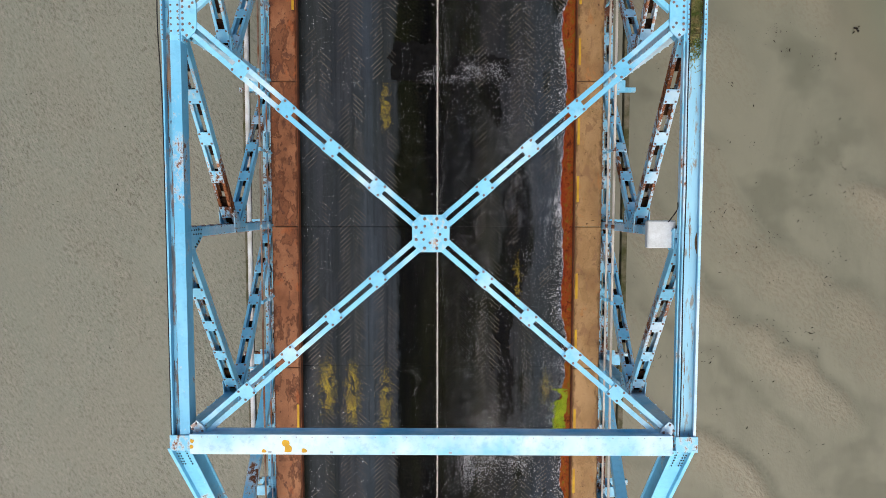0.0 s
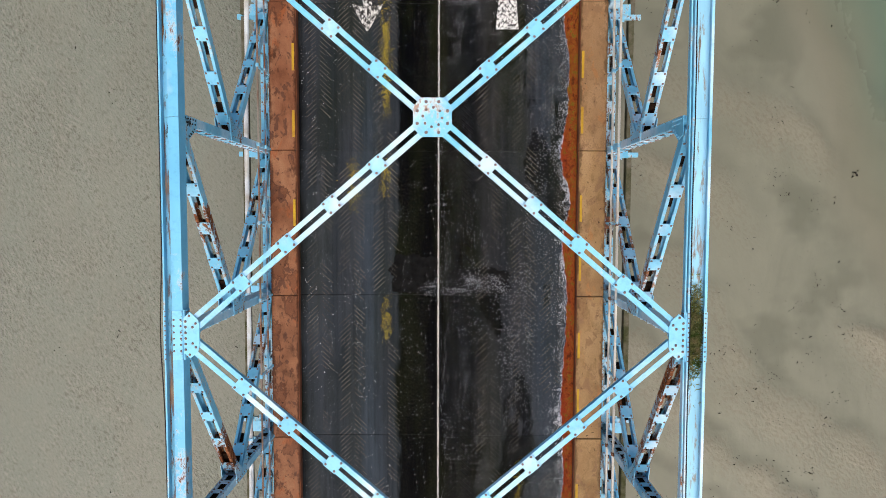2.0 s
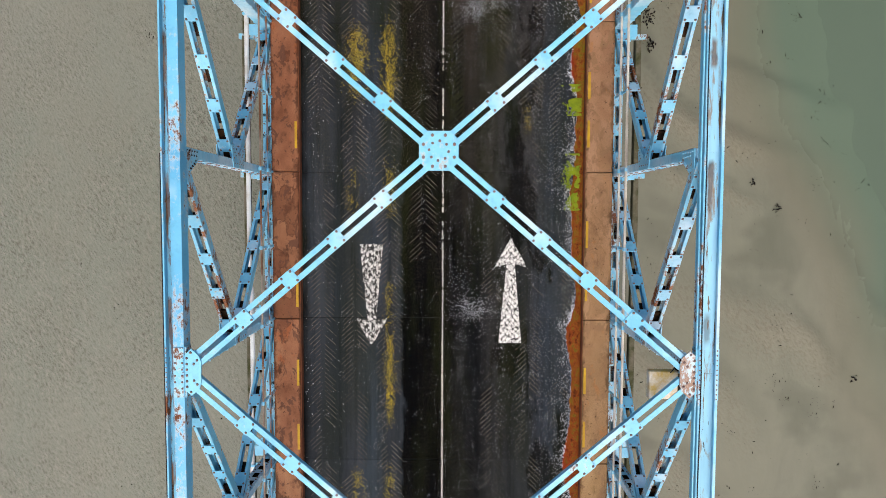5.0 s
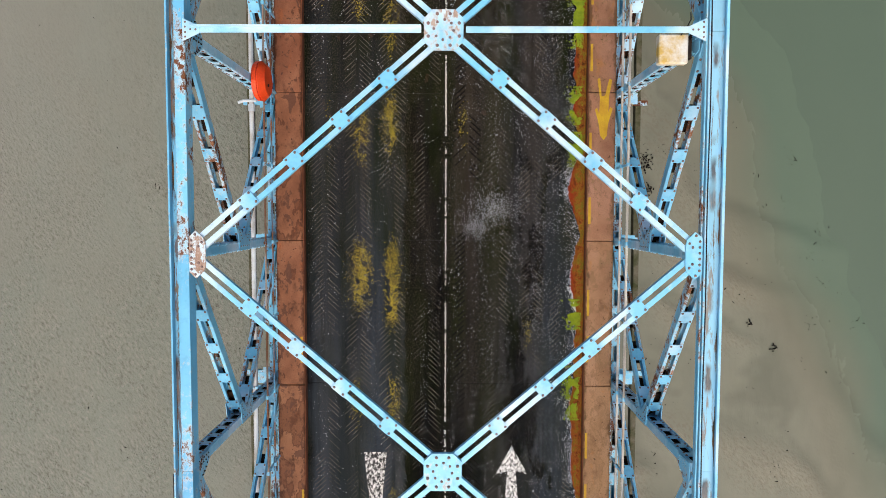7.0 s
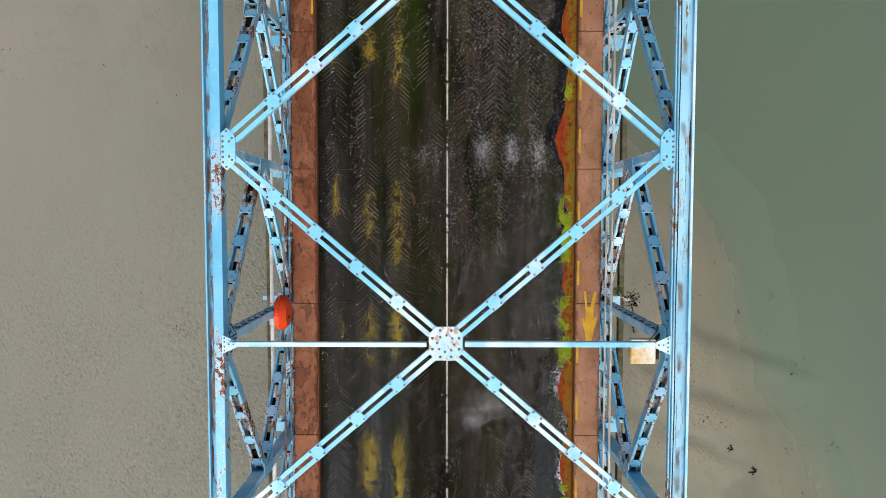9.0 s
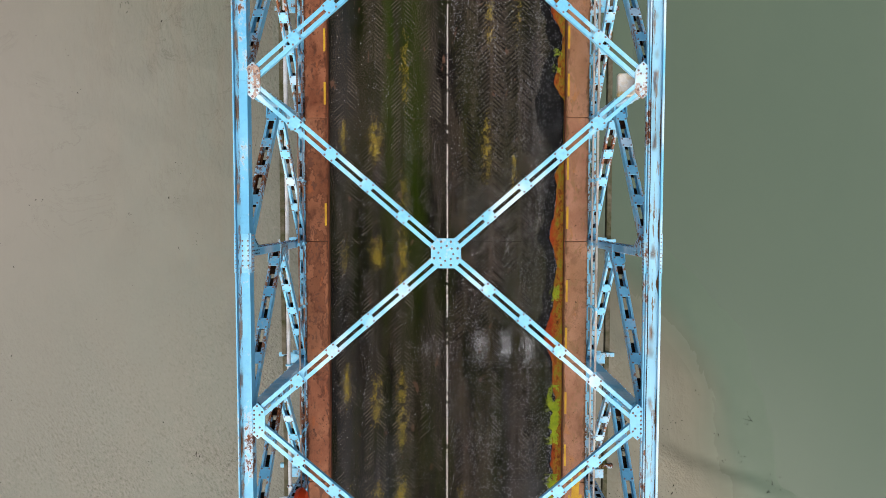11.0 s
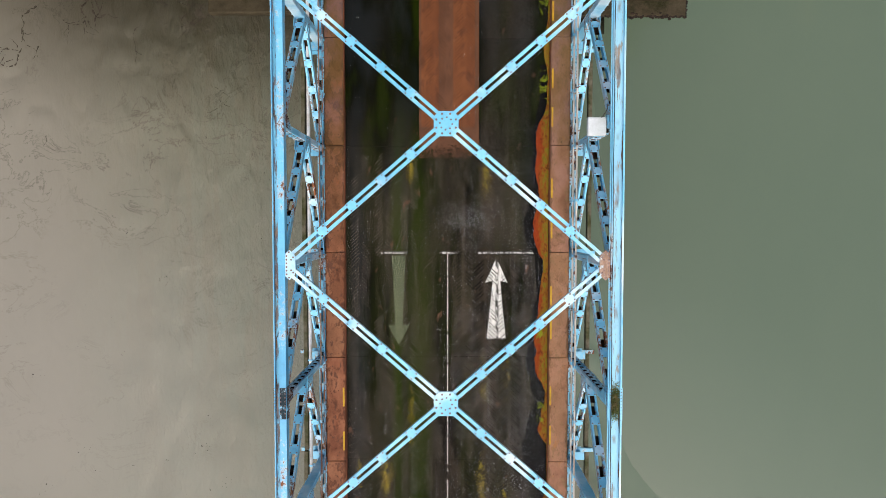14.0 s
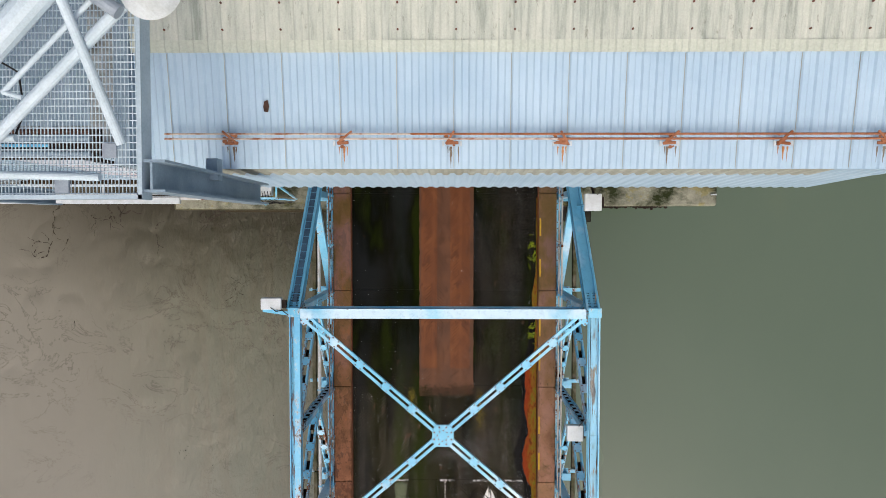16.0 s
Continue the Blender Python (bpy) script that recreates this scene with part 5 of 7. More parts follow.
def chord_meshes(mat, plate, side):
    """An open-topped trough of two channels and a sunk plate; on one truss the inner channel has a broad cover flange."""
    out = []
    for s in (-1, 1):
        bm = bmesh.new()
        broad = side < 0 and s > 0
        extrude(bm, (0, -P / 2 + 0.002, 0), (0, P / 2 - 0.002, 0), (1, 0, 0), channel(CW, CD, s, 0.020, 0.165 if broad else (0.026 if side < 0 else 0.042)))
        out.append(mesh_of("top_chord", bm, mat))
    bm = bmesh.new()
    box(bm, (0, 0, TROUGH_Z - ZCH - 0.007), (CW - 0.045, P - 0.004, 0.014))
    out.append(mesh_of("trough_plate", bm, plate))
    return out


CHORD = {side: [chord_meshes(m, q, side) for m, q in ((BLUE_DEEP, TROUGH_L), (BLUE_PALE, TROUGH_R), (BLUE_RUST, TROUGH_L), (BLUE_WHITE, TROUGH_R))] for side in (-1, 1)}


def splice_mesh(side):
    """Lapping plates on the webs, the lips and the cover flange, with their rivets."""
    bm = bmesh.new()
    for s in (-1, 1):
        box(bm, (s * (CW / 2 + 0.011), 0, 0), (0.02, 0.80, 0.20))
        for row in (-0.06, 0.02):
            for i in range(10):
                rivet(bm, (s * (CW / 2 + 0.021), -0.36 + i * 0.08, row), 0.018, (s, 0, 0))
        for i in range(11):
            rivet(bm, (s * (CW / 2 - 0.018), -0.38 + i * 0.076, CD / 2), 0.014)
    if side < 0:
        box(bm, (0.065, 0, CD / 2 + 0.006), (0.155, 0.78, 0.010))
        for i in range(6):
            for x in (0.01, 0.12):
                rivet(bm, (x, -0.25 + i * 0.10, CD / 2 + 0.011), 0.019)
    return bm


SPLICE = {side: {k: mesh_of("splice_plate", splice_mesh(side), (m, RIVET)) for k, m in ((1, BLUE), (3, BLUE_RUST), (8, BLUE), (10, BLUE_PIT))} for side in (-1, 1)}
BOTTOM = []
for s in (-1, 1):
    bm = bmesh.new()
    extrude(bm, (0, -P / 2 + 0.002, 0), (0, P / 2 - 0.002, 0), (1, 0, 0), channel(0.24, 0.30, s, 0.022, 0.07))
    BOTTOM.append(mesh_of("bottom_chord", bm, BLUE_GRIMY))
BATTEN_B = batten_mesh(0.30, 0.24, BLUE_GRIMY)


def trough(p0, p1, w, d, mat, parent, at):
    """An inclined end post: a sunk plate between two side channels."""
    ob = None
    for s in (-1, 1):
        bm = bmesh.new()
        extrude(bm, p0, p1, (1, 0, 0), channel(w, d, s, 0.024, 0.06, True))
        if ob is None:
            ob = part("end_post", bm, mat, parent, "inclined end post", at=at)
        else:
            part("post_channel", bm, mat, ob)
    bm = bmesh.new()
    up = 1 if axes(p0, p1, (1, 0, 0))[2][2] > 0 else -1
    bar(bm, p0, p1, w - 0.05, 0.014, (1, 0, 0), (0, up * (d / 2 - 0.08)))
    part("trough_plate", bm, mat, ob)
    return ob


CHORD_X = {-1: -4.09, 1: 4.167}


def bridge_truss(side):
    x = side * XT
    xc = CHORD_X[side]
    t = empty("bridge_truss")
    tagged(t, "sky-blue riveted steel truss with rust patches along the deck", "truss", "trusses of the bridge")
    for k in range(-1, 13):
        pale = 1 if side > 0 else 0
        inner = 2 if (k in (1, 3, 8, 10) if side > 0 else k == 5) else pale
        outer = 3 if side > 0 else 0
        c = part("top_chord", CHORD[side][inner if side > 0 else outer][0], None, t, at=pose(xc, yk(k) + P / 2, ZCH))
        part("chord_channel", CHORD[side][inner if side < 0 else outer][1], None, c)
        part("trough_plate", CHORD[side][1 if side > 0 else 0][2], None, c)
    for k in range(-3, 15):
        b = part("bottom_chord", BOTTOM[0], None, t, at=pose(x, yk(k) + P / 2, ZBOT))
        part("chord_channel", BOTTOM[1], None, b)
        for i in range(5):
            part("batten_plate", BATTEN_B, None, b, at=pose(0, -1.35 + 0.68 * i, 0.157, 0, 0, 90))
    for k in (1, 3, 8, 10):
        part("splice_plate", SPLICE[side][k if k < 10 or side < 0 else 8], None, t, "riveted splice plates" if k == 1 else "", at=pose(xc, yk(k), ZCH))
    for k in range(-1, 14):
        p = part("post", POST[0], None, t, at=pose(x, yk(k), 0))
        part("post_channel", POST[1], None, p)
        part("inner_web", HOLLOW_CORE, None, p, at=pose(0, 0, (ZTOP + ZBOT) / 2))
        for s in (-1, 1):
            part("face_plate", FACE_PLATE, None, p, at=pose(s * (WD / 2 + 0.009), 0, (ZTOP + ZBOT) / 2))
        for e in ([-1] if k < 6 else [1] if k > 6 else [-1, 1]):
            part("post_gusset", POST_GUSSET[side], None, p, at=pose(-side * (WD / 2 + 0.030), 0, 0) @ Matrix.Diagonal((1, -e, 1, 1)))
        # every other post is plated over on both faces; the rest show battens over a black core that paints the
        # hollow's shade
        if k % 2:
            for e in (-1, 1):
                part("cover_plate", POST_COVER, None, p, "solid riveted cover plate" if k == 1 else "", at=pose(0, e * 0.080, (ZTOP + ZBOT) / 2, 0, 0, 0 if e > 0 else 180))
        else:
            for m in P_POSES:
                part("batten_plate", BATTEN_P, None, p, at=m)
        if k != 6:
            part("node_dirt", NODE_DIRT, None, p, at=pose(0, 0, ZMID, 0, 0, 0 if k < 6 else 180))
            part("gusset_plate", MID_GUSSET, None, t, at=pose(x, yk(k), ZMID, 0, 0, 0 if k < 6 else 180))
    for k in range(-1, 13):
        # the diagonals fan from mid-post towards the middle of the span
        base, rz = (k, 0) if k < 6 else (k + 1, 180)
        for data, poses in ((DIAG_UP, D_POSES), (DIAG_DN, D2_POSES)):
            rusty = 1 if (data is DIAG_UP and side < 0) else 0
            d = part("diagonal", data[rusty][0], None, t, "rust-streaked laced diagonal" if rusty else "", at=pose(x, yk(base), ZMID, 0, 0, rz))
            part("diagonal_channel", data[rusty][1], None, d)
            for i, m in enumerate(poses):
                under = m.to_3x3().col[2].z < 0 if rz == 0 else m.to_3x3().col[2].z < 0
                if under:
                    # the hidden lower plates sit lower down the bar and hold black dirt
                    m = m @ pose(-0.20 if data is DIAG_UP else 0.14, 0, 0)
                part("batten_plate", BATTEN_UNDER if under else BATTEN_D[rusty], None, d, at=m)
    for end, k, s in ((-1, -1, -1), (1, 13, 1)):
        mat = BLUE if side < 0 or end < 0 else BLUE_CLEAN
        a, b, c = Vector((0, 0, ZTOP - 0.02)), Vector((0, s * P, ZMID)), Vector((0, 2 * s * P, ZBOT))
        trough(a, c, CW, 0.32, mat, t, pose(x, yk(k), 0))
        bm = bmesh.new()
        bar(bm, b, (0, 0.1 * s, ZBOT + 0.1), 0.24, 0.16)
        part("sub_strut", bm, mat, t, at=pose(x, yk(k), 0))
        bm = bmesh.new()
        bar(bm, b, (0, s * P, ZBOT), 0.22, 0.20)
        part("sub_post", bm, mat, t, at=pose(x, yk(k), 0))
        bm = bmesh.new()
        box(bm, (0, 0, 0), (CW + 0.06, 0.26, 0.02), bevel=0.004)
        part("node_plate", bm, BLUE_RUST, t, at=pose(xc, yk(k), ZCH + 0.14))
        bm = bmesh.new()
        for i in range(6):
            q = a + (c - a).normalized() * (0.22 + i * 0.085)
            for j in (-0.10, -0.06, 0.06, 0.10):
                rivet(bm, (j, q.y, q.z + 0.135), 0.016, (0, s * 0.6, 0.8), 0)
        part("rivets", bm, DARK, t, at=pose(x, yk(k), 0))["kind"] = "stuff"
        if side < 0 and s > 0:
            m = axes(a, c, (1, 0, 0))
            bm = bmesh.new()
            box(bm, (0, 0, 0), (0.27, 0.17, 0.02), bevel=0.004)
            data = mesh_of("cover_plate", bm, GALV_DARK)
            for i in range(26):
                q = a + (c - a).normalized() * (0.4 + i * 0.29) + m.to_3x3() @ Vector((0, 0, 0.085 * (1 if m[2][2] > 0 else -1)))
                part("cover_plate", data, None, t, "grey-blue cover plate" if i == 0 else "", at=pose(x, yk(k), 0) @ Matrix.Translation(q) @ m)
    return t


for side in (-1, 1):
    bridge_truss(side)

# ---- bracing between the top chords ----
ZB = 5.245
GX = XT - 0.28


def gusset_outline(s):
    return [(0.0, -0.27), (-0.11 * s, -0.37), (-0.23 * s, -0.26), (-0.26 * s, -0.17), (-0.26 * s, 0.17), (-0.23 * s, 0.26), (-0.11 * s, 0.37), (0.0, 0.27)]


def node_gusset(k, side, thing, rusty, half=0):
    bm = bmesh.new()
    pts = gusset_outline(side)
    if half:
        pts = [(x, y) for x, y in pts if y * half >= -0.2]
    if side < 0:
        pts = pts[::-1]
    prism(bm, pts, -0.012, 0.012)
    for x, y in ((-0.04, 0.22), (-0.04, 0.13), (-0.04, 0.04), (-0.04, -0.05), (-0.04, -0.14), (-0.04, -0.23), (-0.10, 0.31), (-0.20, 0.19), (-0.15, 0.13), (-0.10, -0.31), (-0.20, -0.19), (-0.15, -0.13)):
        if not half or y * half > -0.15:
            rivet(bm, (x * side, y, 0.012), 0.024)
    return part("node_gusset", bm, (BLUE_PEEL if rusty else BLUE_CLEAN, RIVET), thing, at=pose(3.998 if side > 0 else -3.945, yk(k), ZB))


BLEACHED = {(0, -1, 1), (6, 1, -1), (6, -1, -1), (4, 1, 1), (2, -1, -1), (8, 1, 1), (10, -1, 1), (12, 1, -1)}


def brace_arm(thing, k, side, s):
    """From the centre plate at panel point k to the chord node one panel on, in direction s."""
    a = Vector((side * 0.20, s * 0.17, 0))
    b = Vector((side * (GX - 0.02), s * (P - 0.14), 0))
    across = (b - a).cross(Vector((0, 0, 1)))
    down = -1 if axes(a, b, across)[2][2] > 0 else 1
    arm = None
    for t in (-1, 1):
        bm = bmesh.new()
        o, w, e, h = t * 0.116, t * 0.080, t * 0.014, down * 0.09
        extrude(bm, a, b, across, [(o, 0), (o - w, 0), (o - w, down * 0.014), (o - e, down * 0.014), (o - e, h), (o, h)])
        mat = BLUE_WHITE if (k, side, s) in BLEACHED else BLUE_CLEAN
        if arm is None:
            arm = part("brace_arm", bm, mat, thing, at=pose(0, yk(k), ZB - 0.024))
        else:
            part("brace_angle", bm, mat, arm)
    m = axes(a, b, across)
    for i in range(4):
        u = 0.87 + i * 0.95
        q = a + (b - a).normalized() * u
        part("batten_plate", BRACE_BATTEN, None, arm, at=Matrix.Translation((q.x, q.y, 0.015)) @ pose(0, 0, 0, 0, 0, math.degrees(math.atan2(b.y - a.y, b.x - a.x))))
    return arm


BRACE_BATTEN = batten_mesh(0.25, 0.245, BLUE_CLEAN)


def centre_plate(bad):
    bm = bmesh.new()
    a, b = 0.30, 0.17
    prism(bm, [(a, -b), (a, b), (b, a), (-b, a), (-a, b), (-a, -b), (-b, -a), (b, -a)], -0.012, 0.012)
    prism(bm, [(a * 0.98, -b), (a * 0.98, b), (b, a * 0.98), (-b, a * 0.98), (-a * 0.98, b), (-a * 0.98, -b), (-b, -a * 0.98), (b, -a * 0.98)], -0.075, -0.060)
    for i in range(8):
        t = math.pi / 8 + i * math.pi / 4
        rivet(bm, (0.255 * math.cos(t), 0.255 * math.sin(t), 0.012), 0.029)
        rivet(bm, (0.15 * math.cos(t + 0.3), 0.15 * math.sin(t + 0.3), 0.012), 0.024)
        if bad:
            rivet(bm, (0.33 * math.cos(t), 0.30 * math.sin(t), -0.03), 0.02)
    return bm


for k in range(0, 13, 2):
    brace = empty("cross_bracing", (0, 0, 0))
    tagged(brace, "sky-blue riveted X bracing between the top chords", "bracing", "cross bracing bays")
    for side in (-1, 1):
        for s in (-1, 1):
            brace_arm(brace, k, side, s)
        if k > 0:
            node_gusset(k - 1, side, brace, k == 10 or (k in (4, 12) and side > 0) or (k == 6 and side < 0))
        else:
            node_gusset(k - 1, side, brace, True, 1)
        if k == 12:
            node_gusset(k + 1, side, brace, False, -1)
    part("centre_plate", centre_plate(k == 6), (BLUE_PEEL if k == 6 else BLUE_SPECK, RIVET), brace, at=pose(0, yk(k), ZB))

bm = bmesh.new()
for sx in (-1, 1):
    bar(bm, (sx * 0.34, 0, 0), (sx * (XT - 0.3), 0, 0), 0.085, 0.016, (0, 1, 0))
    bar(bm, (sx * 0.34, 0, 0), (sx * (XT - 0.3), 0, 0), 0.016, 0.10, (0, 1, 0), (0.045, -0.05))
strut = part("cross_strut", bm, BLUE_WHITE, None, at=pose(0, yk(6) - 0.01, ZB + 0.03))
tagged(strut, "pale blue cross strut at the middle of the span", "strut")
for sx in (-1, 1):
    bm = bmesh.new()
    pts = [(0.12 * sx, 0.17), (0.12 * sx, -0.17), (-0.14 * sx, -0.05), (-0.14 * sx, 0.05)]
    prism(bm, pts if sx < 0 else pts[::-1], 0, 0.022)
    for x, y in ((0.08, 0.11), (0.08, 0.04), (0.08, -0.04), (0.08, -0.11), (0.0, 0), (-0.08, 0)):
        rivet(bm, (x * sx, y, 0.022), 0.018)
    part("strut_gusset", bm, (BLUE_WHITE, RIVET), strut, at=pose(sx * GX, 0, 0.0))


def portal(k, s, w, deep):
    bm = bmesh.new()
    L = 2 * (XT - 0.22)
    box(bm, (0, 0, 0.13), (L, w, 0.02), bevel=0.004)
    for t in (-1, 1):
        box(bm, (0, t * (w / 2 - 0.03), 0.12 - deep / 2), (L - 0.02, 0.022, deep))
        box(bm, (0, t * (w / 2 - 0.015), 0.12 - deep), (L - 0.02, 0.08, 0.02))
    pt = part("portal_beam", bm, BLUE_WHITE, None, at=pose(0, yk(k) - 0.02 * s, ZTOP + 0.06))
    tagged(pt, "bleached blue portal beam across the end of the truss", "portal beam", "portal beams")
    bm = bmesh.new()
    for x in (-2.6, -1.6, -0.6, 0.32):
        box(bm, (x, 0.125 * s, 0.142), (0.05, 0.03, 0.012))
    for i in range(30):
        rivet(bm, (-L / 2 + 0.2 + i * (L - 0.4) / 29, 0.12 * -s, 0.14), 0.011, mi=0)
    part("rivets", bm, GALV, pt)["kind"] = "stuff"
    return pt


near_portal = portal(-1, -1, 0.33, 0.22)
bm = bmesh.new()
for cx, cy, r in ((-2.34, 0.02, 0.09), (-2.30, -0.07, 0.10), (-2.05, -0.10, 0.06), (-3.86, 0.05, 0.05), (-3.87, -0.04, 0.05), (-2.7, -0.11, 0.05)):
    pts = [(cx + r * (0.7 + 0.5 * noise.noise((cx * 9, i, 0))) * math.cos(i * 0.628), max(-0.13, min(0.13, cy + r * (0.7 + 0.5 * noise.noise((cy * 9, i, 4))) * math.sin(i * 0.628)))) for i in range(10)]
    prism(bm, pts, 0.141, 0.145 + r * 0.02)
part("lichen", bm, YELLOW, near_portal, "yellow lichen scabs")["kind"] = "stuff"
portal(13, 1, 0.27, 0.36)

# ---- floor beams, rails, pipes ----
bm = bmesh.new()
box(bm, (0, 0, -0.02), (9.3, 0.26, 0.02))
box(bm, (0, 0, -0.28), (9.2, 0.02, 0.52))
box(bm, (0, 0, -0.55), (9.3, 0.26, 0.02))
FLOOR_BEAM = mesh_of("floor_beam", bm, BLUE)
for k in range(-3, 16):
    f = part("floor_beam", FLOOR_BEAM, None, None, at=pose(0, yk(k), ZBOT - 0.16))
    tagged(f, "blue riveted floor beam under the deck", "floor beam", "floor beams")
for side, x, r, mats, words in ((-1, -3.90, 0.022, (RUST_RAIL, RUST_BLUE), "thin rust-streaked handrails on the truss"), (1, 3.962, 0.029, (PALE_RAIL, PALE_RAIL), "pale white painted handrails on the truss")):
    bm = bmesh.new()
    tube(bm, (x, yk(-3), 1.25), (x, yk(15), 1.25), r)
    rail = part("handrail", bm, mats[0])
    tagged(rail, words, "handrail", "handrails")
    bm = bmesh.new()
    tube(bm, (x, yk(-3), 0.70), (x, yk(15), 0.70), r * 0.9)
    part("lower_rail", bm, mats[1], rail)
    bm = bmesh.new()
    box(bm, (0, 0, 0.72), (0.03, 0.05, 1.08))
    data = mesh_of("rail_post", bm, BLUE)
    bm = bmesh.new()
    tube(bm, (0, -0.04, 0), (0, 0.04, 0), r * 1.5, 8)
    clip = mesh_of("rail_clip", bm, BLUE_RUST)
    for k in range(-3, 15):
        for f in (0.0, 0.5):
            p = part("rail_post", data, None, rail, at=pose(x + side * 0.03, yk(k + f), 0.0))
            for z in (0.70, 1.25):
                part("rail_clip", clip, None, p, at=pose(-side * 0.03, 0, z))

bm = bmesh.new()
path_tube(bm, [(-4.38, yk(-5), 0.55), (-4.38, 8.6, 0.55), (-4.34, 8.9, 0.55), (-4.34, 11.0, 0.55), (-4.38, 11.3, 0.55), (-4.38, yk(15), 0.55)], 0.055, 10)
pipe = part("service_pipe", bm, PALE_PIPE)
tagged(pipe, "pale painted service pipe along the outside of the truss", "pipe")
bm = bmesh.new()
path_tube(bm, [(-4.66, 20.38, 0.62), (-4.52, 20.42, 0.64), (-4.38, 20.42, 0.62), (-4.25, 20.42, 0.62)], 0.035, 8)
tube(bm, (-4.38, 20.2, 0.55), (-4.38, 20.35, 0.55), 0.075, 10)
part("branch_valve", bm, WHITE, pipe, "white branch fitting")
bm = bmesh.new()
box(bm, (0.06, 0, -0.05), (0.20, 0.06, 0.05))
box(bm, (0, 0, 0), (0.14, 0.05, 0.14))
data = mesh_of("pipe_bracket", bm, BLUE)
for k in range(-3, 15):
    part("pipe_bracket", data, None, pipe, at=pose(-4.38, yk(k) + 0.05, 0.55))

for side in (-1, 1):
    fender = empty("timber_fender")
    tagged(fender, "mossy weathered timber fender rail below the deck edge", "fender", "timber fenders")
    bm = bmesh.new()
    box(bm, (0, 0, 0), (0.14, 2 * P - 0.05, 0.22), bevel=0.015)
    data = mesh_of("timber_baulk", bm, TIMBER)
    for k in range(-3, 15, 2):
        part("timber_baulk", data, None, fender, at=pose(side * (4.86 + 0.02 * ((k // 2) % 2)), yk(k + 1), -0.98 - (0.0 if side < 0 else 0.25)))
    bm = bmesh.new()
    box(bm, (0, 0, 0), (0.9, 0.12, 0.10))
    data = mesh_of("fender_bracket", bm, BLUE_RUST)
    for k in range(-3, 16):
        part("fender_bracket", data, None, fender, at=pose(side * 4.62, yk(k), -1.06 if side < 0 else -1.08))

# ---- lifebuoy housing ----
buoy = empty("lifebuoy_housing", (-3.84, 20.66, 1.55))
tagged(buoy, "orange plastic lifebuoy housing on the truss rail", "lifebuoy")
bm = bmesh.new()
bmesh.ops.create_cone(bm, cap_ends=True, segments=28, radius1=0.41, radius2=0.41, depth=0.14, matrix=pose(-0.06, 0, 0, 0, 90, 0))
bmesh.ops.bevel(bm, geom=list(bm.edges), offset=0.035, segments=2, affect="EDGES")
part("housing_back", bm, ORANGE, buoy)
bm = bmesh.new()
bmesh.ops.create_cone(bm, cap_ends=True, segments=28, radius1=0.42, radius2=0.30, depth=0.12, matrix=pose(0.072, 0, 0, 0, 90, 0))
part("housing_door", bm, ORANGE, buoy)
bm = bmesh.new()
box(bm, (0.14, -0.1, 0.05), (0.02, 0.06, 0.06), bevel=0.005)
part("latch", bm, BLACK, buoy, "black latch")
bm = bmesh.new()
box(bm, (-0.115, 0, -0.70), (0.05, 0.05, 1.3))
part("mounting_post", bm, GALV, buoy)

# ---- floodlights ----
LAMP_AGED = two_tone("aged_white_lamp", (0.66, 0.66, 0.62), (0.52, 0.36, 0.10), 3.5, 0.5, lo=0.40, hi=0.62)


def floodlight(k, aged, x=3.70, dy=-0.02, z=4.86):
    lamp = empty("floodlight", (x, yk(k) + dy, z))
    tagged(lamp, "weathered white box floodlight on the truss", "floodlight", "bridge floodlights")
    bm = bmesh.new()
    box(bm, (0, 0, 0), (0.46, 0.46, 0.16), bevel=0.02)
    part("lamp_body", bm, LAMP_AGED if aged else WHITE, lamp)
    bm = bmesh.new()
    box(bm, (-0.02, 0, -0.10), (0.36, 0.40, 0.04))
    part("lamp_glass", bm, LENS, lamp)
    bm = bmesh.new()
    box(bm, (0.26, 0, 0.0), (0.06, 0.30, 0.10))
    bar(bm, (0.1, 0, -0.10), (XT - 0.12 - x, 0.10 - dy, -0.16), 0.06, 0.07)
    part("lamp_bracket", bm, DARK, lamp)
    bm = bmesh.new()
    path_tube(bm, [(0.1, 0.2, 0.08), (0.2, 0.34, 0.10), (0.22, 0.42, 0.18), (0.20, 0.52, 0.22)], 0.010)
    part("lead", bm, BLACK, lamp)


for k, aged in ((0, False), (3, True), (6, True), (9, True), (12, False)):
    floodlight(k, aged, 3.60 if k in (3, 6) else (3.80 if k == 0 else 3.72), -0.25 if k == 3 else (-0.20 if k == 6 else -0.02))
floodlight(14, False, 4.0, -0.42, 5.6)
bm = bmesh.new()
box(bm, (4.14, yk(14) - 0.42, 4.1), (0.04, 0.04, 2.9))
tagged(part("lamp_post", bm, BLUE), "slim blue post for a floodlight", "post")
lamp = empty("floodlight", (-4.70, 44.93, 5.32))
tagged(lamp, "white floodlight on an outrigger bracket", "floodlight", "bridge floodlights")
bm = bmesh.new()
box(bm, (0, 0, 0), (0.56, 0.32, 0.20), bevel=0.02)
part("lamp_body", bm, WHITE, lamp)
bm = bmesh.new()
box(bm, (0.34, -0.02, -0.04), (0.12, 0.22, 0.10))
part("gear_box", bm, DARK, lamp)
bm = bmesh.new()
bar(bm, (-0.28, -0.20, -0.14), (0.50, -0.30, -0.10), 0.10, 0.06, (0, 1, 0))
part("lamp_bracket", bm, BLUE_PALE, lamp)
bm = bmesh.new()
path_tube(bm, [(0.0, -0.1, 0.12), (0.15, -0.20, 0.14), (0.32, -0.18, 0.10), (0.46, -0.32, 0.02)], 0.014)
part("lead", bm, BLACK, lamp)

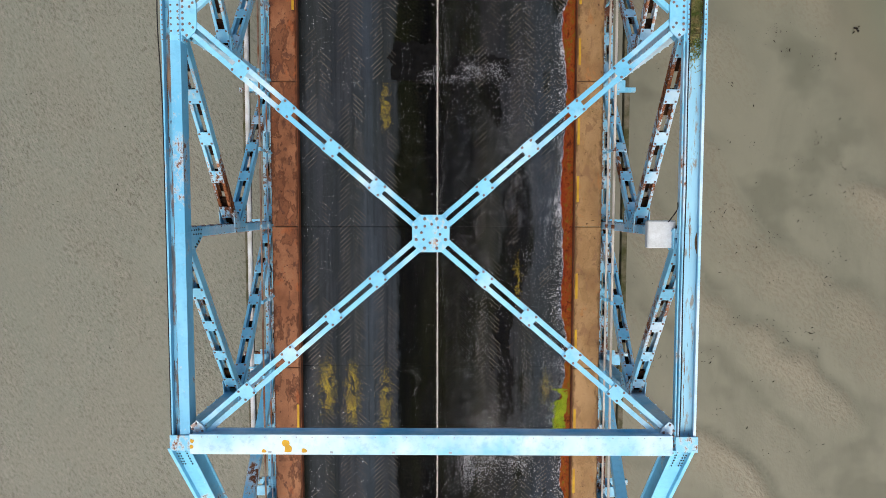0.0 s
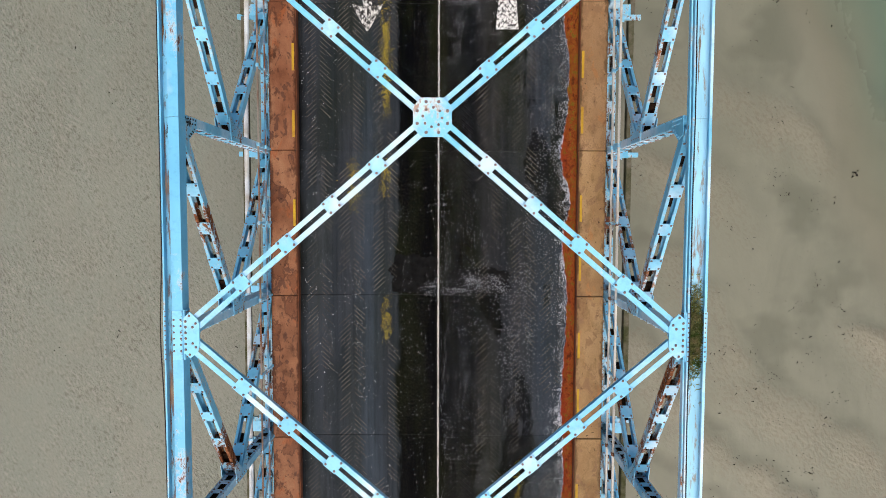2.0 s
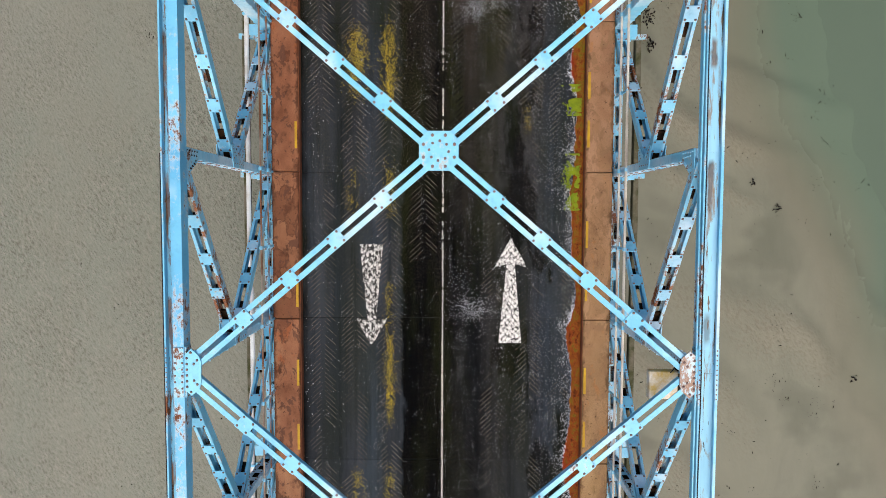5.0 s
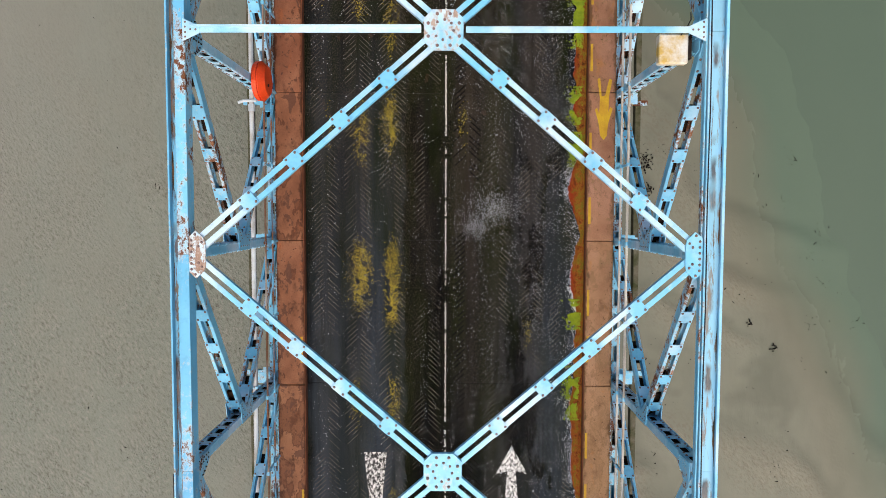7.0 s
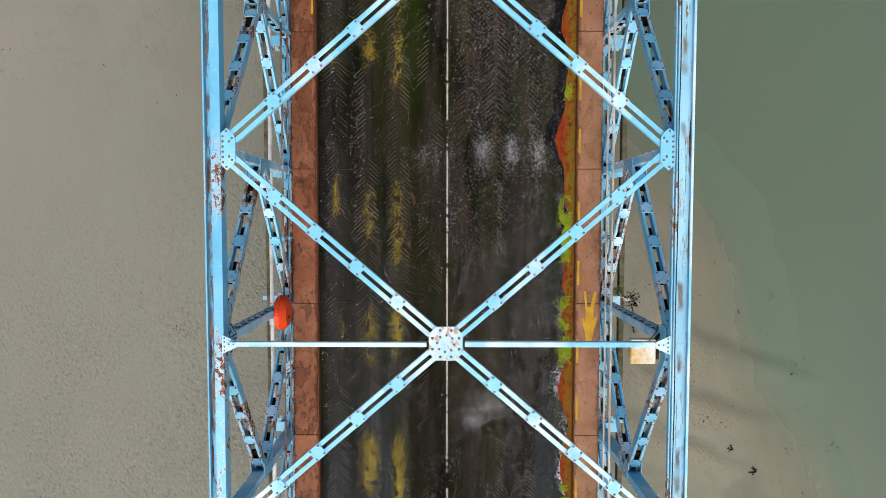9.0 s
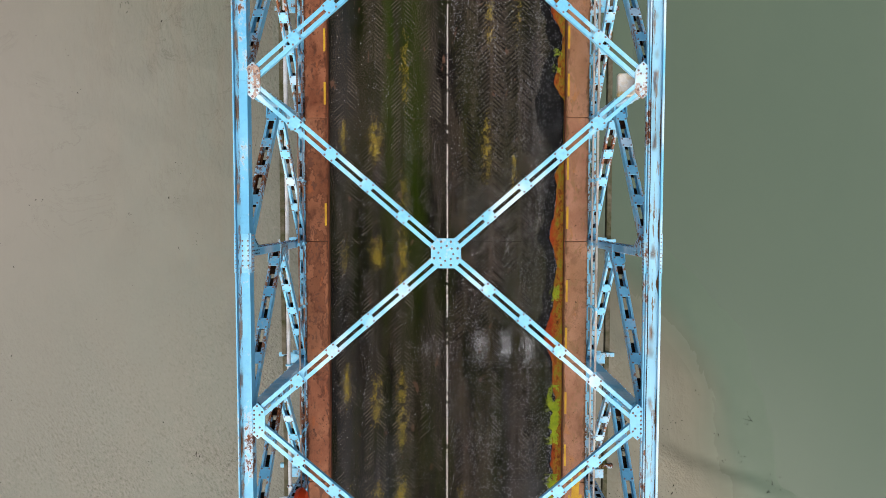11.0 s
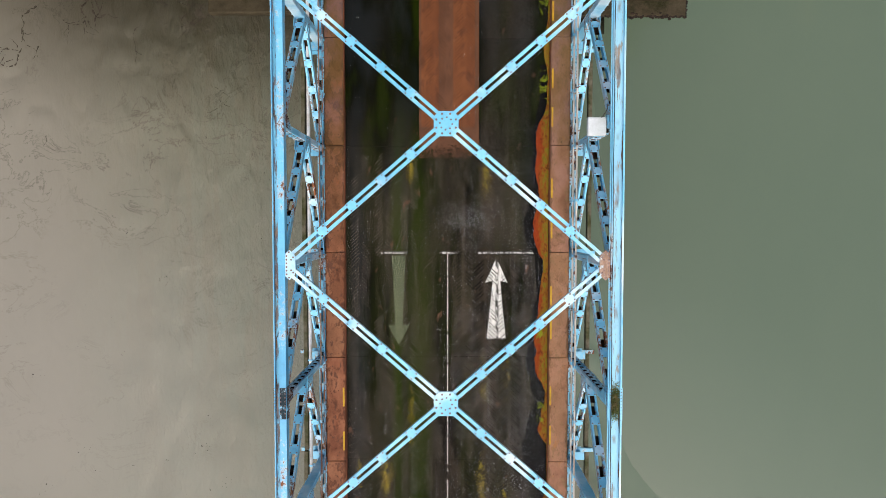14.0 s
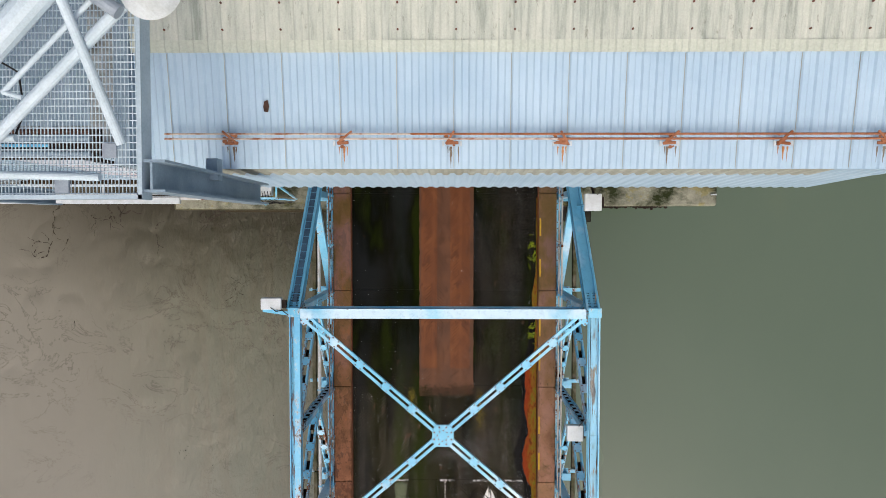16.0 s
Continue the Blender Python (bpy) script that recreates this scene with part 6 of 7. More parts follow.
# ---- small warning sign ----
SIGN_RED = two_tone("faded_red_paint", (0.42, 0.12, 0.10), (0.34, 0.10, 0.08), 6.0, 0.5)
sign = empty("road_sign", (4.0, 49.2, 2.4))
tagged(sign, "small white traffic sign seen edge-on above the rail", "sign")
bm = bmesh.new()
box(bm, (0, 0, 0), (0.50, 0.35, 0.02), pose(0, 0, 0, 50, 8, 8), bevel=0.004)
part("sign_plate", bm, WHITE, sign)
tilt = pose(0, 0, 0, 50, 8, 8)
bm = bmesh.new()
for i in range(16):
    a = i * math.pi / 8
    box(bm, (0, 0, 0), (0.052, 0.022, 0.026), tilt @ pose(0.125 * math.cos(a), 0.125 * math.sin(a), 0, 0, 0, 90 + math.degrees(a)))
part("ring", bm, SIGN_RED, sign, "faded red ring")
bm = bmesh.new()
box(bm, (0, 0, 0), (0.12, 0.035, 0.026), tilt @ pose(0.01, 0.02, 0, 0, 0, 30))
box(bm, (0, 0, 0), (0.09, 0.03, 0.026), tilt @ pose(-0.02, -0.04, 0, 0, 0, 20))
part("bar", bm, DARK, sign, "dark bars of a symbol")
bm = bmesh.new()
bar(bm, (0.05, -0.1, -0.1), (0.05, -0.4, -1.7), 0.05, 0.05)
part("sign_post", bm, RUST_PIPE, sign, "rusty sign post")

# ---- cables on the chords ----
bm = bmesh.new()
pts = [(CHORD_X[1] - 0.185, y, ZCH + 0.10 + 0.012 * math.sin(y * 1.3)) for y in np.arange(yk(-1), yk(13), 0.8)]
path_tube(bm, pts, 0.014)
tagged(part("cable", bm, BLUE), "blue-painted conduit along the top chord", "cable")
bm = bmesh.new()
path_tube(bm, [(CHORD_X[1] - 0.118 + 0.006 * math.sin(y * 2), y, ZCH + CD / 2 + 0.009) for y in np.arange(yk(-1), yk(13), 0.6)], 0.009)
tagged(part("cable", bm, BLACK), "black cable along the top chord", "cable")
bm = bmesh.new()
path_tube(bm, [(CHORD_X[-1] - 0.162 - 0.05 * math.exp(-((y - yk(1)) / 0.9) ** 2), y, ZCH + 0.115) for y in np.arange(yk(-1), yk(4), 0.3)], 0.010)
tagged(part("cable", bm, BLACK), "black cable sagging outside the top chord", "cable")


def tuft(name, x, y, z, rx, ry, n, mat, label):
    v, f = [], []
    for _ in range(n):
        px, py = x + random.uniform(-rx, rx), y + random.gauss(0, ry)
        a, l, w = random.uniform(0, 6.28), random.uniform(0.03, 0.09), 0.006
        dx, dy = math.cos(a), math.sin(a)
        b = len(v)
        v += [(px - dy * w, py + dx * w, z), (px + dy * w, py - dx * w, z), (px + dx * l * 0.5 + dy * w * 0.6, py + dy * l * 0.5 - dx * w * 0.6, z + l * 0.6), (px + dx * l, py + dy * l, z + l * 0.5)]
        f += [(b, b + 1, b + 2), (b, b + 2, b + 3)]
    tagged(sheet(name, v, f, mat), label, "grass", kind="stuff")


tuft("grass", CHORD_X[1] - 0.01, yk(1) + 0.05, TROUGH_Z, 0.10, 0.30, 2600, GRASS, "grass tuft growing in the chord trough")
tuft("grass", CHORD_X[1] - 0.01, yk(10), TROUGH_Z, 0.10, 0.2, 1200, GRASS, "mossy grass growing in the chord trough")
tuft("grass", XT + 0.55, yk(6) + 0.2, -0.85, 0.12, 0.12, 300, GRASS, "weed hanging from the timber fender")


# ---- grime lying in the chord troughs ----
for side in (-1, 1):
    v, f = [], []
    for edge in (-1, 1):
        y = yk(-1)
        while y < yk(13):
            l = random.uniform(0.15, 1.6)
            if random.random() < (0.55 if side > 0 else 0.5):
                ys = np.arange(y, y + l, 0.05)
                b0, amp = len(v), random.uniform(0.012, 0.06)
                for yy in ys:
                    u = (yy - y) / l
                    w = amp * math.sin(math.pi * min(1, max(0, u))) * (0.7 + 0.6 * noise.noise((edge, yy * 5, side)))
                    x0 = CHORD_X[side] + edge * (CW / 2 - 0.024) if side > 0 or edge < 0 else CHORD_X[side] - 0.012
                    v += [(x0, yy, TROUGH_Z + 0.006), (x0 - edge * max(0.004, w), yy, TROUGH_Z + 0.003)]
                for i in range(len(ys) - 1):
                    a = b0 + 2 * i
                    f.append((a, a + 1, a + 3, a + 2))
            y += l + random.uniform(0.1, 1.2)
    tagged(sheet("grime", v, f, GRIME), "dark silt and rust lying in the chord trough", "grime", kind="stuff")
    v, f = [], []
    y = yk(-1) + 0.4
    while y < yk(13):
        l = random.uniform(0.25, 1.5)
        if random.random() < (0.75 if side > 0 else 0.45):
            c0, amp = random.uniform(-0.04, 0.05), random.uniform(0.008, 0.030)
            ys = np.arange(y, y + l, 0.03)
            b0 = len(v)
            for yy in ys:
                w = amp * math.sin(math.pi * min(1, (yy - y) / l)) ** 0.6 * max(0.0, 0.6 + 1.6 * noise.noise((2, yy * 5, side)))
                xc = CHORD_X[side] + (c0 if side > 0 else -0.075 + 0.3 * c0) + 0.02 * noise.noise((side, yy * 1.5, 3))
                v += [(xc - w * (0.6 + noise.noise((1, yy * 11, side))), yy, TROUGH_Z + 0.005), (xc + w * (0.6 + noise.noise((5, yy * 17, side))), yy, TROUGH_Z + 0.005)]
            for i in range(len(ys) - 1):
                a = b0 + 2 * i
                f.append((a, a + 1, a + 3, a + 2))
        y += l + random.uniform(0.2, 1.4)
    tagged(sheet("rust_stain", v, f, STAIN_PALE), "brown stains along the middle of the chord trough", "rust", kind="stuff")


# ---- pier at the far end ----
def pier(name, x0, x1, y0, y1, ztop, mat, label):
    p = empty(name)
    tagged(p, label, "pier", kind="structure")
    bm = bmesh.new()
    box(bm, ((x0 + x1) / 2, (y0 + y1) / 2, ztop - 0.35), (x1 - x0, y1 - y0, 0.7), bevel=0.06)
    part("pier_cap", bm, mat, p)
    bm = bmesh.new()
    box(bm, ((x0 + x1) / 2, (y0 + y1) / 2 + 0.4, ztop - 4.4), (x1 - x0 - 0.9, y1 - y0 - 0.8, 8.0), bevel=0.05)
    part("pier_shaft", bm, CONCRETE_WET, p)
    return p


pr = pier("pier", 3.4, 10.26, 47.83, 62, -1.45, CONCRETE, "mossy concrete bridge pier with a stepped base")
bm = bmesh.new()
box(bm, (7.06, 51.65, -8.45), (7.04, 7.3, 1.1), bevel=0.05)
part("pier_step", bm, CONCRETE_WET, pr, "wet brown footing step at the waterline")
# low block added for the black patch on the water
bm = bmesh.new()
box(bm, (5.2, 50.95, -8.50), (3.6, 7.4, 0.96), bevel=0.04)
part("lower_step", bm, AWASH_BLACK, pr, "black-green block awash in the river")
bm = bmesh.new()
for _ in range(260):
    x = random.uniform(3.6, 10.55)
    bmesh.ops.create_icosphere(bm, subdivisions=1, radius=random.uniform(0.025, 0.085), matrix=pose(x, 48.03 + random.gauss(0, 0.05), -7.95 + random.uniform(-0.06, 0.03)) @ Matrix.Diagonal((1.4, 1, 0.7, 1)))
for _ in range(60):
    bmesh.ops.create_icosphere(bm, subdivisions=1, radius=random.uniform(0.025, 0.07), matrix=pose(10.56 + random.gauss(0, 0.03), random.uniform(48.0, 49.6), -7.95))
part("weed_fringe", bm, DARK, pr, "black weed along the footing edge")
pl = pier("pier", -10.2, -3.6, 47.66, 62, -1.15, CONCRETE_BLACK, "mossy concrete bridge pier beside the mud")
bm = bmesh.new()
box(bm, (-6.9, 51.4, -6.95), (6.5, 7.4, 1.15), bevel=0.06)
part("pier_step", bm, CONCRETE_WET, pl, "wet brown footing step in the mud")
bm = bmesh.new()
box(bm, (-20.3, 55.2, -1.5), (20.2, 13.0, 0.6))
yard = tagged(part("quay", bm, CONCRETE_DRY), "pale worn concrete quay deck behind the rails", "quay", kind="structure")
bm = bmesh.new()
box(bm, (-20.3, 55.6, -4.6), (20.0, 12.2, 5.6))
part("quay_wall", bm, CONCRETE_WET, yard)
bm = bmesh.new()
box(bm, (-6.95, 48.20, -1.13), (6.3, 1.0, 0.03), bevel=0.01)
part("screed", bm, CONCRETE, pl, "pale screed on the pier top")
v, f = [], []
nx_, ny_ = 90, 12
for j in range(ny_ + 1):
    for i in range(nx_ + 1):
        x = -16.2 + 5.9 * i / nx_
        top = 48.60 + max(0.01, 0.95 * (0.40 + noise.noise((x * 0.8, 0, 2))) + 0.16 * noise.noise((x * 3, 0, 2)) + 0.06 * noise.noise((x * 12, 0, 2))) * min(1, i / 14, (nx_ - i) / 14)
        y = 48.58 + (top - 48.58) * j / ny_
        v.append((x, y, -1.194 + 0.06 * math.sin(math.pi * j / ny_) * (0.6 + noise.noise((x * 7, y * 7, 0)))))
for j in range(ny_):
    for i in range(nx_):
        a = j * (nx_ + 1) + i
        f.append((a, a + 1, a + nx_ + 2, a + nx_ + 1))
tagged(sheet("silt", v, f, SILT), "dark brown silt drifted along the quay edge", "silt", kind="stuff")

# debris lying on the silt
v, f = [], []
for _ in range(420):
    x, y = random.uniform(-15.6, -10.4), 48.62 + abs(random.gauss(0, 0.20))
    r, b, a0 = random.uniform(0.006, 0.024), len(v), random.random() * 6.28
    for i in range(5):
        v.append((x + r * math.cos(a0 + i * 1.257) * random.uniform(0.5, 1.4), y + r * math.sin(a0 + i * 1.257), -1.185))
    v.append((x, y, -1.185 + r * 1.6))
    f += [(b + i, b + (i + 1) % 5, b + 5) for i in range(5)]
tagged(sheet("rubble", v, f, SILT), "small dark rubble strewn over the quay edge", "rubble", kind="stuff")
bm = bmesh.new()
box(bm, (-14.72, 50.8, -1.05), (0.30, 3.0, 0.3), bevel=0.03)
box(bm, (-15.02, 50.8, -1.12), (0.10, 3.0, 0.14))
tagged(part("duct", bm, GREY_STEEL), "grey steel service duct on the quay", "duct")
bm = bmesh.new()
box(bm, (-15.3, 49.25, -1.0), (1.0, 0.22, 0.4), bevel=0.04)
box(bm, (-15.6, 49.05, -1.05), (0.3, 0.35, 0.3), bevel=0.04)
tagged(part("valve_box", bm, WHITE), "white valve housing beside the pipes", "valve")

# gangway edge beam with rails
gang = empty("edge_rail")
tagged(gang, "white steel edge beam with low railing and pipes", "railing")
bm = bmesh.new()
box(bm, (-17, 48.03, -1.05), (14.2, 0.30, 0.16), bevel=0.01)
part("edge_beam", bm, WHITE, gang)
bm = bmesh.new()
prism(bm, [(-10.0, 48.02), (-7.3, 48.04), (-6.9, 48.12), (-7.2, 48.36), (-8.3, 48.40), (-10.0, 48.38)], -1.112, -1.05)
part("end_plate", bm, PALE_PIPE, gang, "weathered pale end plate")
for y, r in ((48.58, 0.035), (48.25, 0.028)):
    bm = bmesh.new()
    tube(bm, (-24, y, -0.92), (-9.9, y, -0.92), r)
    part("rail", bm, WHITE, gang)
bm = bmesh.new()
tube(bm, (-9.9, 48.58, -0.92), (-7.1, 48.22, -0.98), 0.032)
part("rail", bm, WHITE, gang)
bm = bmesh.new()
box(bm, (0, 0, 0), (0.05, 0.32, 0.05))
box(bm, (0, 0.15, -0.14), (0.05, 0.05, 0.28))
data = mesh_of("rail_post", bm, WHITE)
for i in range(11):
    part("rail_post", data, None, gang, at=pose(-23.6 + i * 1.36, 48.415, -0.92))
for y in (48.10, 48.15):
    bm = bmesh.new()
    tube(bm, (-24, y, -0.955), (-9.2, y + 0.03, -0.955), 0.011)
    part("cable_run", bm, BLACK, gang)
bm = bmesh.new()
box(bm, (-8.6, 48.14, -0.94), (0.98, 0.24, 0.20), bevel=0.05)
box_ob = part("junction_box", bm, RUST_BROWN)
tagged(box_ob, "rust-brown cable junction box", "junction box")
bm = bmesh.new()
for x in (-0.25, 0.0, 0.25):
    tube(bm, (-8.6 + x, 48.14, -0.845), (-8.6 + x, 48.14, -0.825), 0.055, 12)
part("cap", bm, BLACK, box_ob, "black round caps")

# big service pipes on stands
pipes = empty("quay_pipe")
tagged(pipes, "pair of white lagged pipes on steel stands", "pipe")
for y, r in ((49.52, 0.09), (49.82, 0.10)):
    bm = bmesh.new()
    path_tube(bm, [(-24, y - 0.5, -0.5), (-15.7, y - 0.45, -0.5), (-14.0, y, -0.5), (-9.2, y, -0.5)], r, 12)
    part("pipe_run", bm, WHITE, pipes)
for i in range(3):
    bm = bmesh.new()
    path_tube(bm, [(-14.0, 49.62 + i * 0.05, -0.38), (-13.6, 49.54 + i * 0.11, -0.36), (-11.6, 49.56 + i * 0.09, -0.36), (-9.4, 49.66 + i * 0.02, -0.37)], 0.018)
    part("cable", bm, BLACK, pipes)
for x in (-14.0, -12.0, -17):
    bm = bmesh.new()
    bar(bm, (x, 49.6, -0.55), (x + 0.2, 49.30, -1.15), 0.07, 0.07)
    box(bm, (x + 0.22, 49.26, -1.18), (0.36, 0.36, 0.03))
    part("pipe_stand", bm, GALV, pipes)

# palisade fence
fence = empty("palisade_fence")
tagged(fence, "grey galvanised palisade fence on the pier edge", "fence")
line = [(-10.0, 50.9), (-9.95, 49.6), (-9.3, 48.78), (-6.4, 48.74), (-5.75, 49.6), (-5.6, 52.5)]
bm = bmesh.new()
box(bm, (0, 0, 1.0), (0.06, 0.02, 2.0))
data = mesh_of("pale", bm, GALV)
for (xa, ya), (xb, yb) in zip(line, line[1:]):
    L = math.hypot(xb - xa, yb - ya)
    ang = math.degrees(math.atan2(yb - ya, xb - xa))
    n = int(L / 0.125)
    for i in range(n):
        u = (i + 0.5) / n
        part("pale", data, None, fence, at=pose(xa + u * (xb - xa), ya + u * (yb - ya), -1.15, 0, 0, ang))
    for z in (-0.75, 0.45):
        bm = bmesh.new()
        bar(bm, (xa, ya, z), (xb, yb, z), 0.04, 0.05, (0, 0, 1))
        part("fence_rail", bm, GALV, fence)

# blue equipment stand by the end of the truss
cab = empty("equipment_stand", (-6.5, 48.30, -1.12))
tagged(cab, "small blue steel stand with a white control box", "stand")
bm = bmesh.new()
for x in (-0.45, 0.45):
    for y in (-0.25, 0.25):
        box(bm, (x, y, 0.5), (0.06, 0.06, 1.0))
for y in (-0.25, 0.25):
    box(bm, (0, y, 0.98), (0.96, 0.06, 0.06))
for x in (-0.45, 0.45):
    box(bm, (x, 0, 0.98), (0.06, 0.5, 0.06))
bar(bm, (0.45, 0.25, 0.98), (1.0, -0.25, 0.2), 0.06, 0.06)
part("stand_frame", bm, BLUE, cab)
bm = bmesh.new()
box(bm, (-0.05, 0.02, 0.75), (0.6, 0.34, 0.26), bevel=0.02)
part("control_box", bm, WHITE, cab)
for p0, p1 in (((-0.45, -0.25, 0.30), (0.45, -0.25, 0.30)), ((-0.45, 0.25, 0.45), (0.45, 0.25, 0.45)), ((0.45, -0.25, 0.98), (0.95, -0.30, 0.25)), ((-0.45, -0.25, 0.98), (-0.15, -0.45, 0.2))):
    bm = bmesh.new()
    bar(bm, p0, p1, 0.05, 0.05, (0, 0.6, 0.8))
    part("stand_brace", bm, BLUE, cab)
for i in range(5):
    bm = bmesh.new()
    x = -0.2 + 0.1 * i
    path_tube(bm, [(x, 0.0, 0.88), (x + 0.05, -0.2, 0.92), (x + random.uniform(-0.2, 0.3), -0.32, 0.5), (x + random.uniform(-0.1, 0.4), -0.42, 0.1), (x + random.uniform(0.0, 0.8), -0.36, 0.06)], 0.013)
    part("lead", bm, BLACK, cab)

# ---- lift tower over the road ----
tower = empty("lift_tower")
tagged(tower, "corrugated lift-bridge machinery house on raking blue legs", "building")


def raking_leg(x, w, mat, label):
    """A broad trough girder leaning back from its base plate."""
    a = Vector((x, 49.10, -1.05))
    b = a + 3.3 * Vector((-0.6 if x > 0 else 0.6, 1.3, 2.9))
    ob = None
    for s in (-1, 1):
        bm = bmesh.new()
        extrude(bm, a, b, (1, 0, 0), channel(w, 0.42, s, 0.03, 0.09))
        if ob is None:
            ob = part("raking_leg", bm, mat, tower, label)
        else:
            part("leg_flange", bm, mat, ob)
    return ob, a, b


leg, a, b = raking_leg(7.15, 0.98, BLUE_CLEAN, "broad pale blue raking leg")
bm = bmesh.new()
up = 1 if axes(a, b, (1, 0, 0))[2][2] > 0 else -1
bar(bm, a, b, 0.92, 0.02, (1, 0, 0), (0, -up * 0.17))
part("leg_plate", bm, BLUE_CLEAN, leg)
bm = bmesh.new()
box(bm, a, (0.03, 0.96, 0.40), axes(a, b, (1, 0, 0)))
part("end_plate", bm, BLUE, leg)
leg, a, b = raking_leg(-7.0, 1.25, BLUE, "open blue raking leg with a rope guide")
bm = bmesh.new()
bar(bm, a + Vector((0.06, 0, 0)), b + Vector((0.06, 0, 0)), 0.42, 0.10, (1, 0, 0))
part("rope_guide", bm, GALV, leg, "grey grooved rope guide")
bm = bmesh.new()
for i in range(5):
    bar(bm, a + Vector((-0.10 + 0.08 * i, 0, 0.06)), b + Vector((-0.10 + 0.08 * i, 0, 0.06)), 0.025, 0.03, (1, 0, 0))
part("rope", bm, DARK, leg, "dark steel ropes")
for x in (7.15, -7.0):
    bm = bmesh.new()
    box(bm, (x, 48.90, -1.10 if x < 0 else -1.40), (0.85, 0.62, 0.08))
    for i in (-1, 0, 1):
        tube(bm, (x + i * 0.26, 48.74, -1.36 if x > 0 else -1.06), (x + i * 0.26, 48.74, -1.22 if x > 0 else -0.92), 0.05)
    bar(bm, (x, 48.95, -1.3), (x, 49.2, -0.9), 0.04, 0.16)
    part("base_plate", bm, GREY_STEEL, tower)
# access framing beside the broad leg
for n, p0, p1, w, mat in (("access_beam", (7.6, 49.39, 0.3), (9.95, 49.39, 0.3), 0.09, BLUE_CLEAN), ("access_beam", (7.6, 50.13, 0.8), (10.95, 50.13, 0.8), 0.12, BLUE_PALE),
                          ("access_post", (9.25, 49.30, -1.3), (9.9, 50.6, 2.0), 0.08, BLUE), ("access_post", (9.75, 49.25, -1.3), (9.85, 50.3, 1.2), 0.05, WHITE),
                          ("access_post", (9.55, 49.25, -1.3), (9.6, 50.3, 1.2), 0.05, WHITE), ("access_post", (10.5, 50.13, 0.8), (10.9, 51.6, 3.0), 0.09, BLUE),
                          ("access_post", (8.1, 50.13, 0.8), (8.1, 52.0, 1.2), 0.12, BLUE), ("access_post", (9.85, 50.13, 0.8), (10.0, 52.0, 0.9), 0.14, GREY_STEEL),
                          ("rusty_brace", (9.35, 49.15, -1.1), (11.2, 50.6, 1.5), 0.10, RUST_DARK), ("pier_rail", (7.7, 49.22, -1.12), (10.1, 49.22, -1.12), 0.045, RUST_DARK),
                          ("pier_rail", (7.7, 49.12, -1.2), (10.1, 49.12, -1.2), 0.035, RUST_DARK), ("pier_rail", (4.6, 49.2, -1.1), (6.4, 49.2, -1.1), 0.05, GALV),
                          ("pier_pipe", (4.75, 49.15, -1.2), (4.75, 53.0, -1.2), 0.07, GREY_STEEL), ("pier_pipe", (4.98, 49.15, -1.2), (4.98, 53.0, -1.2), 0.05, GREY_STEEL)):
    bm = bmesh.new()
    bar(bm, p0, p1, w, w, (0.3, 0.5, 0.8))
    part(n, bm, mat, tower)
bm = bmesh.new()
for y in (48.25, 48.55):
    box(bm, (10.12, y, -1.40), (0.22, 0.04, 0.04))
    box(bm, (10.03, y, -1.43), (0.04, 0.04, 0.06))
part("mooring_staple", bm, WHITE, tower)
# flat clad panel with a leg under it
bm = bmesh.new()
box(bm, (-5.91, 48.10, 10.5), (1.02, 0.10, 5.8))
clad = part("clad_panel", bm, PINK, tower, "faded pink and white flat clad panel")
bm = bmesh.new()
for z in (8.35, 10.1, 11.8):
    box(bm, (-5.91, 48.045, z), (1.00, 0.012, 0.015))
box(bm, (-5.70, 48.045, 9.3), (0.012, 0.012, 3.3))
part("panel_seam", bm, GREY_STEEL, clad)
bm = bmesh.new()
bar(bm, (-6.5, 48.6, 3.7), (-5.65, 48.6, 6.3), 0.76, 0.22, (1, 0, 0.3))
part("panel_leg", bm, PINK, clad)
bm = bmesh.new()
box(bm, (-5.28, 48.14, 10.4), (0.24, 0.10, 5.8))
part("panel_channel", bm, DARK, clad, "black recessed channel beside the panels")
bm = bmesh.new()
for x, r in ((-5.33, 0.014), (-5.22, 0.020)):
    tube(bm, (x, 48.07, 7.5), (x, 48.07, 13.3), r)
for z in np.arange(7.9, 12.8, 0.8):
    box(bm, (-5.28, 48.07, z), (0.22, 0.04, 0.035))
part("service_pipe", bm, DARK, clad, "thin black pipes clipped in the channel")
bm = bmesh.new()
box(bm, (-5.05, 48.12, 10.4), (0.20, 0.08, 5.8))
part("panel_trim", bm, CLAD, clad)
bm = bmesh.new()
for x0, y0, z0, x1, y1, z1 in ((-9.1, 50.9, -0.9, -9.1, 49.6, 1.2), (-8.5, 50.9, -0.9, -8.5, 49.7, 1.6)):
    bar(bm, (x0, y0, z0), (x1, y1, z1), 0.08, 0.13, (0, 0.6, 0.8))
part("stair_frame", bm, BLUE, tower)
bm = bmesh.new()
bar(bm, (-8.3, 51.0, -0.9), (-7.9, 49.4, 0.9), 0.06, 0.12)
part("stair_rail", bm, YELLOW, tower, "yellow stair rail")
bm = bmesh.new()
for i in range(9):
    box(bm, (-9.2, 50.0 + i * 0.14, -0.4 + i * 0.05), (1.1, 0.05, 0.03))
part("stair_tread", bm, GALV, tower)["kind"] = "stuff"


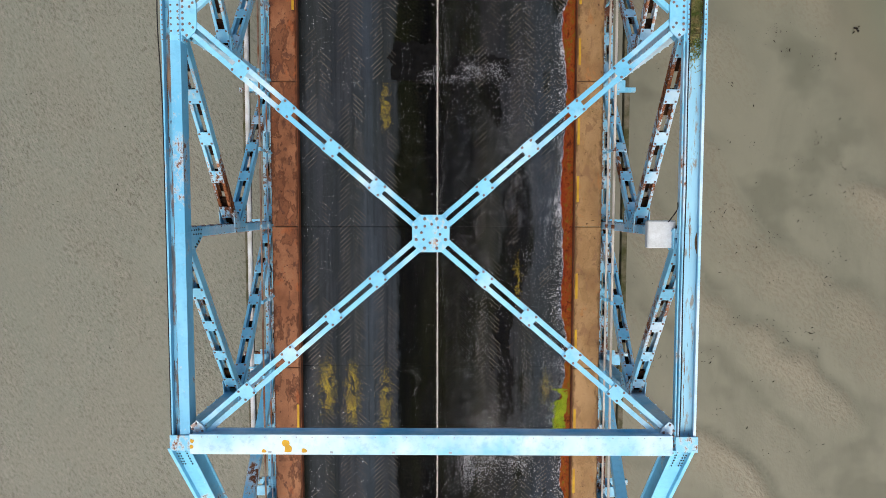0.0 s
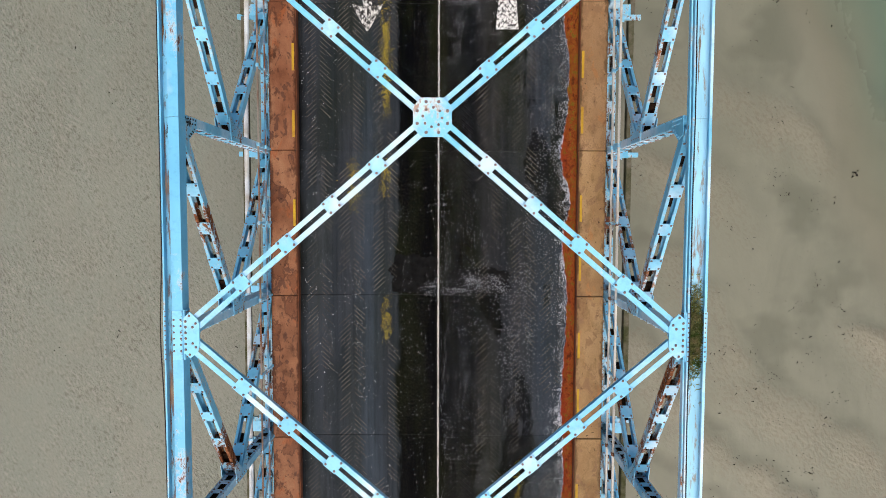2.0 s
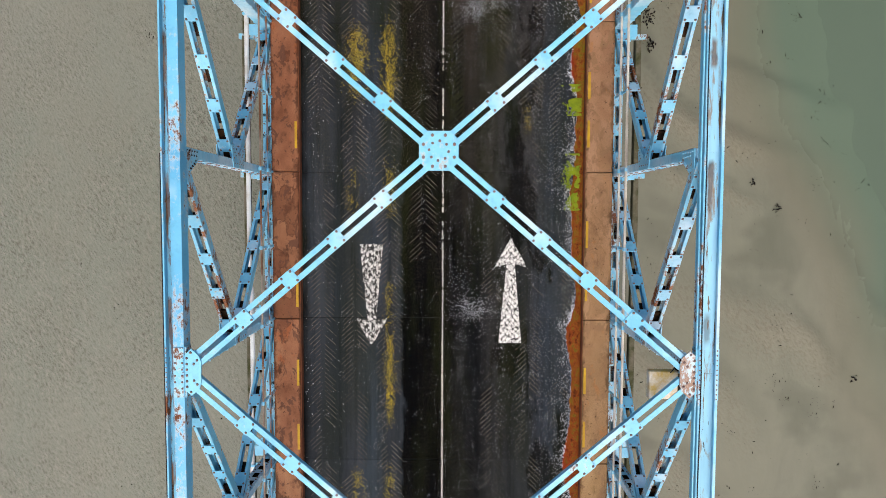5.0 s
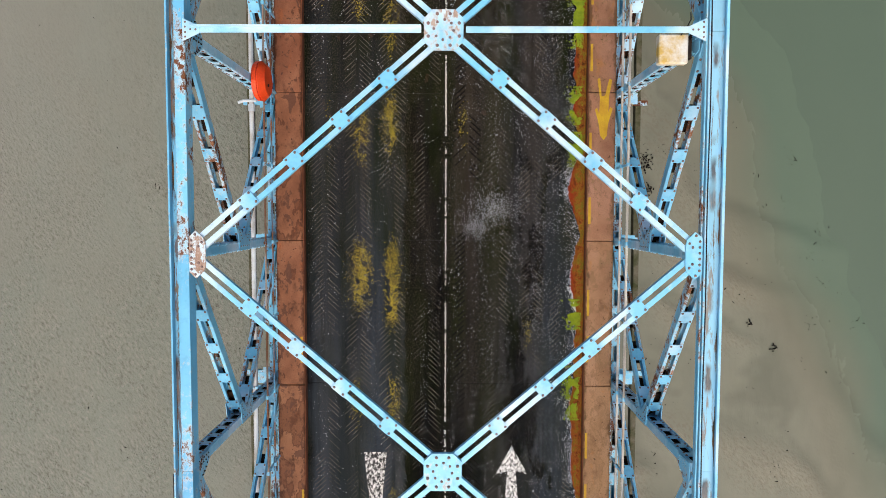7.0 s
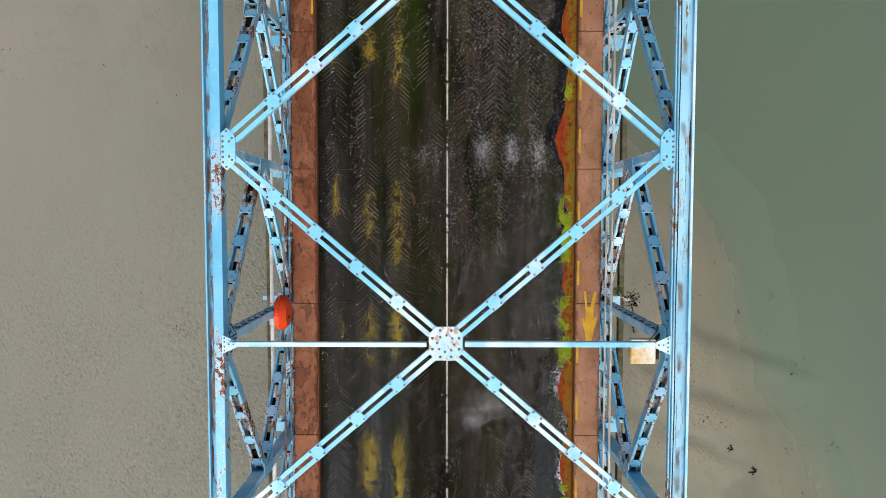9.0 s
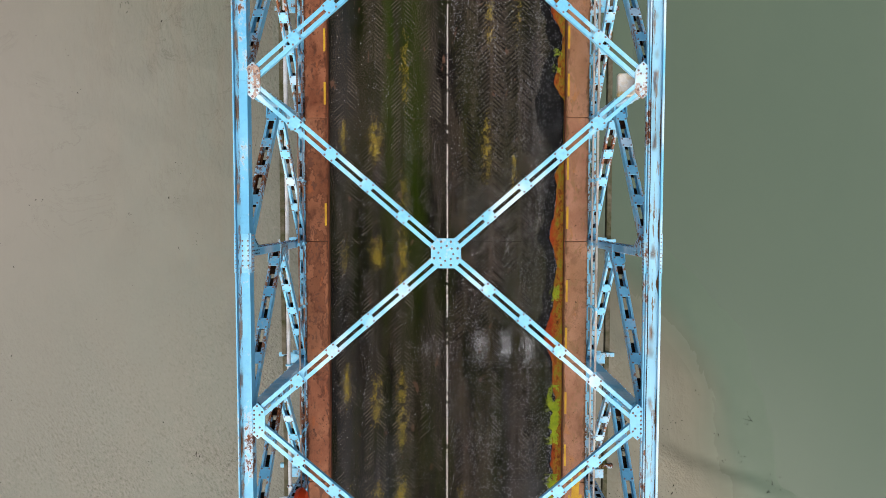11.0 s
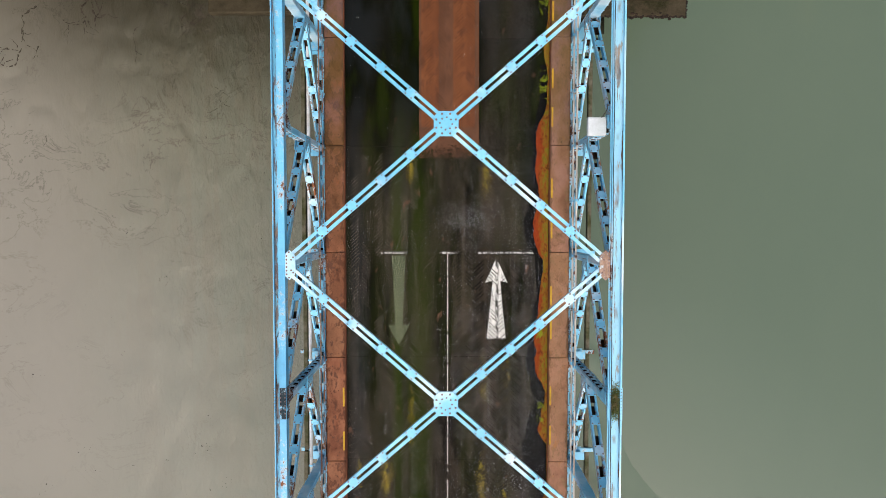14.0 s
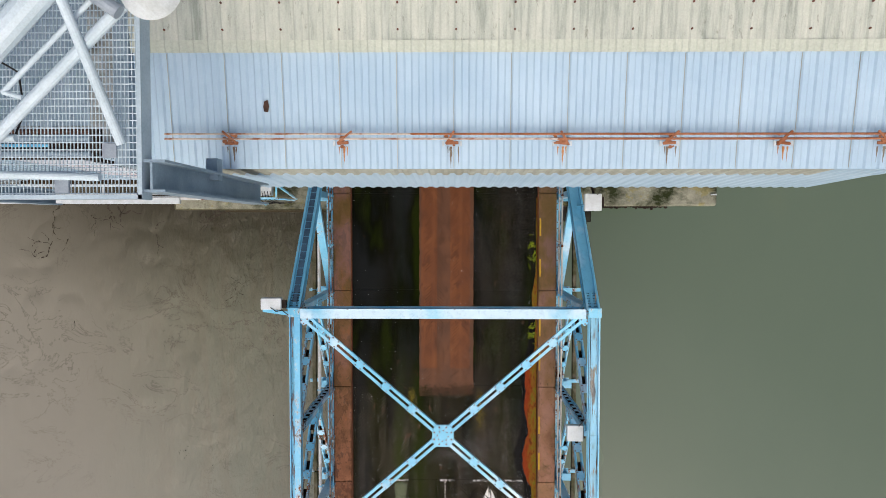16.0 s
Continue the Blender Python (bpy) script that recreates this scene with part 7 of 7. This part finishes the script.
def corrugated(x0, x1, pitch, amp, profile, mat, name, parent, label="", flat=0.3):
    """Trapezoid ribs along x, swept down the profile of (y, z) points."""
    xs, hs = [], []
    x, i = x0, 0
    while x < x1:
        for u, h in ((0.0, 0.0), (flat, 0.0), (0.5, 1.0), (0.5 + flat, 1.0)):
            if x + u * pitch < x1:
                xs.append(x + u * pitch), hs.append(h)
        x += pitch
    v, f = [], []
    for j, (y, z) in enumerate(profile):
        a, b = profile[max(0, j - 1)], profile[min(len(profile) - 1, j + 1)]
        d = Vector((0, b[0] - a[0], b[1] - a[1])).normalized()
        n = Vector((0, d.z, -d.y)) * -1 if d.z * -1 > 0 else Vector((0, -d.z, d.y))
        for xx, h in zip(xs, hs):
            v.append((xx, y + n.y * h * amp, z + n.z * h * amp))
    m = len(xs)
    for j in range(len(profile) - 1):
        for i in range(m - 1):
            f.append((j * m + i, j * m + i + 1, (j + 1) * m + i + 1, (j + 1) * m + i))
    ob = sheet(name, v, f, mat, parent)
    if label:
        ob["label"] = label
    return ob


XL, XR = -4.3, 7.75
corrugated(XL, XR, 0.225, 0.022, [(47.90, 9.0), (48.0, 11.45)], CLAD, "fascia_sheet", tower, "pale blue corrugated fascia")
corrugated(XL, 6.55, 0.225, 0.038, [(47.985, 11.40), (48.05, 12.79)], CLAD_STAIN, "stained_band", tower, "rust-stained corrugated band")
corrugated(6.55, XR, 0.225, 0.038, [(47.985, 11.40), (48.05, 12.79)], CLAD, "fascia_sheet", tower)
corrugated(XL - 0.25, XR, 0.2145, 0.027, [(47.93, 12.82), (49.70, 13.07)], CLAD, "lower_roof", tower, "pale blue ribbed roof sheeting", 0.36)
corrugated(XL - 0.25, XR, 0.2145, 0.022, [(49.62, 13.13), (60.0, 14.8)], ASBESTOS, "upper_roof", tower, "lichen-stained cement roof sheeting", 0.36)
corrugated(XL - 0.25, XR, 0.2145, 0.022, [(49.615, 13.138), (49.79, 13.166)], CREAM, "eave_strip", tower, "cream weathered edge of the sheeting", 0.36)
for i in range(14):
    # side laps of the roof sheets
    x = XL - 0.25 + 0.2145 * (4 * i + 2.36)
    bm = bmesh.new()
    bar(bm, (x, 47.95, 12.835), (x, 49.62, 13.07), 0.007, 0.008)
    part("sheet_lap", bm, CLAD_STAIN, tower)
bm = bmesh.new()
box(bm, (XL - 0.36, 54.0, 12.6), (0.22, 12.1, 1.2))
part("verge_trim", bm, GREY_STEEL, tower, "grey roof edge trim")
bm = bmesh.new()
box(bm, (1.8, 56, 11.0), (11.7, 15.6, 2.8))
part("house_body", bm, GREY_STEEL, tower)
# rusty conduits on the roof
for y, z in ((48.36, 13.05), (48.43, 13.06)):
    bm = bmesh.new()
    tube(bm, (XL + 0.2, y, z), (-0.4 if y > 48.4 else 1.8, y, z), 0.016)
    part("roof_conduit", bm, PALE_RUST, tower, "pale rust-spotted conduit")
    bm = bmesh.new()
    tube(bm, (-0.4 if y > 48.4 else 1.8, y, z), (XR, y, z), 0.017)
    part("roof_conduit", bm, RUST_PIPE, tower, "rusty conduit")


def conduit_bracket(x, i):
    """A corroded clamp: back strap, skewed saddle, lumps of scale and two pale clips."""
    s = 1 if i % 3 else -1
    bm = bmesh.new()
    box(bm, (0, 0, 0), (0.17 + 0.04 * random.random(), 0.045, 0.035), pose(0, 0, 0, 0, 0, random.uniform(-6, 6)), bevel=0.008)
    bar(bm, (-0.08 * s, 0.0, 0.02), (0.16 * s * random.uniform(0.1, 1.2), 0.17, 0.06), 0.030, 0.022)
    for _ in range(9):
        bmesh.ops.create_icosphere(bm, subdivisions=1, radius=random.uniform(0.014, 0.034), matrix=pose(random.gauss(0, 0.05), random.gauss(0.04, 0.045), 0.02) @ Matrix.Diagonal((1.3, 1, 0.6, 1)))
    b = part("conduit_bracket", bm, RUST_PIPE, tower, at=pose(x, 48.30, 13.02))
    for t in (-1, 1):
        if random.random() < 0.8:
            bm = bmesh.new()
            box(bm, (t * 0.13, -0.01, 0), (0.035, 0.07, 0.03), bevel=0.005)
            part("clip", bm, WHITE, b)
    bm = bmesh.new()
    for x0, l, w in ((random.uniform(-0.03, 0.03), random.uniform(0.2, 0.36), 0.022), (random.uniform(0.05, 0.11) * s, random.uniform(0.1, 0.3), 0.012), (-0.06 * s, 0.12, 0.010)):
        n = 8
        left = [(x0 - w * (1 - u / n) * (0.6 + 0.8 * random.random()), -l * u / n) for u in range(n)]
        right = [(x0 + w * (1 - u / n) * (0.6 + 0.8 * random.random()), -l * u / n) for u in range(n)]
        prism(bm, left + [(x0, -l)] + right[::-1], 0.0, 0.003)
    part("rust_run", bm, STAIN if i % 2 else STAIN_PALE, b, at=pose(0, -0.05, -0.025, 8.1, 0, 0))


bm = bmesh.new()
prism(bm, [(-2.62, 48.78), (-2.56, 48.77), (-2.54, 48.86), (-2.56, 48.95), (-2.61, 48.93), (-2.63, 48.85)], 13.0, 13.004)
for vert in bm.verts:
    vert.co.z += (vert.co.y - 48.86) * 0.141 + (12.82 + 0.93 * 0.141 + 0.025 - 13.0)
part("rust_spot", bm, RUST_DARK, tower, "small rust-through spot")
for i, x in enumerate((-3.10, -1.42, 0.22, 1.87, 3.47, 5.16, 6.65)):
    conduit_bracket(x, i)
bm = bmesh.new()
xs = np.arange(XL + 0.29, XR, 0.858)
for x in xs:
    for y in (49.93, 50.30, 52.0):
        tube(bm, (x, y, 13.13 + (y - 49.62) * 0.161), (x, y, 13.175 + (y - 49.62) * 0.161), 0.016, 6)
part("roof_bolts", bm, RUST_BROWN, tower)["kind"] = "stuff"

# side wall beyond, set back
corrugated(-13.0, -6.44, 0.225, 0.05, [(48.12, 8.5), (48.18, 13.45)], CLAD, "side_sheet", tower, "pale blue corrugated side wall")
# side roof painted darker grey to carry the shade under the grating
corrugated(-13.0, XL - 0.6, 0.29, 0.028, [(48.48, 13.51), (54.0, 13.79)], GREY_STEEL, "side_roof", tower)
# dark gutter and service runs along the foot of the side roof, added for the dark clutter there
bm = bmesh.new()
box(bm, (-8.8, 48.24, 13.45), (7.9, 0.46, 0.10))
part("gutter", bm, DARK, tower, "black gutter strip")
for y, r, mat in ((48.44, 0.035, RUST_DARK), (48.34, 0.045, GREY_STEEL), (48.24, 0.025, BLUE_DEEP), (48.12, 0.035, GREY_STEEL)):
    bm = bmesh.new()
    tube(bm, (-12.6, y - 0.04, 13.54), (-4.95 - (0.6 if mat is BLUE_DEEP else 0), y - 0.04, 13.54), r)
    part("service_run", bm, mat, tower)
# platform with open grating beside the roof
plat = empty("access_platform", (0, 0, 0))
tagged(plat, "grey open-grating platform with tubular bracing", "platform")
ZP = 15.4
bm = bmesh.new()
box(bm, (0, 0, 0), (0.007, 3.6, 0.014))
data = mesh_of("grating_bar", bm, TUBE_WHITE)
for x in np.arange(-9.7, -3.33, 0.042):
    part("grating_bar", data, None, plat, at=pose(x, 49.2, ZP))
bm = bmesh.new()
box(bm, (0, 0, 0), (6.36, 0.012, 0.010))
data = mesh_of("grating_rod", bm, TUBE_WHITE)
for y in np.arange(47.42, 51.0, 0.082):
    part("grating_rod", data, None, plat, at=pose(-6.52, y, ZP + 0.011))
bm = bmesh.new()
box(bm, (-6.52, 47.38, ZP - 0.08), (6.46, 0.05, 0.24))
box(bm, (-3.31, 49.2, ZP - 0.08), (0.05, 3.7, 0.24))
part("platform_edge", bm, EDGE_GREY, plat)
bm = bmesh.new()
for d in (-0.17, 0.17):
    box(bm, (-3.2, 47.62 + d, 13.35), (0.32, 0.03, 4.1))
box(bm, (-3.2, 47.62, 13.35), (0.03, 0.32, 4.1))
part("hanger", bm, GREY_STEEL, plat, "grey I-section hanger")
bm = bmesh.new()
for d in (-0.12, 0.12):
    box(bm, (-6.75, 47.55 + d, 13.4), (0.26, 0.025, 3.8))
box(bm, (-6.75, 47.55, 13.4), (0.025, 0.24, 3.8))
part("hanger", bm, GREY_STEEL, plat)
bm = bmesh.new()
box(bm, (-3.15, 47.85, 13.6), (0.16, 0.3, 0.2))
part("stub", bm, GREY_STEEL, plat)
bm = bmesh.new()
box(bm, (-3.7, 47.75, 12.4), (1.0, 0.12, 0.16))
part("cross_rail", bm, GREY_STEEL, plat)
for p0, p1, r, mat in (((-3.50, 47.97, ZP + 0.06), (-3.92, 49.75, ZP + 0.7), 0.056, TUBE_WHITE), ((-5.1, 47.62, ZP + 0.35), (-3.30, 49.42, ZP + 0.35), 0.066, TUBE_WHITE),
                       ((-4.59, 48.48, ZP + 0.4), (-3.60, 49.47, ZP + 0.4), 0.030, TUBE_WHITE), ((-4.59, 48.48, ZP + 0.4), (-4.38, 48.42, ZP + 0.4), 0.028, TUBE_WHITE),
                       ((-4.95, 48.45, ZP + 0.62), (-3.75, 49.75, ZP + 0.62), 0.15, TUBE_WHITE), ((-4.9, 48.85, ZP + 0.7), (-4.0, 49.75, ZP + 0.7), 0.055, TUBE_WHITE),
                       ((-4.7, 49.05, ZP + 0.8), (-4.1, 49.75, ZP + 0.8), 0.050, TUBE_WHITE), ((-3.75, 49.62, ZP + 0.55), (-3.30, 49.30, ZP + 0.45), 0.080, GALV),
                       ((-9.0, 47.74, ZP + 0.1), (-3.75, 47.60, ZP + 0.06), 0.045, TUBE_WHITE), ((-6.2, 48.0, ZP + 0.2), (-4.60, 48.02, ZP + 0.2), 0.040, TUBE_WHITE)):
    bm = bmesh.new()
    tube(bm, p0, p1, r, 14)
    part("tubular_brace", bm, mat, plat, "grey weathered tube" if mat is GALV else "pale tubular brace")
bm = bmesh.new()
path_tube(bm, [(-4.75, 48.9, ZP + 0.5), (-4.45, 48.7, ZP + 0.35), (-4.5, 48.3, ZP + 0.2), (-4.7, 48.0, ZP + 0.1)], 0.012)
part("lead", bm, BLACK, plat)
bm = bmesh.new()
bmesh.ops.create_cone(bm, cap_ends=True, segments=28, radius1=0.34, radius2=0.22, depth=0.25, matrix=pose(-2.95, 49.55, ZP + 0.6))
part("beacon_dish", bm, WHITE, plat, "white round housing")
for x, y in ((-3.65, 47.9), (-4.2, 47.5)):
    bm = bmesh.new()
    box(bm, (x, y, ZP + 0.03), (0.16, 0.16, 0.03))
    part("foot_plate", bm, GALV, plat)
